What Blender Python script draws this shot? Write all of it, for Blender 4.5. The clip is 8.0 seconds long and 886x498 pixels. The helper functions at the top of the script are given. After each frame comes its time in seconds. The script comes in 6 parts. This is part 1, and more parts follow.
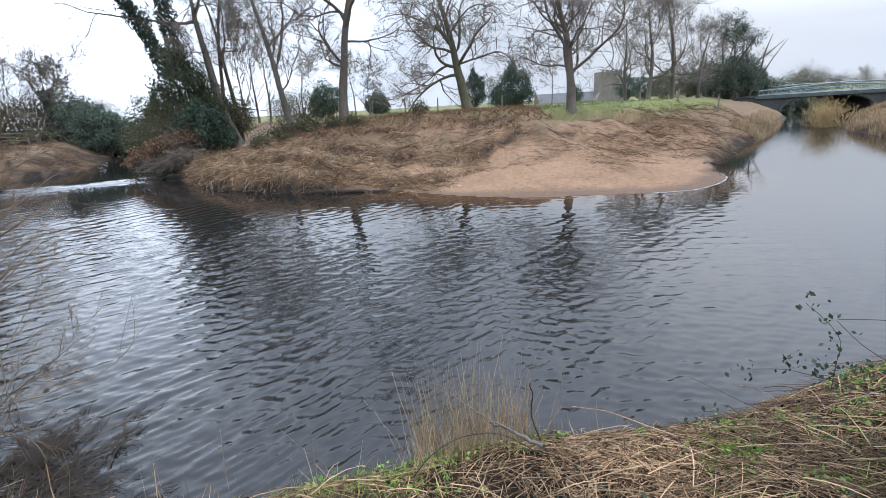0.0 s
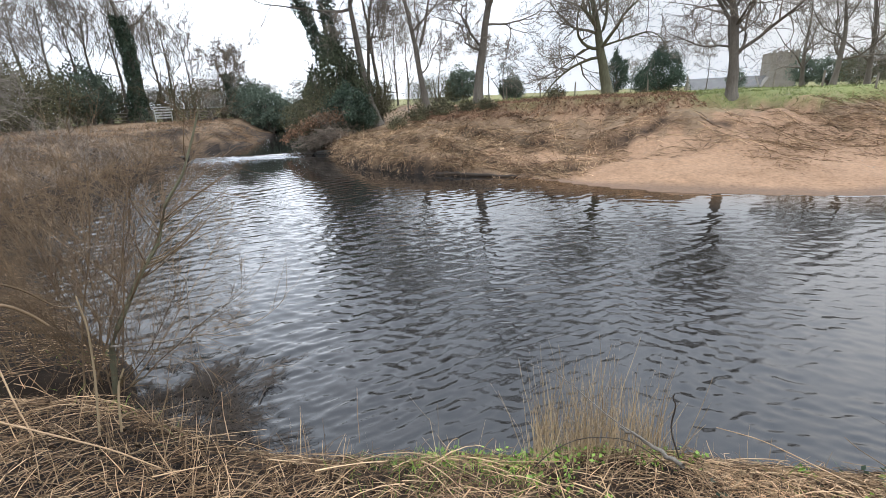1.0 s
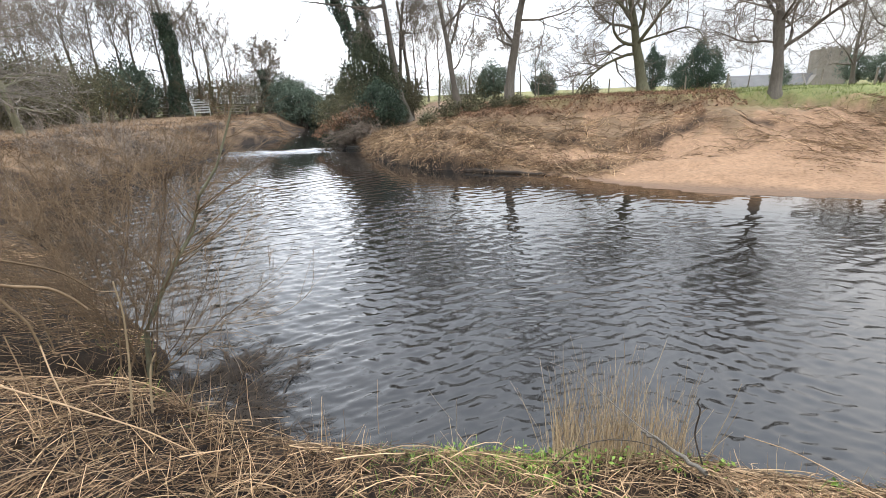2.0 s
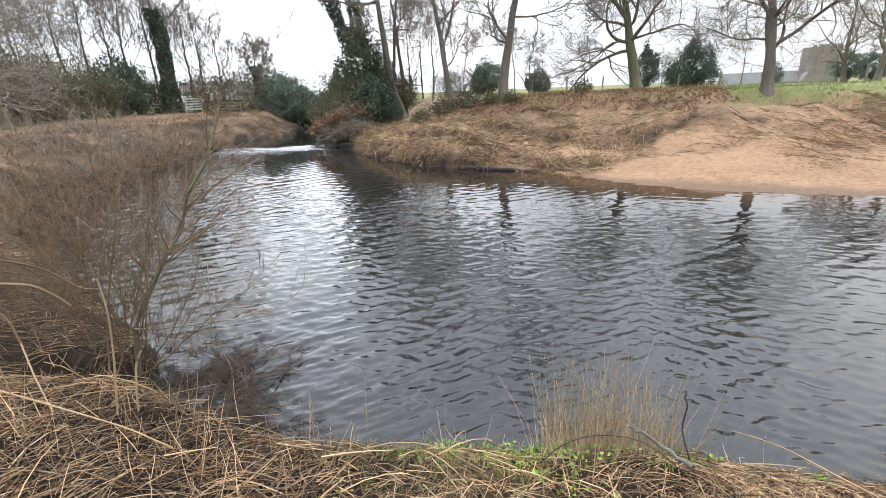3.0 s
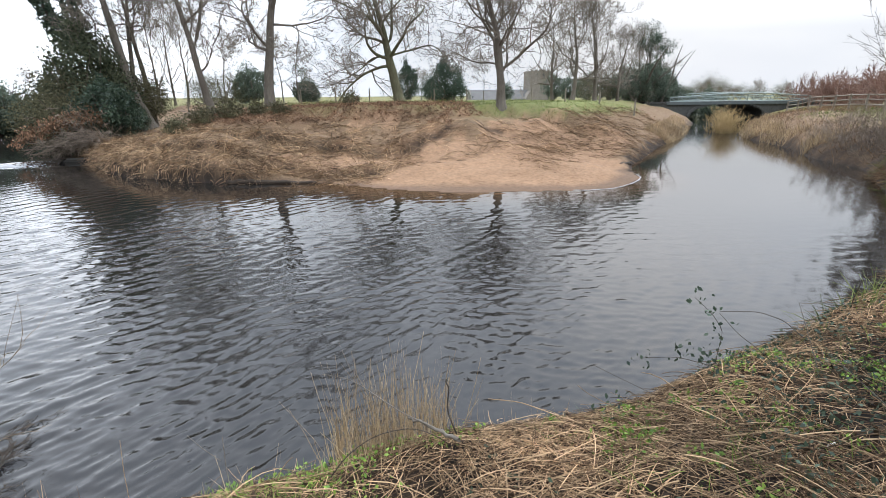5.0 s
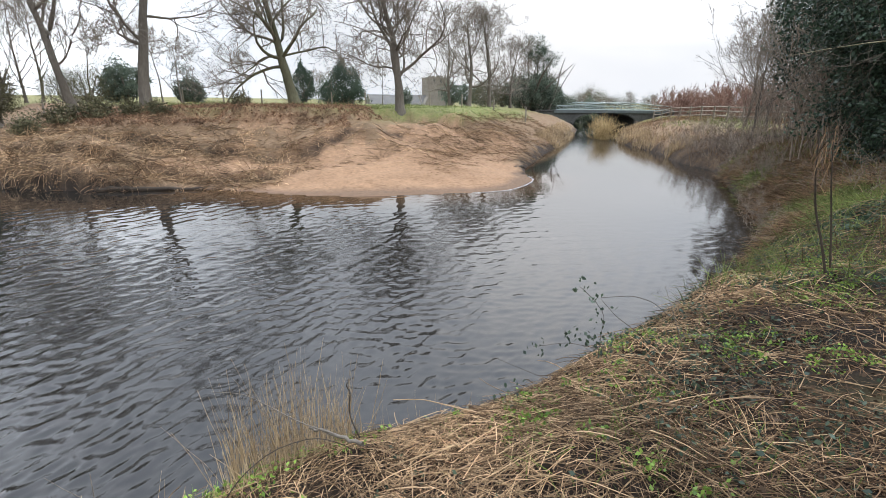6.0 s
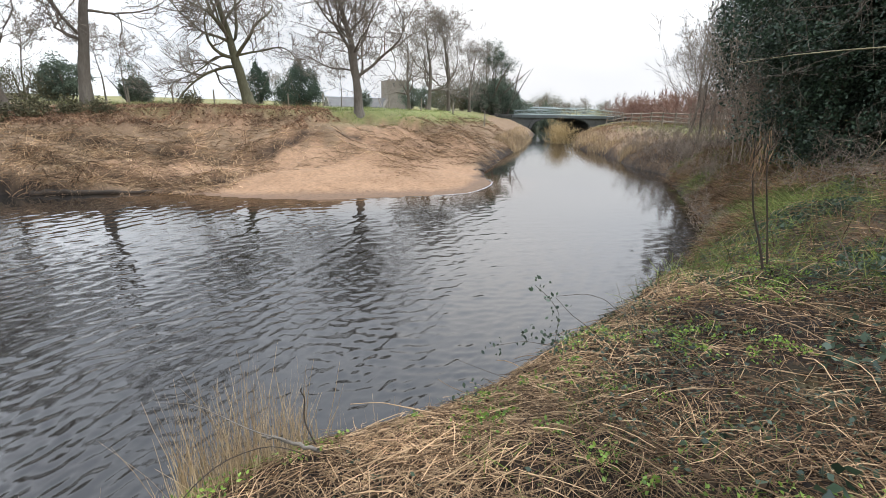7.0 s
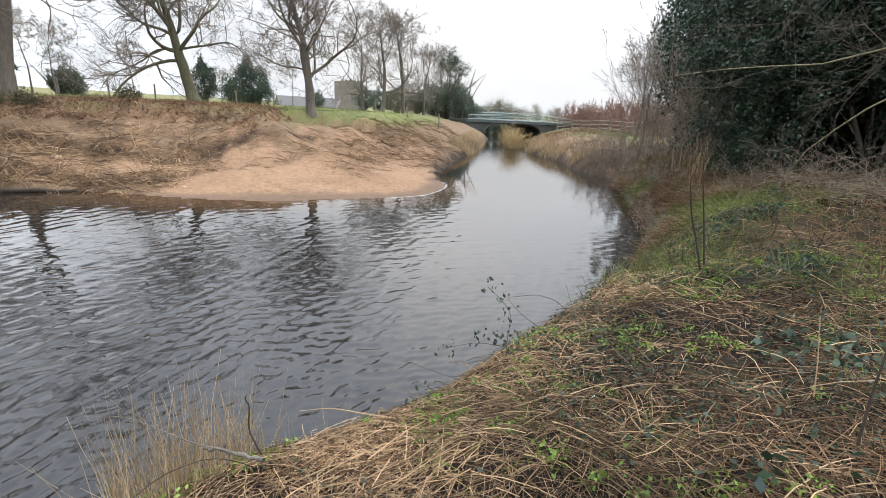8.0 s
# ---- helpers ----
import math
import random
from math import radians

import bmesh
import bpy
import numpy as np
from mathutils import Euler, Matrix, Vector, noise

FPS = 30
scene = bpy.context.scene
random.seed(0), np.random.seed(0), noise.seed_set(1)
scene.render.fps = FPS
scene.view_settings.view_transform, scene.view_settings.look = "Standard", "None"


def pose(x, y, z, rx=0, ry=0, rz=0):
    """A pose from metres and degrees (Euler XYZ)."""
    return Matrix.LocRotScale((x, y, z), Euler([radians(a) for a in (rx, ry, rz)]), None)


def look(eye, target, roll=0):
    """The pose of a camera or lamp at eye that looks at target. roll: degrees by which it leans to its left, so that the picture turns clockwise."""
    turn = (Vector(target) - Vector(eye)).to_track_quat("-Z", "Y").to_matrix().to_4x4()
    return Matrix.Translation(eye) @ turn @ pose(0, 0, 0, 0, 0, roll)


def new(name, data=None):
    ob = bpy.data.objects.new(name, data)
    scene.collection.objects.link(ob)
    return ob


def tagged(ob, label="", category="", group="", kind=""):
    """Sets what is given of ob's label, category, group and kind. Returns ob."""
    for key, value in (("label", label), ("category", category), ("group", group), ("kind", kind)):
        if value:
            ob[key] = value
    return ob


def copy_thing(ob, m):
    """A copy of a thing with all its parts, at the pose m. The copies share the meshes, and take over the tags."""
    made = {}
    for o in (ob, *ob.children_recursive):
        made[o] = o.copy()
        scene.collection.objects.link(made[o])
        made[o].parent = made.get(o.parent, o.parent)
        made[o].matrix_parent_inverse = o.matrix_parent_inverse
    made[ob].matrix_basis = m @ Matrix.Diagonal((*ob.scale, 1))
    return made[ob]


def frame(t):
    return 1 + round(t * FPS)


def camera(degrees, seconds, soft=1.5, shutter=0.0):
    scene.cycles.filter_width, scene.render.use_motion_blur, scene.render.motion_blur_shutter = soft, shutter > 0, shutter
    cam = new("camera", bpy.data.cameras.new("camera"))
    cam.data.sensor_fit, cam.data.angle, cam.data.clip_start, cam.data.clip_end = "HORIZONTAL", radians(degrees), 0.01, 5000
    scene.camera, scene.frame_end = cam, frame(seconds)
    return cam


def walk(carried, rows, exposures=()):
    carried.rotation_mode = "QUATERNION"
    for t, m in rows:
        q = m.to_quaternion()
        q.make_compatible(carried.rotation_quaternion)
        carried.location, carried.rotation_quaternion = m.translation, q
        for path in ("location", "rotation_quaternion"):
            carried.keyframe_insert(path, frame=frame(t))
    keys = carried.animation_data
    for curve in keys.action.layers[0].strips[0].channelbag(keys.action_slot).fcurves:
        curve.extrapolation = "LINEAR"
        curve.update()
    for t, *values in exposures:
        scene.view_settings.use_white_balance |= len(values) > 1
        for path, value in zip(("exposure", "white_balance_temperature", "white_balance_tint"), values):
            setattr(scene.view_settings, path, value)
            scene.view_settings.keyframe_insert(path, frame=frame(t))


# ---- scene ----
cam = camera(86.9, 8.0, soft=0.75)
PATH = [
    (0.0, pose(-0.000, 0.000, 3.000, 72.945, 3.196, -0.980)),
    (0.5, pose(-0.069, 0.025, 2.986, 72.538, 2.814, 7.895)),
    (1.0, pose(-0.110, 0.014, 2.991, 71.985, 2.594, 14.443)),
    (1.5, pose(-0.100, 0.007, 2.988, 71.695, 2.557, 17.218)),
    (1.7, pose(-0.094, 0.012, 2.985, 71.770, 2.427, 17.868)),
    (2.8, pose(-0.062, 0.039, 2.968, 71.581, 2.252, 18.192)),
    (3.0, pose(-0.056, 0.044, 2.965, 71.406, 2.212, 17.419)),
    (3.5, pose(-0.025, 0.019, 2.983, 71.006, 1.913, 13.088)),
    (4.0, pose(0.007, -0.002, 2.998, 71.142, 1.714, 5.651)),
    (4.5, pose(0.045, -0.010, 3.022, 71.428, 1.026, -1.962)),
    (5.0, pose(0.072, -0.020, 3.036, 71.827, 0.494, -8.766)),
    (5.2, pose(0.081, -0.023, 3.030, 72.100, 0.160, -11.381)),
    (6.3, pose(0.132, -0.040, 2.999, 72.501, -1.002, -22.452)),
    (6.5, pose(0.141, -0.043, 2.993, 72.636, -1.107, -23.236)),
    (7.0, pose(0.143, -0.046, 2.994, 72.896, -1.569, -25.147)),
    (7.5, pose(0.150, -0.040, 2.990, 73.113, -2.176, -27.080)),
    (8.0, pose(0.162, -0.040, 2.983, 73.459, -3.130, -30.469)),
]
# the clip's camera is cooler and darker at first, then opens up and settles
EXPOSURES = [(0.0, -0.50, 5850, 10), (0.5, -0.47, 6050, 10), (1.0, -0.32, 6300, 10), (1.5, -0.16, 6550, 10), (3.0, -0.08, 6500, 10),
             (4.0, -0.12, 6400, 10), (5.0, -0.34, 6350, 10), (6.5, -0.26, 6500, 10), (8.0, -0.22, 6550, 10)]
walk(cam, PATH, EXPOSURES)

# ---- sky and sun: a bright overcast afternoon ----
world = bpy.data.worlds.new("overcast_sky")
scene.world = world
world.use_nodes = True
wn, wl = world.node_tree.nodes, world.node_tree.links
wn.clear()
w_out = wn.new("ShaderNodeOutputWorld")
w_bg = wn.new("ShaderNodeBackground")
w_sky = wn.new("ShaderNodeTexSky")
w_sky.sky_type, w_sky.sun_disc = "NISHITA", False
w_sky.sun_elevation, w_sky.sun_rotation = radians(24), radians(33)
w_sky.air_density, w_sky.dust_density = 1.2, 4.0
w_gain = wn.new("ShaderNodeVectorMath")
w_gain.operation = "SCALE"
w_gain.inputs["Scale"].default_value = 0.10
w_tc = wn.new("ShaderNodeTexCoord")
w_map = wn.new("ShaderNodeMapping")
w_map.inputs["Scale"].default_value = (1.0, 1.0, 3.0)
w_noise = wn.new("ShaderNodeTexNoise")
w_noise.inputs["Scale"].default_value, w_noise.inputs["Detail"].default_value = 2.6, 6
w_ramp = wn.new("ShaderNodeValToRGB")
w_ramp.color_ramp.elements[0].position, w_ramp.color_ramp.elements[0].color = 0.36, (0.88, 0.94, 1.03, 1)
w_ramp.color_ramp.elements[1].position, w_ramp.color_ramp.elements[1].color = 0.66, (1.0, 1.04, 1.10, 1)
w_mix = wn.new("ShaderNodeMix")
w_mix.data_type = "RGBA"
w_mix.inputs["Factor"].default_value = 0.96
wl.new(w_tc.outputs["Generated"], w_map.inputs["Vector"])
wl.new(w_map.outputs["Vector"], w_noise.inputs["Vector"])
wl.new(w_noise.outputs["Fac"], w_ramp.inputs["Fac"])
wl.new(w_sky.outputs["Color"], w_gain.inputs[0])
wl.new(w_gain.outputs["Vector"], w_mix.inputs["A"])
wl.new(w_ramp.outputs["Color"], w_mix.inputs["B"])
w_sep = wn.new("ShaderNodeSeparateXYZ")
w_up = wn.new("ShaderNodeMath")
w_up.operation, w_up.use_clamp = "MULTIPLY_ADD", False
w_up.inputs[2].default_value = 0.42
w_lift = wn.new("ShaderNodeMath")
w_lift.operation = "MAXIMUM"
w_low = wn.new("ShaderNodeVectorMath")
w_low.operation = "DOT_PRODUCT"
w_low.inputs[1].default_value = (-0.5, 0.10, 0.0)
w_floor = wn.new("ShaderNodeMath")
w_floor.operation = "ADD"
w_floor.inputs[1].default_value = 1.1
wl.new(w_tc.outputs["Generated"], w_low.inputs[0])
wl.new(w_low.outputs["Value"], w_floor.inputs[0])
w_least = wn.new("ShaderNodeMath")
w_least.operation = "MAXIMUM"
w_least.inputs[1].default_value = 1.16
wl.new(w_floor.outputs[0], w_least.inputs[0])
wl.new(w_least.outputs[0], w_lift.inputs[1])
# the sun stands behind the cloud over the weir and brightens it there
w_near = wn.new("ShaderNodeVectorMath")
w_near.operation = "DOT_PRODUCT"
w_near.inputs[1].default_value = (-0.529, 0.807, 0.262)
w_pos = wn.new("ShaderNodeMath")
w_pos.operation = "MAXIMUM"
w_pos.inputs[1].default_value = 0.0
w_pow = wn.new("ShaderNodeMath")
w_pow.operation = "POWER"
w_pow.inputs[1].default_value = 15.0
w_sum = wn.new("ShaderNodeMath")
w_sum.operation = "MULTIPLY_ADD"
w_sum.inputs[1].default_value = 2.8
wl.new(w_tc.outputs["Generated"], w_near.inputs[0])
wl.new(w_near.outputs["Value"], w_pos.inputs[0])
wl.new(w_pos.outputs[0], w_pow.inputs[0])
wl.new(w_pow.outputs[0], w_sum.inputs[0])
wl.new(w_tc.outputs["Generated"], w_sep.inputs["Vector"])
# the cloud is brightest high up towards the lower river, and low down over the weir
w_side = wn.new("ShaderNodeVectorMath")
w_side.operation = "DOT_PRODUCT"
w_side.inputs[1].default_value = (2.4, 0.3, 0.0)
w_rate = wn.new("ShaderNodeMath")
w_rate.operation = "ADD"
w_rate.inputs[1].default_value = 5.7
wl.new(w_tc.outputs["Generated"], w_side.inputs[0])
wl.new(w_side.outputs["Value"], w_rate.inputs[0])
wl.new(w_sep.outputs["Z"], w_up.inputs[0])
wl.new(w_rate.outputs[0], w_up.inputs[1])
wl.new(w_up.outputs[0], w_lift.inputs[0])
w_high = wn.new("ShaderNodeMapRange")
w_high.inputs["From Min"].default_value, w_high.inputs["From Max"].default_value = 0.12, 0.75
w_tint = wn.new("ShaderNodeMix")
w_tint.data_type, w_tint.blend_type = "RGBA", "MULTIPLY"
w_tint.inputs["B"].default_value = (0.93, 0.985, 1.06, 1)
wl.new(w_sep.outputs["Z"], w_high.inputs["Value"])
wl.new(w_high.outputs["Result"], w_tint.inputs["Factor"])
wl.new(w_mix.outputs["Result"], w_tint.inputs["A"])
wl.new(w_tint.outputs["Result"], w_bg.inputs["Color"])
wl.new(w_lift.outputs[0], w_sum.inputs[2])
wl.new(w_sum.outputs[0], w_bg.inputs["Strength"])
wl.new(w_bg.outputs["Background"], w_out.inputs["Surface"])

sun_data = bpy.data.lights.new("sun", "SUN")
sun_data.energy, sun_data.angle, sun_data.color = 0.45, radians(80), (1.0, 0.97, 0.93)
sun = new("sun", sun_data)
sun.matrix_world = look((-13, 20, 16), (0, 0, 0))


# ---- materials ----
def nodes_of(name):
    m = bpy.data.materials.new(name)
    m.use_nodes = True
    return m, m.node_tree.nodes, m.node_tree.links, m.node_tree.nodes["Principled BSDF"]


def noise_node(n, l, scale, detail=4, rough=0.6, coord="Object", stretch=None, distort=0.0):
    tc = n.new("ShaderNodeTexCoord")
    t = n.new("ShaderNodeTexNoise")
    t.inputs["Scale"].default_value, t.inputs["Detail"].default_value = scale, detail
    t.inputs["Roughness"].default_value, t.inputs["Distortion"].default_value = rough, distort
    if stretch:
        mp = n.new("ShaderNodeMapping")
        mp.inputs["Scale"].default_value = stretch
        l.new(tc.outputs[coord], mp.inputs["Vector"])
        l.new(mp.outputs["Vector"], t.inputs["Vector"])
    else:
        l.new(tc.outputs[coord], t.inputs["Vector"])
    return t


def ramp_node(n, l, fac, stops):
    r = n.new("ShaderNodeValToRGB")
    e = r.color_ramp.elements
    while len(e) < len(stops):
        e.new(0.5)
    for el, (p, c) in zip(e, stops):
        el.position, el.color = p, (*c, 1)
    l.new(fac, r.inputs["Fac"])
    return r


def mixed(n, l, fac, a, b, blend="MIX"):
    m = n.new("ShaderNodeMix")
    m.data_type, m.blend_type = "RGBA", blend
    for key, v in (("Factor", fac), ("A", a), ("B", b)):
        if isinstance(v, (int, float)):
            m.inputs[key].default_value = v
        elif isinstance(v, tuple):
            m.inputs[key].default_value = (*v, 1)
        else:
            l.new(v, m.inputs[key])
    return m.outputs["Result"]


def bumped(n, l, bsdf, height, strength, distance):
    b = n.new("ShaderNodeBump")
    b.inputs["Strength"].default_value, b.inputs["Distance"].default_value = strength, distance
    l.new(height, b.inputs["Height"])
    l.new(b.outputs["Normal"], bsdf.inputs["Normal"])


def rough_material(name, dark, light, scale=6.0, fine=40.0, rough=0.9, bump=0.4, dist=0.02, stretch=None, island=0.0, spec=0.2):
    """Two scales of noise between two colours; island: how far single pieces differ in brightness."""
    m, n, l, b = nodes_of(name)
    big = noise_node(n, l, scale, 4, stretch=stretch)
    small = noise_node(n, l, fine, 5, 0.7, stretch=stretch)
    mid = tuple((p + q) / 2 for p, q in zip(dark, light))
    c1 = ramp_node(n, l, big.outputs["Fac"], [(0.3, dark), (0.7, light)]).outputs["Color"]
    c2 = ramp_node(n, l, small.outputs["Fac"], [(0.3, dark), (0.5, mid), (0.7, light)]).outputs["Color"]
    col = mixed(n, l, 0.5, c1, c2)
    if island:
        geo = n.new("ShaderNodeNewGeometry")
        r = ramp_node(n, l, geo.outputs["Random Per Island"], [(0.0, (1 - island,) * 3), (1.0, (1 + island,) * 3)])
        col = mixed(n, l, 1.0, col, r.outputs["Color"], "MULTIPLY")
    l.new(col, b.inputs["Base Color"])
    b.inputs["Roughness"].default_value = rough
    b.inputs["Specular IOR Level"].default_value = spec
    if bump:
        bumped(n, l, b, small.outputs["Fac"], bump, dist)
    return m


def leaf_material(name, dark, light, rough=0.5, spec=0.3, through_light=0.3):
    """Leaves and blades: each one has a tone of its own."""
    m, n, l, b = nodes_of(name)
    geo = n.new("ShaderNodeNewGeometry")
    r = ramp_node(n, l, geo.outputs["Random Per Island"], [(0.0, dark), (0.55, tuple((p + q) / 2 for p, q in zip(dark, light))), (1.0, light)])
    big = noise_node(n, l, 0.8, 3)
    v = ramp_node(n, l, big.outputs["Fac"], [(0.3, (0.5, 0.5, 0.5)), (0.7, (1.35, 1.35, 1.35))])
    l.new(mixed(n, l, 1.0, r.outputs["Color"], v.outputs["Color"], "MULTIPLY"), b.inputs["Base Color"])
    b.inputs["Roughness"].default_value, b.inputs["Specular IOR Level"].default_value = rough, spec
    # thin leaves let some light through
    tl = n.new("ShaderNodeBsdfTranslucent")
    l.new(b.inputs["Base Color"].links[0].from_socket, tl.inputs["Color"])
    mx = n.new("ShaderNodeMixShader")
    mx.inputs["Fac"].default_value = through_light
    l.new(b.outputs["BSDF"], mx.inputs[1])
    l.new(tl.outputs["BSDF"], mx.inputs[2])
    l.new(mx.outputs["Shader"], n["Material Output"].inputs["Surface"])
    return m


BARK = rough_material("bark_grey_brown", (0.06, 0.05, 0.04), (0.19, 0.16, 0.125), 1.5, 14, 0.92, 0.8, 0.04, (1, 1, 0.25))
BARK_MOSS = rough_material("bark_mossy", (0.06, 0.055, 0.032), (0.18, 0.165, 0.10), 1.2, 12, 0.92, 0.8, 0.04, (1, 1, 0.25))
TWIG_FAR = rough_material("twig_far", (0.13, 0.11, 0.09), (0.29, 0.25, 0.205), 0.6, 5, 0.9, 0, 0, None, 0.35)
TWIG = rough_material("twig_brown", (0.11, 0.092, 0.074), (0.27, 0.225, 0.18), 0.6, 5, 0.9, 0, 0, None, 0.35)
TWIG_DARK = rough_material("twig_dark", (0.035, 0.028, 0.02), (0.11, 0.09, 0.066), 0.6, 5, 0.9, 0, 0, None, 0.35)
TWIG_THORN = rough_material("twig_thorn", (0.12, 0.092, 0.07), (0.30, 0.235, 0.18), 0.6, 5, 0.9, 0, 0, None, 0.35)
TWIG_PALE = rough_material("twig_pale", (0.062, 0.039, 0.021), (0.20, 0.131, 0.072), 1.0, 9, 0.85, 0, 0, None, 0.35)
TWIG_RED = rough_material("twig_reddish", (0.14, 0.08, 0.06), (0.28, 0.165, 0.12), 1.0, 9, 0.9, 0, 0, None, 0.3)
TWIG_WILLOW = rough_material("twig_ochre", (0.30, 0.21, 0.10), (0.52, 0.38, 0.19), 1.0, 9, 0.9, 0, 0, None, 0.3)
IVY = leaf_material("ivy_leaf", (0.024, 0.040, 0.026), (0.085, 0.115, 0.07), 0.5, 0.3, 0.3)
HOLLY = leaf_material("dark_evergreen_leaf", (0.010, 0.020, 0.012), (0.055, 0.088, 0.05), 0.45, 0.3, 0.15)
YEW = leaf_material("yew_needles", (0.026, 0.044, 0.03), (0.085, 0.112, 0.072), 0.7, 0.2)
OLIVE = leaf_material("olive_evergreen_leaf", (0.032, 0.040, 0.022), (0.125, 0.135, 0.075), 0.6, 0.25, 0.35)
FAR_GREEN = leaf_material("far_evergreen_leaf", (0.05, 0.068, 0.048), (0.155, 0.185, 0.13), 0.7, 0.2, 0.35)
SCRUB = leaf_material("olive_scrub_leaf", (0.06, 0.056, 0.030), (0.165, 0.15, 0.08), 0.7, 0.2)
STRAW = leaf_material("dry_straw", (0.07, 0.040, 0.020), (0.68, 0.46, 0.265), 0.75, 0.2)
STRAW_GREY = leaf_material("weathered_straw", (0.030, 0.0165, 0.009), (0.31, 0.193, 0.105), 0.8, 0.2)
REED = leaf_material("dry_reed", (0.22, 0.15, 0.08), (0.50, 0.37, 0.22), 0.75, 0.2)
HERB = leaf_material("fresh_herb", (0.08, 0.14, 0.022), (0.25, 0.36, 0.06), 0.55, 0.3)
LITTER = leaf_material("dead_leaf", (0.09, 0.05, 0.028), (0.34, 0.20, 0.12), 0.8, 0.2)
# dead leaves made darker, to carry shade between straw and under trees
SHADED_LITTER = leaf_material("shaded_dead_leaf", (0.018, 0.012, 0.008), (0.09, 0.058, 0.035), 0.8, 0.15)
GRASS = leaf_material("meadow_grass", (0.06, 0.078, 0.018), (0.205, 0.225, 0.068), 0.7, 0.2)
BARK_PALE = rough_material("bark_pale_mossy", (0.10, 0.088, 0.05), (0.31, 0.265, 0.165), 3.0, 25, 0.92, 0.6, 0.01)
STONE = rough_material("weathered_stone", (0.13, 0.113, 0.092), (0.25, 0.222, 0.182), 0.4, 3, 0.9, 0.5, 0.05)
STONE_DARK = rough_material("dark_bridge_stone", (0.034, 0.034, 0.031), (0.095, 0.092, 0.082), 0.6, 4, 0.9, 0.5, 0.05)
SLATE = rough_material("grey_slate", (0.095, 0.088, 0.082), (0.155, 0.145, 0.135), 0.5, 5, 0.9, 0.3, 0.02)
PAINT = rough_material("pale_green_paint", (0.19, 0.225, 0.21), (0.31, 0.35, 0.325), 1.0, 8, 0.5, 0.1, 0.01)
WOOD = rough_material("weathered_timber", (0.125, 0.105, 0.08), (0.26, 0.222, 0.175), 2.0, 18, 0.85, 0.4, 0.01)
WOOD_WHITE = rough_material("worn_white_paint", (0.50, 0.48, 0.44), (0.72, 0.70, 0.66), 2.0, 18, 0.7, 0.3, 0.01)
STICK_DARK = rough_material("dark_wet_wood", (0.018, 0.013, 0.009), (0.06, 0.044, 0.031), 2.0, 20, 0.85, 0.3, 0.005)
CONCRETE = rough_material("wet_dark_concrete", (0.012, 0.011, 0.009), (0.04, 0.036, 0.03), 1.0, 8, 0.9, 0.4, 0.02)


def ground_material():
    """One sheet of soil, straw, sand, grass and leaf litter, laid out by the cover masks on the mesh; the soil's black
    also stands for shade.
    """
    m, n, l, b = nodes_of("river_meadow_ground")
    big = noise_node(n, l, 0.7, 5)
    mid = noise_node(n, l, 5.0, 5, 0.65)
    fine = noise_node(n, l, 45.0, 4, 0.7)

    def cover(name):
        a = n.new("ShaderNodeAttribute")
        a.attribute_name = name
        return a.outputs["Fac"]
    straw = mixed(n, l, 0.55, ramp_node(n, l, mid.outputs["Fac"], [(0.3, (0.085, 0.052, 0.029)), (0.7, (0.235, 0.150, 0.087))]).outputs["Color"],
                  ramp_node(n, l, fine.outputs["Fac"], [(0.3, (0.060, 0.036, 0.020)), (0.7, (0.26, 0.170, 0.098))]).outputs["Color"])
    sand = mixed(n, l, 0.45, ramp_node(n, l, big.outputs["Fac"], [(0.3, (0.20, 0.117, 0.066)), (0.7, (0.285, 0.17, 0.098))]).outputs["Color"],
                 ramp_node(n, l, mid.outputs["Fac"], [(0.28, (0.15, 0.086, 0.048)), (0.6, (0.295, 0.176, 0.102))]).outputs["Color"])
    grains = noise_node(n, l, 14.0, 6, 0.7, stretch=(0.6, 1.5, 1.0))
    sand = mixed(n, l, 0.75, sand, ramp_node(n, l, grains.outputs["Fac"], [(0.34, (0.42, 0.40, 0.38)), (0.5, (0.98, 0.98, 0.98)), (0.66, (1.25, 1.24, 1.2))]).outputs["Color"], "MULTIPLY")
    wet = mixed(n, l, 0.7, sand, (0.10, 0.068, 0.047))
    green = mixed(n, l, 0.5, ramp_node(n, l, mid.outputs["Fac"], [(0.3, (0.075, 0.08, 0.026)), (0.7, (0.20, 0.19, 0.07))]).outputs["Color"],
                  ramp_node(n, l, fine.outputs["Fac"], [(0.3, (0.07, 0.09, 0.022)), (0.7, (0.22, 0.22, 0.075))]).outputs["Color"])
    # near-black soil tone that also holds the shade between the straw
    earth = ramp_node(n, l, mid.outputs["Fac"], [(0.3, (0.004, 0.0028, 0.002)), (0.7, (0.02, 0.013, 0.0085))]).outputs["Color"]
    litter = mixed(n, l, 0.6, ramp_node(n, l, mid.outputs["Fac"], [(0.3, (0.085, 0.045, 0.027)), (0.7, (0.20, 0.112, 0.066))]).outputs["Color"],
                   ramp_node(n, l, fine.outputs["Fac"], [(0.3, (0.065, 0.035, 0.020)), (0.7, (0.24, 0.14, 0.084))]).outputs["Color"])
    col = mixed(n, l, cover("litter"), straw, litter)
    col = mixed(n, l, cover("green"), col, green)
    col = mixed(n, l, cover("sand"), col, sand)
    col = mixed(n, l, cover("wet"), col, wet)
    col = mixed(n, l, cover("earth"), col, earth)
    l.new(col, b.inputs["Base Color"])
    b.inputs["Roughness"].default_value, b.inputs["Specular IOR Level"].default_value = 0.92, 0.15
    bumped(n, l, b, mixed(n, l, 0.5, mid.outputs["Fac"], fine.outputs["Fac"]), 0.6, 0.05)
    return m


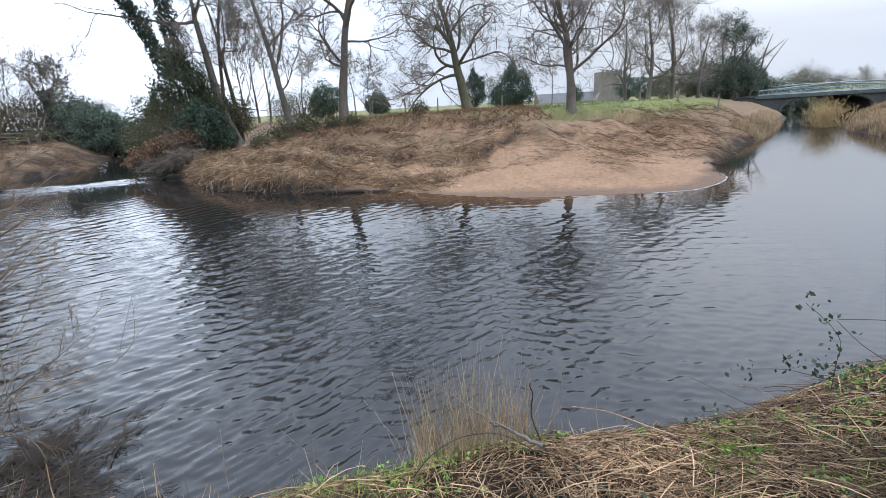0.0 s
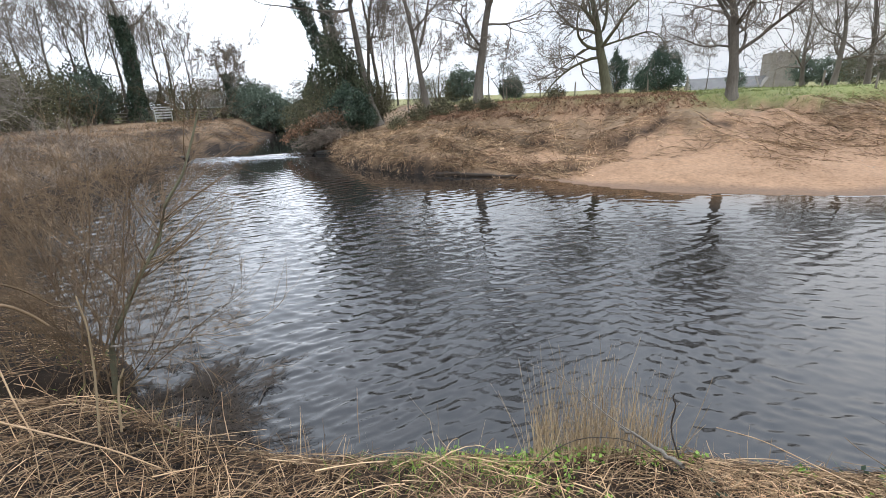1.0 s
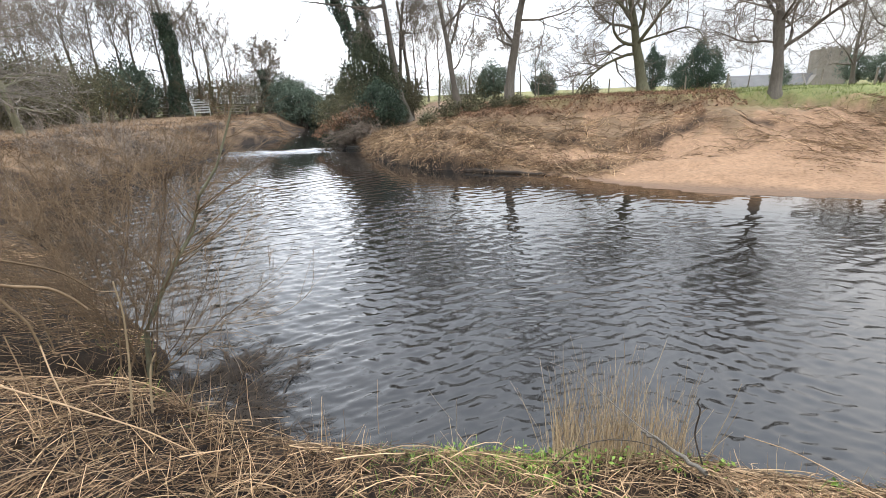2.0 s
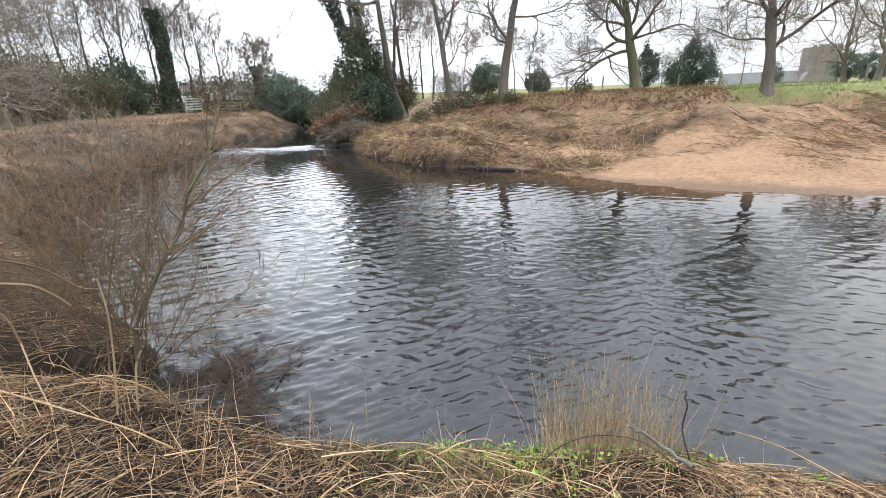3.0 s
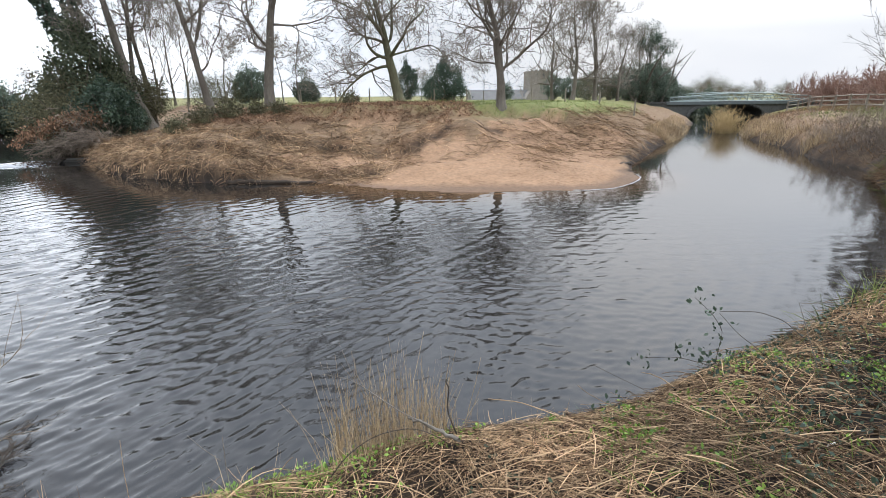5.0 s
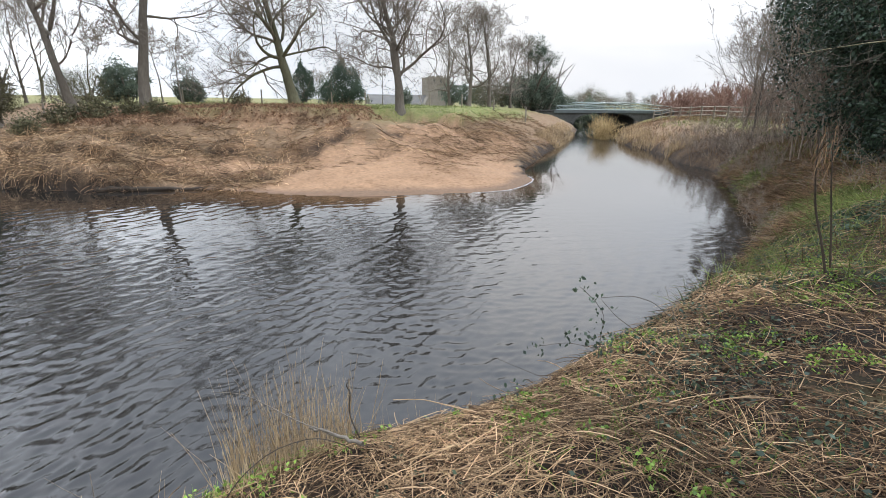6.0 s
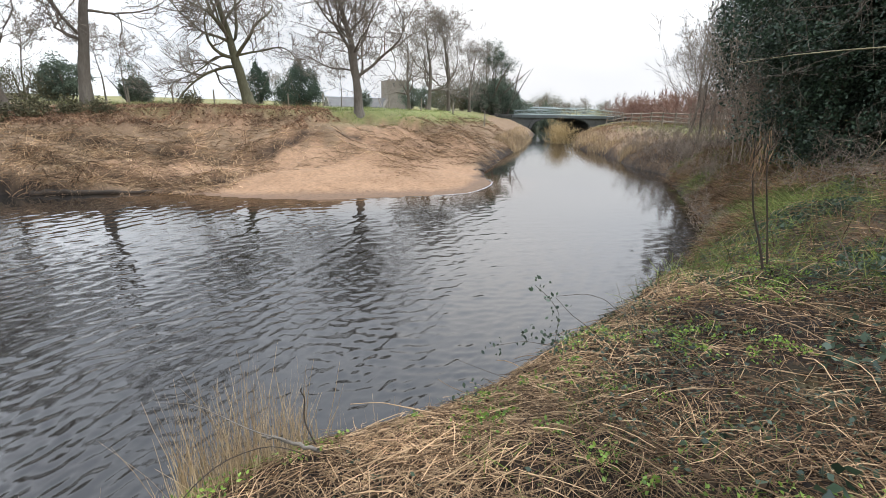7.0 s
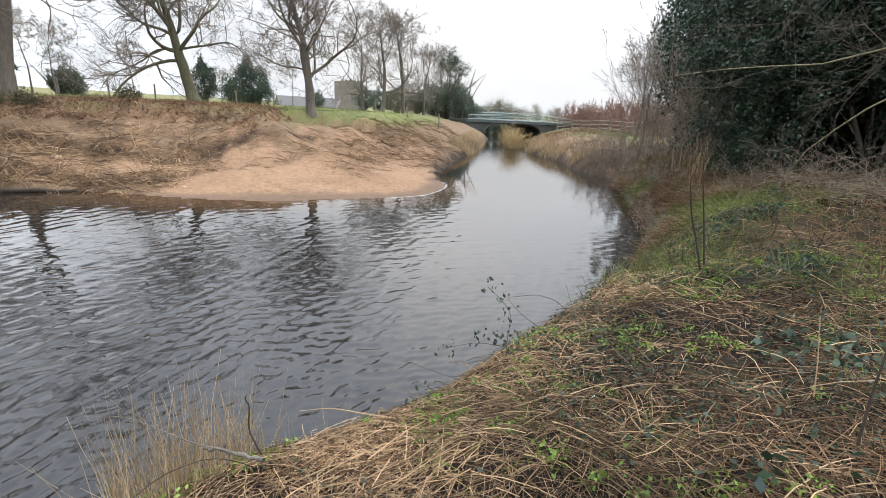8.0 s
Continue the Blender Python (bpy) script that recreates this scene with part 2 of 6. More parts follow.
def water_material():
    """Peaty river water: dark body, mirror surface, fine ripples on top of the modelled waves."""
    m, n, l, b = nodes_of("river_water")
    deep = noise_node(n, l, 0.25, 3)
    l.new(ramp_node(n, l, deep.outputs["Fac"], [(0.3, (0.008, 0.0070, 0.006)), (0.7, (0.013, 0.0115, 0.010))]).outputs["Color"], b.inputs["Base Color"])
    shallow = n.new("ShaderNodeAttribute")
    shallow.attribute_name = "shallow"
    l.new(mixed(n, l, shallow.outputs["Fac"], b.inputs["Base Color"].links[0].from_socket, (0.055, 0.031, 0.016)), b.inputs["Base Color"])
    b.inputs["Roughness"].default_value, b.inputs["IOR"].default_value = 0.012, 1.345
    rip = noise_node(n, l, 10.0, 3, 0.5, distort=0.6)
    turned = n.new("ShaderNodeMapping")
    turned.inputs["Rotation"].default_value, turned.inputs["Scale"].default_value = (0, 0, radians(52)), (1.0, 0.62, 1.0)
    l.new(rip.inputs["Vector"].links[0].from_socket, turned.inputs["Vector"])
    l.new(turned.outputs["Vector"], rip.inputs["Vector"])
    bumped(n, l, b, rip.outputs["Fac"], 1.0, 0.0024)
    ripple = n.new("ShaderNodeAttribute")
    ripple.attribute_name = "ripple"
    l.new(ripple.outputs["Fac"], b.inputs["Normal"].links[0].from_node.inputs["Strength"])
    return m


GROUND = ground_material()
WATER = water_material()
GIRDER = rough_material("grey_green_girder", (0.055, 0.064, 0.06), (0.11, 0.122, 0.115), 1.0, 8, 0.6, 0.1, 0.01)
FOAM = rough_material("white_water", (0.18, 0.185, 0.19), (0.42, 0.43, 0.435), 3.0, 20, 0.5, 0.6, 0.03)


# ---- mesh helpers ----
def fast_mesh(name, verts, faces, smooth=False):
    """A mesh from arrays; all faces have the same number of corners."""
    verts = np.asarray(verts, dtype=np.float32).reshape(-1, 3)
    faces = np.asarray(faces, dtype=np.int32)
    me = bpy.data.meshes.new(name)
    k = faces.shape[1]
    me.vertices.add(len(verts))
    me.vertices.foreach_set("co", verts.ravel())
    me.loops.add(faces.size)
    me.loops.foreach_set("vertex_index", faces.ravel())
    me.polygons.add(len(faces))
    me.polygons.foreach_set("loop_start", np.arange(0, faces.size, k, dtype=np.int32))
    me.polygons.foreach_set("loop_total", np.full(len(faces), k, dtype=np.int32))
    if smooth:
        me.polygons.foreach_set("use_smooth", np.ones(len(faces), dtype=bool))
    me.update(calc_edges=True)
    return me


def put_mesh(name, verts, faces, material, parent=None, label="", smooth=False):
    me = fast_mesh(name, verts, faces, smooth)
    me.materials.append(material)
    ob = new(name, me)
    ob.parent = parent
    return tagged(ob, label) if label else ob


def part(name, bm, material, parent, label=""):
    me = bpy.data.meshes.new(name)
    bm.to_mesh(me)
    bm.free()
    me.materials.append(material)
    ob = new(name, me)
    ob.parent = parent
    return tagged(ob, label) if label else ob


def box_bm(sx, sy, sz, m=Matrix(), bevel=0.0):
    bm = bmesh.new()
    bmesh.ops.create_cube(bm, size=1, matrix=m @ Matrix.Diagonal((sx, sy, sz, 1)))
    if bevel:
        bmesh.ops.bevel(bm, geom=bm.edges[:], offset=bevel, segments=1, affect="EDGES")
    return bm


def joined(*arrays):
    """Joins (verts, faces) pairs."""
    vs, fs, k = [], [], 0
    for v, f in arrays:
        vs.append(v)
        fs.append(f + k)
        k += len(v)
    return np.concatenate(vs), np.concatenate(fs)


def unit(v):
    return v / np.maximum(np.linalg.norm(v, axis=-1, keepdims=True), 1e-9)


def tubes(pts, rad, sides=3):
    """Tapered tubes along N paths of S points: pts (N, S, 3), rad (N, S)."""
    n, s, _ = pts.shape
    tang = unit(np.gradient(pts, axis=1))
    ref = np.where(np.abs(tang[..., 2:3]) > 0.9, np.array([1.0, 0, 0]), np.array([0, 0, 1.0]))
    a = unit(np.cross(tang, ref))
    b = np.cross(tang, a)
    ang = np.arange(sides) * 2 * np.pi / sides
    ring = a[:, :, None, :] * np.cos(ang)[None, None, :, None] + b[:, :, None, :] * np.sin(ang)[None, None, :, None]
    v = pts[:, :, None, :] + ring * rad[:, :, None, None]
    idx = np.arange(n * s * sides).reshape(n, s, sides)
    nxt = np.roll(idx, -1, axis=2)
    f = np.stack([idx[:, :-1], nxt[:, :-1], nxt[:, 1:], idx[:, 1:]], axis=-1)
    return v.reshape(-1, 3), f.reshape(-1, 4)


def paths(rng, start, way, length, seg, wiggle, lift=0.0):
    """N wandering paths: start (N, 3), way (N, 3), length (N)."""
    n = len(start)
    out = [start]
    d = unit(way)
    step = (length / seg)[:, None]
    for _ in range(seg):
        d = unit(d + rng.normal(0, wiggle, (n, 3)) + np.array([0, 0, lift]))
        out.append(out[-1] + d * step)
    return np.stack(out, axis=1)


def sprout(rng, pts, rad, count, t0, t1, angle, spread, flat=0.0):
    """Starts of side branches on N paths: places, ways, radii there and how far along each lies."""
    n, s, _ = pts.shape
    who = np.repeat(np.arange(n), count)
    t = rng.uniform(t0, t1, len(who)) * (s - 1)
    i = np.minimum(t.astype(int), s - 2)
    fr = (t - i)[:, None]
    p = pts[who, i] * (1 - fr) + pts[who, i + 1] * fr
    r = rad[who, i] * (1 - fr[:, 0]) + rad[who, i + 1] * fr[:, 0]
    tang = unit(pts[who, i + 1] - pts[who, i])
    side = rng.normal(0, 1, (len(who), 3))
    side[:, 2] *= 1 - flat
    side = unit(side - tang * np.sum(side * tang, axis=1, keepdims=True))
    ang = np.radians(rng.normal(angle, spread, len(who)))[:, None]
    return p, tang * np.cos(ang) + side * np.sin(ang), r, t / (s - 1)


def leaves(rng, places, size, droop=0.0):
    """A pointed, slightly folded leaf at each place."""
    n = len(places)
    a = rng.normal(0, 1, (n, 3))
    a[:, 2] -= droop
    a = unit(a)
    b = unit(np.cross(a, rng.normal(0, 1, (n, 3))))
    c = np.cross(a, b)
    s = (size * rng.uniform(0.6, 1.3, n))[:, None]
    v = np.stack([places - a * s * 0.5, places + b * s * 0.33 + c * s * 0.08, places + a * s * 0.55, places - b * s * 0.33 + c * s * 0.08], axis=1)
    f = np.arange(n * 4).reshape(n, 4)
    return v.reshape(-1, 3), f


def clumps(rng, centre, radii, count, per, size, shell=0.55, jitter=0.16):
    """Leaf places in clumps that fill an uneven ellipsoid."""
    d = unit(rng.normal(0, 1, (count, 3)))
    bump = 1 + 0.28 * np.sin(d[:, 0] * 5 + centre[0]) * np.cos(d[:, 2] * 4 + centre[1]) + rng.normal(0, 0.12, count)
    r = (shell + (1 - shell) * rng.uniform(0, 1, count) ** 0.6) * bump
    mid = np.asarray(centre) + d * np.asarray(radii) * r[:, None]
    p = np.repeat(mid, per, axis=0) + rng.normal(0, 1, (count * per, 3)) * jitter * np.mean(radii)
    return p


def blades(rng, base, way, length, width, bend, seg=3):
    """Thin tapering blades that lean over: base (N, 3), way (N, 3), length (N)."""
    n = len(base)
    d = unit(way)
    side = unit(np.cross(d, rng.normal(0, 1, (n, 3))))
    pts, p = [], base.copy()
    step = (length / seg)[:, None]
    for k in range(seg + 1):
        w = width * (1 - 0.8 * k / seg)
        pts += [p - side * w * 0.5, p + side * w * 0.5]
        d = unit(d + np.array([0, 0, -1.0]) * bend[:, None] + rng.normal(0, 0.06, (n, 3)))
        p = p + d * step
    v = np.stack(pts, axis=1)
    i = np.arange(n)[:, None] * (2 * (seg + 1))
    f = np.concatenate([i + np.array([[2 * k, 2 * k + 1, 2 * k + 3, 2 * k + 2]]) for k in range(seg)], axis=0)
    return v.reshape(-1, 3), f


# ---- the lie of the land ----
def value_noise(x, y, cell, seed=0):
    """Smooth noise from -1 to 1."""
    x, y = np.asarray(x, float) / cell, np.asarray(y, float) / cell
    i, j = np.floor(x), np.floor(y)
    u, v = x - i, y - j
    u, v = u * u * (3 - 2 * u), v * v * (3 - 2 * v)

    def h(a, b):
        s = np.sin(a * 127.1 + b * 311.7 + seed * 74.7) * 43758.5453
        return (s - np.floor(s)) * 2 - 1
    return (h(i, j) * (1 - u) + h(i + 1, j) * u) * (1 - v) + (h(i, j + 1) * (1 - u) + h(i + 1, j + 1) * u) * v


def fractal(x, y, cell, seed=0, octaves=4):
    return sum(value_noise(x, y, cell / 2 ** k, seed + k) * 0.5 ** k for k in range(octaves))


def smooth_line(pts, n=8):
    """A smooth curve through the corners of a plan line."""
    p = np.array(pts, float)
    p = np.vstack([2 * p[0] - p[1], p, 2 * p[-1] - p[-2]])
    out = []
    for k in range(1, len(p) - 2):
        a, b, c, d = p[k - 1:k + 3]
        for t in np.arange(n) / n:
            out.append(0.5 * (2 * b + (c - a) * t + (2 * a - 5 * b + 4 * c - d) * t * t + (3 * b - a - 3 * c + d) * t ** 3))
    return np.array(out + [p[-2]])


# water's edge, section by section, each with the rise of its bank: distance from the water, height
FAR_LEFT = smooth_line([(-34, 70), (-21, 44), (-16.6, 31), (-14.5, 27), (-10.6, 21.5), (-8.4, 19.9), (-5.7, 18.5), (-1.5, 17.5)])
SANDBAR = smooth_line([(-1.5, 17.5), (0.8, 15.8), (2.6, 15.0), (4.4, 14.7), (7.5, 14.5), (8.9, 15.1), (10.1, 16.3), (10.5, 17.4)])
FAR_RIGHT = smooth_line([(10.5, 17.4), (11.6, 19.5), (13.4, 21.6), (17.6, 26.7), (20.5, 29.6), (26.5, 37), (35, 48), (37, 53), (41, 61), (54, 68), (110, 78)])
NEAR = smooth_line([(-5.2, 3.9), (-4.2, 3.1), (-3.0, 2.5), (-2.0, 2.3), (-1.0, 2.45), (0, 2.78), (0.8, 2.84), (1.6, 2.93), (2.4, 3.14), (3.4, 3.46), (4.5, 3.93), (6, 4.65)])
RIGHT = smooth_line([(6, 4.6), (8.4, 5.8), (10.7, 7.0), (12.5, 8.5), (14.4, 10.5), (17.8, 14), (20.2, 16.6)])
RIGHT_FAR = smooth_line([(20.2, 16.6), (21.2, 19.9), (22.9, 22.4), (25.1, 27.1), (26.6, 30.5), (32, 37), (44.5, 48), (47.4, 53), (52, 57.5), (62, 60), (110, 64)])
LEFT = smooth_line([(-48, 70), (-33, 50), (-25.5, 36), (-23.5, 30.5), (-24.4, 27), (-22.4, 24), (-21, 20.5), (-18.5, 15), (-17, 11.4), (-15.6, 9), (-13, 7.2), (-9.5, 5.8), (-5.2, 3.9)])
RISE = {
    "far_left": ((0, 0), (0.25, 0.45), (0.9, 0.85), (2.2, 1.05), (5, 1.55), (8, 2.25), (10.5, 2.62), (16, 2.7), (35, 2.35), (160, 0.9)),
    "sandbar": ((0, 0), (0.8, 0.10), (3, 0.42), (6, 1.0), (7, 1.22), (8.6, 1.72), (10.6, 2.62), (17, 2.72), (35, 2.35), (160, 0.9)),
    "far_right": ((0, 0), (0.4, 0.35), (1.5, 0.9), (3.5, 1.55), (5, 1.95), (7, 2.6), (9, 2.66), (16, 2.7), (35, 2.35), (160, 0.9)),
    "near": ((0, 0), (0.15, 0.5), (0.35, 0.95), (0.6, 1.15), (1.2, 1.32), (2.6, 1.48), (4, 1.62), (5.5, 1.8), (7.5, 3.0), (10, 4.2), (14, 5.4), (60, 6.5)),
    "right": ((0, 0), (0.2, 0.35), (0.6, 0.75), (1.4, 1.3), (2.2, 1.65), (3.6, 2.6), (6, 3.7), (9, 4.5), (60, 5.5)),
    "right_far": ((0, 0), (0.4, 0.5), (1.5, 1.0), (4, 1.6), (9, 2.15), (14, 2.45), (25, 2.7), (60, 2.8)),
    "left": ((0, 0), (0.3, 0.25), (1.2, 0.45), (2.2, 1.05), (4, 1.5), (8, 1.75), (20, 1.8), (60, 1.7)),
}
SECTIONS = [("far_left", FAR_LEFT, 0), ("sandbar", SANDBAR, 0), ("far_right", FAR_RIGHT, 0),
            ("near", NEAR, 1), ("right", RIGHT, 1), ("right_far", RIGHT_FAR, 1), ("left", LEFT, 1)]
RIVER = np.vstack([FAR_LEFT, SANDBAR[1:], FAR_RIGHT[1:], np.vstack([LEFT, NEAR[1:], RIGHT[1:], RIGHT_FAR[1:]])[::-1]])


STEP_LOW = smooth_line([(-11, 22.8), (-6.7, 21.2), (-3.2, 19.6), (-0.4, 19.0), (1.6, 19.6)])
STEP_HIGH = smooth_line([(-8, 24.2), (-3.5, 22.3), (-0.8, 21.9), (1.8, 21.2), (4.5, 22.4), (8.2, 21.4)])


def line_distance(x, y, line):
    best = np.full(len(x), 1e9)
    a, b = line[:-1], line[1:]
    for (ax, ay), (bx, by) in zip(a, b):
        ex, ey = bx - ax, by - ay
        t = np.clip(((x - ax) * ex + (y - ay) * ey) / (ex * ex + ey * ey), 0, 1)
        best = np.minimum(best, (x - ax - t * ex) ** 2 + (y - ay - t * ey) ** 2)
    return np.sqrt(best)


def in_river(x, y):
    odd = np.zeros(len(x), bool)
    px, py = RIVER[-1]
    for qx, qy in RIVER:
        if py != qy:
            odd ^= ((py > y) != (qy > y)) & (x < (qx - px) * (y - py) / (qy - py) + px)
        px, py = qx, qy
    return odd


def lay_of_land(x, y):
    """Height, distances to each section and whether in the river, for arrays of places."""
    x, y = np.asarray(x, float), np.asarray(y, float)
    ds = {name: line_distance(x, y, line) for name, line, _ in SECTIONS}
    near_bank = np.minimum.reduce([ds[n] for n, _, k in SECTIONS if k == 1]) < np.minimum.reduce([ds[n] for n, _, k in SECTIONS if k == 0])
    wob = fractal(x, y, 2.2, 3)
    hs = []
    for k in (0, 1):
        zs = [np.interp(ds[n] * (1 + 0.18 * wob), *np.array(RISE[n]).T) for n, _, s in SECTIONS if s == k]
        z = zs[0]
        for q in zs[1:]:
            h = np.clip(0.5 + 0.5 * (q - z) / 0.25, 0, 1)
            z = q * (1 - h) + z * h - 0.25 * h * (1 - h)
        hs.append(z)
    z = np.where(near_bank, hs[1], hs[0])
    # two low steps where the turf overhangs the sand
    for line, drop in ((STEP_LOW, 0.30), (STEP_HIGH, 0.26)):
        gap = y - np.interp(x, line[:, 0], line[:, 1]) - 0.35 * wob
        span = np.clip((x - line[0, 0]) / 2, 0, 1) * np.clip((line[-1, 0] - x) / 2, 0, 1)
        z = z + np.where(near_bank, 0, span * drop * (0.5 - 1 / (1 + np.exp(np.clip(gap / 0.10, -30, 30)))) * np.exp(-(gap / 2.2) ** 2))
    # the muddy hollow under the willow
    z = z - near_bank * 0.95 * np.exp(-(((x + 4.3) / 1.0) ** 2 + ((y - 2.55) / 0.55) ** 2) ** 2)
    wet = in_river(x, y)
    d = np.minimum.reduce(list(ds.values()))
    far = np.hypot(x, y)
    tuft = np.clip(ds["sandbar"] / 3 - 1.2, 0, 1) * np.clip((2.3 - z) / 0.5, 0, 1) * (~near_bank) + near_bank * (ds["left"] < 8) * (x < -8)
    rough = np.clip(d / 0.8, 0, 1) * tuft * 0.16 * np.abs(fractal(x, y, 1.3, 37, 3)) + np.clip(d / 1.5, 0, 1) * (0.10 * fractal(x, y, 3.5, 11) + 0.065 * fractal(x, y, 0.7, 23, 3)) + 0.35 * fractal(x, y, 40, 5) * np.clip((far - 45) / 60, 0, 1)
    z = np.maximum(z + rough, 0.02 + 0.02 * np.clip(d, 0, 1))
    bed = -np.minimum(0.03 + 0.22 * d, 1.3)
    return np.where(wet, bed, z), ds, wet, near_bank


def ground(x, y):
    return lay_of_land(np.atleast_1d(x), np.atleast_1d(y))[0]


def at_height(x, y, lift=0.0):
    return Vector((x, y, float(ground(x, y)[0]) + lift))


def polar_sheet(r0, r1, grow, arcs, far=1e9, grow_far=1.02):
    """Rings round the walk's place, close together near it; arcs: (from, to, step) in degrees clockwise from ahead."""
    rs = [r0]
    while rs[-1] < r1:
        rs.append(rs[-1] * (grow if rs[-1] < far else grow_far))
    az = np.radians(np.concatenate([np.arange(a, b, s) for a, b, s in arcs]))
    rs = np.array(rs)
    x, y = np.outer(rs, np.sin(az)), np.outer(rs, np.cos(az))
    m, n = x.shape
    idx = np.arange(m * n).reshape(m, n)
    nxt = np.roll(idx, -1, axis=1)
    f = np.stack([idx[:-1], idx[1:], nxt[1:], nxt[:-1]], axis=-1).reshape(-1, 4)
    return x.ravel(), y.ravel(), f, n


def build_ground():
    x, y, f, n = polar_sheet(0.25, 3000, 1.022, [(-72, 82, 0.36), (82, 288, 4.0)])
    z, ds, wet, near_bank = lay_of_land(x, y)
    v = np.stack([x, y, z], axis=1)
    centre = len(v)
    v = np.vstack([v, [[0, 0, float(ground(0, 0)[0])]]])
    me = fast_mesh("ground", v, f, True)
    bm = bmesh.new()
    bm.from_mesh(me)
    bm.verts.ensure_lookup_table()
    for k in range(n):
        bm.faces.new((bm.verts[centre], bm.verts[k], bm.verts[(k + 1) % n]))
    bm.to_mesh(me)
    bm.free()
    me.materials.append(GROUND)
    x, y, z = v.T
    z, ds, wet, near_bank = lay_of_land(x, y)
    patch = fractal(x, y, 2.5, 41)
    fine = fractal(x, y, 0.6, 57)
    on_far = ~near_bank
    d_sand, d_fl, d_fr = ds["sandbar"], ds["far_left"], ds["far_right"]
    # the sand thins out uphill into straw, with tongues between the tufts
    edge = 6.0 + 1.6 * patch + 1.0 * fine + np.clip((x - 1) * 0.35, -2.6, 2.4)
    sand = on_far * np.clip((edge - d_sand) / 0.8, 0, 1) * np.clip((d_fl - 0.9) / 0.5 + 1.5 * (x > -1.2), 0, 1) * np.clip((d_fr - 0.5) / 0.6 + (d_sand < 2), 0, 1)
    sand = np.maximum(sand, on_far * 0.75 * np.clip((fine * 1.2 + patch + 0.05) * 2, 0, 1) * (d_sand < 10) * (x > -1) * np.clip((d_fr - 2), 0, 1))
    sand = np.maximum(sand, 0.9 * wet * (d_sand < 3))
    wetness = on_far * np.clip((0.75 + 0.2 * patch - d_sand) / 0.3, 0, 1)
    ridge = np.clip((z - 2.25 + 0.12 * patch) / 0.2, 0, 1)
    green = on_far * ridge * np.clip(0.55 + 0.45 * fine + np.clip((x - 4) * 0.15, -0.15, 1) + 0.4 * (y > 36), 0, 1)
    green = np.maximum(green, on_far * np.clip((z - 1.75 + 0.2 * patch) / 0.3, 0, 1) * np.clip((x - 4) / 4, 0, 1) * np.clip(0.9 + 0.5 * fine, 0, 1))
    green = np.maximum(green, near_bank * (ds["right_far"] > 5) * (x > 22) * np.clip(0.3 + 0.7 * patch, 0, 1))
    green = np.maximum(green, near_bank * (x > 3) * (ds["right"] < 5) * (np.hypot(x, y) < 18) * np.clip(0.25 + 0.7 * patch, 0, 0.8))
    green = np.maximum(green, 0.7 * (np.hypot(x, y) > 60))
    litter = 0.8 * on_far * np.clip((z - 1.7 + 0.2 * patch) / 0.4, 0, 1) * np.clip((4 - x) / 3, 0, 1) * np.clip(0.7 + 0.5 * fine, 0, 1)
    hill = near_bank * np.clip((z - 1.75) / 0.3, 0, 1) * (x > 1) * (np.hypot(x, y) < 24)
    litter = np.maximum(litter, 0.7 * hill)
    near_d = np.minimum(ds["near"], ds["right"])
    # near bank: the dark soil doubles as shade in the straw's gaps
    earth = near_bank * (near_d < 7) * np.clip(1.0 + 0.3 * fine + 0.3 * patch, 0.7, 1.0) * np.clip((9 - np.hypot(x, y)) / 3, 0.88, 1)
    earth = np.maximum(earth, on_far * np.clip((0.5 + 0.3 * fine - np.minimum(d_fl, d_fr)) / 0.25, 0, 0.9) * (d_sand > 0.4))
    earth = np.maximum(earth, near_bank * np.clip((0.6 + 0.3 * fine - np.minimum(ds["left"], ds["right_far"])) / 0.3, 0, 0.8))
    # left bank: dark patches low down for the shade of its undercut
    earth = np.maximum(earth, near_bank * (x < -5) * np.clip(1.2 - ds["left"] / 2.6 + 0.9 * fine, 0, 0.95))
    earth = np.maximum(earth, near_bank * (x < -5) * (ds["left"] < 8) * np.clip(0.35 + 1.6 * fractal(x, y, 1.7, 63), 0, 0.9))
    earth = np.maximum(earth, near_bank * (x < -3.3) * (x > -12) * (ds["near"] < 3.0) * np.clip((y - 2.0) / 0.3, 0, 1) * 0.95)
    # slope: extra dark soil for the shade under the holly
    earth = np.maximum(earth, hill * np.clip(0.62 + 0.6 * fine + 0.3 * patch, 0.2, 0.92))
    earth = np.maximum(earth, wet * (d_sand > 3) * 1.0)
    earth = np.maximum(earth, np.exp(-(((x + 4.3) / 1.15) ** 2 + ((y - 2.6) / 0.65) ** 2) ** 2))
    # a dark band just below each step, for the shade under the turf
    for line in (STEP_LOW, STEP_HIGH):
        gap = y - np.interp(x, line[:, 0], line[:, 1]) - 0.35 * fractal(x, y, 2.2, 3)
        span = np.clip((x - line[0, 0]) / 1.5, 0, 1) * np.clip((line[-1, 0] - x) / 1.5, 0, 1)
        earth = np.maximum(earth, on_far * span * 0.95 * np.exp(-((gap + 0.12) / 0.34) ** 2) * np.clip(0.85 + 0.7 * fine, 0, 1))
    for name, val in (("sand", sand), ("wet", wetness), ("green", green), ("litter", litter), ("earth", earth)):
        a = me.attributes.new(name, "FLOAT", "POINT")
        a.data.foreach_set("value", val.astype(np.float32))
    return tagged(new("ground", me), "earthy river meadow with dry straw, sand and patches of grass", "ground", kind="structure")


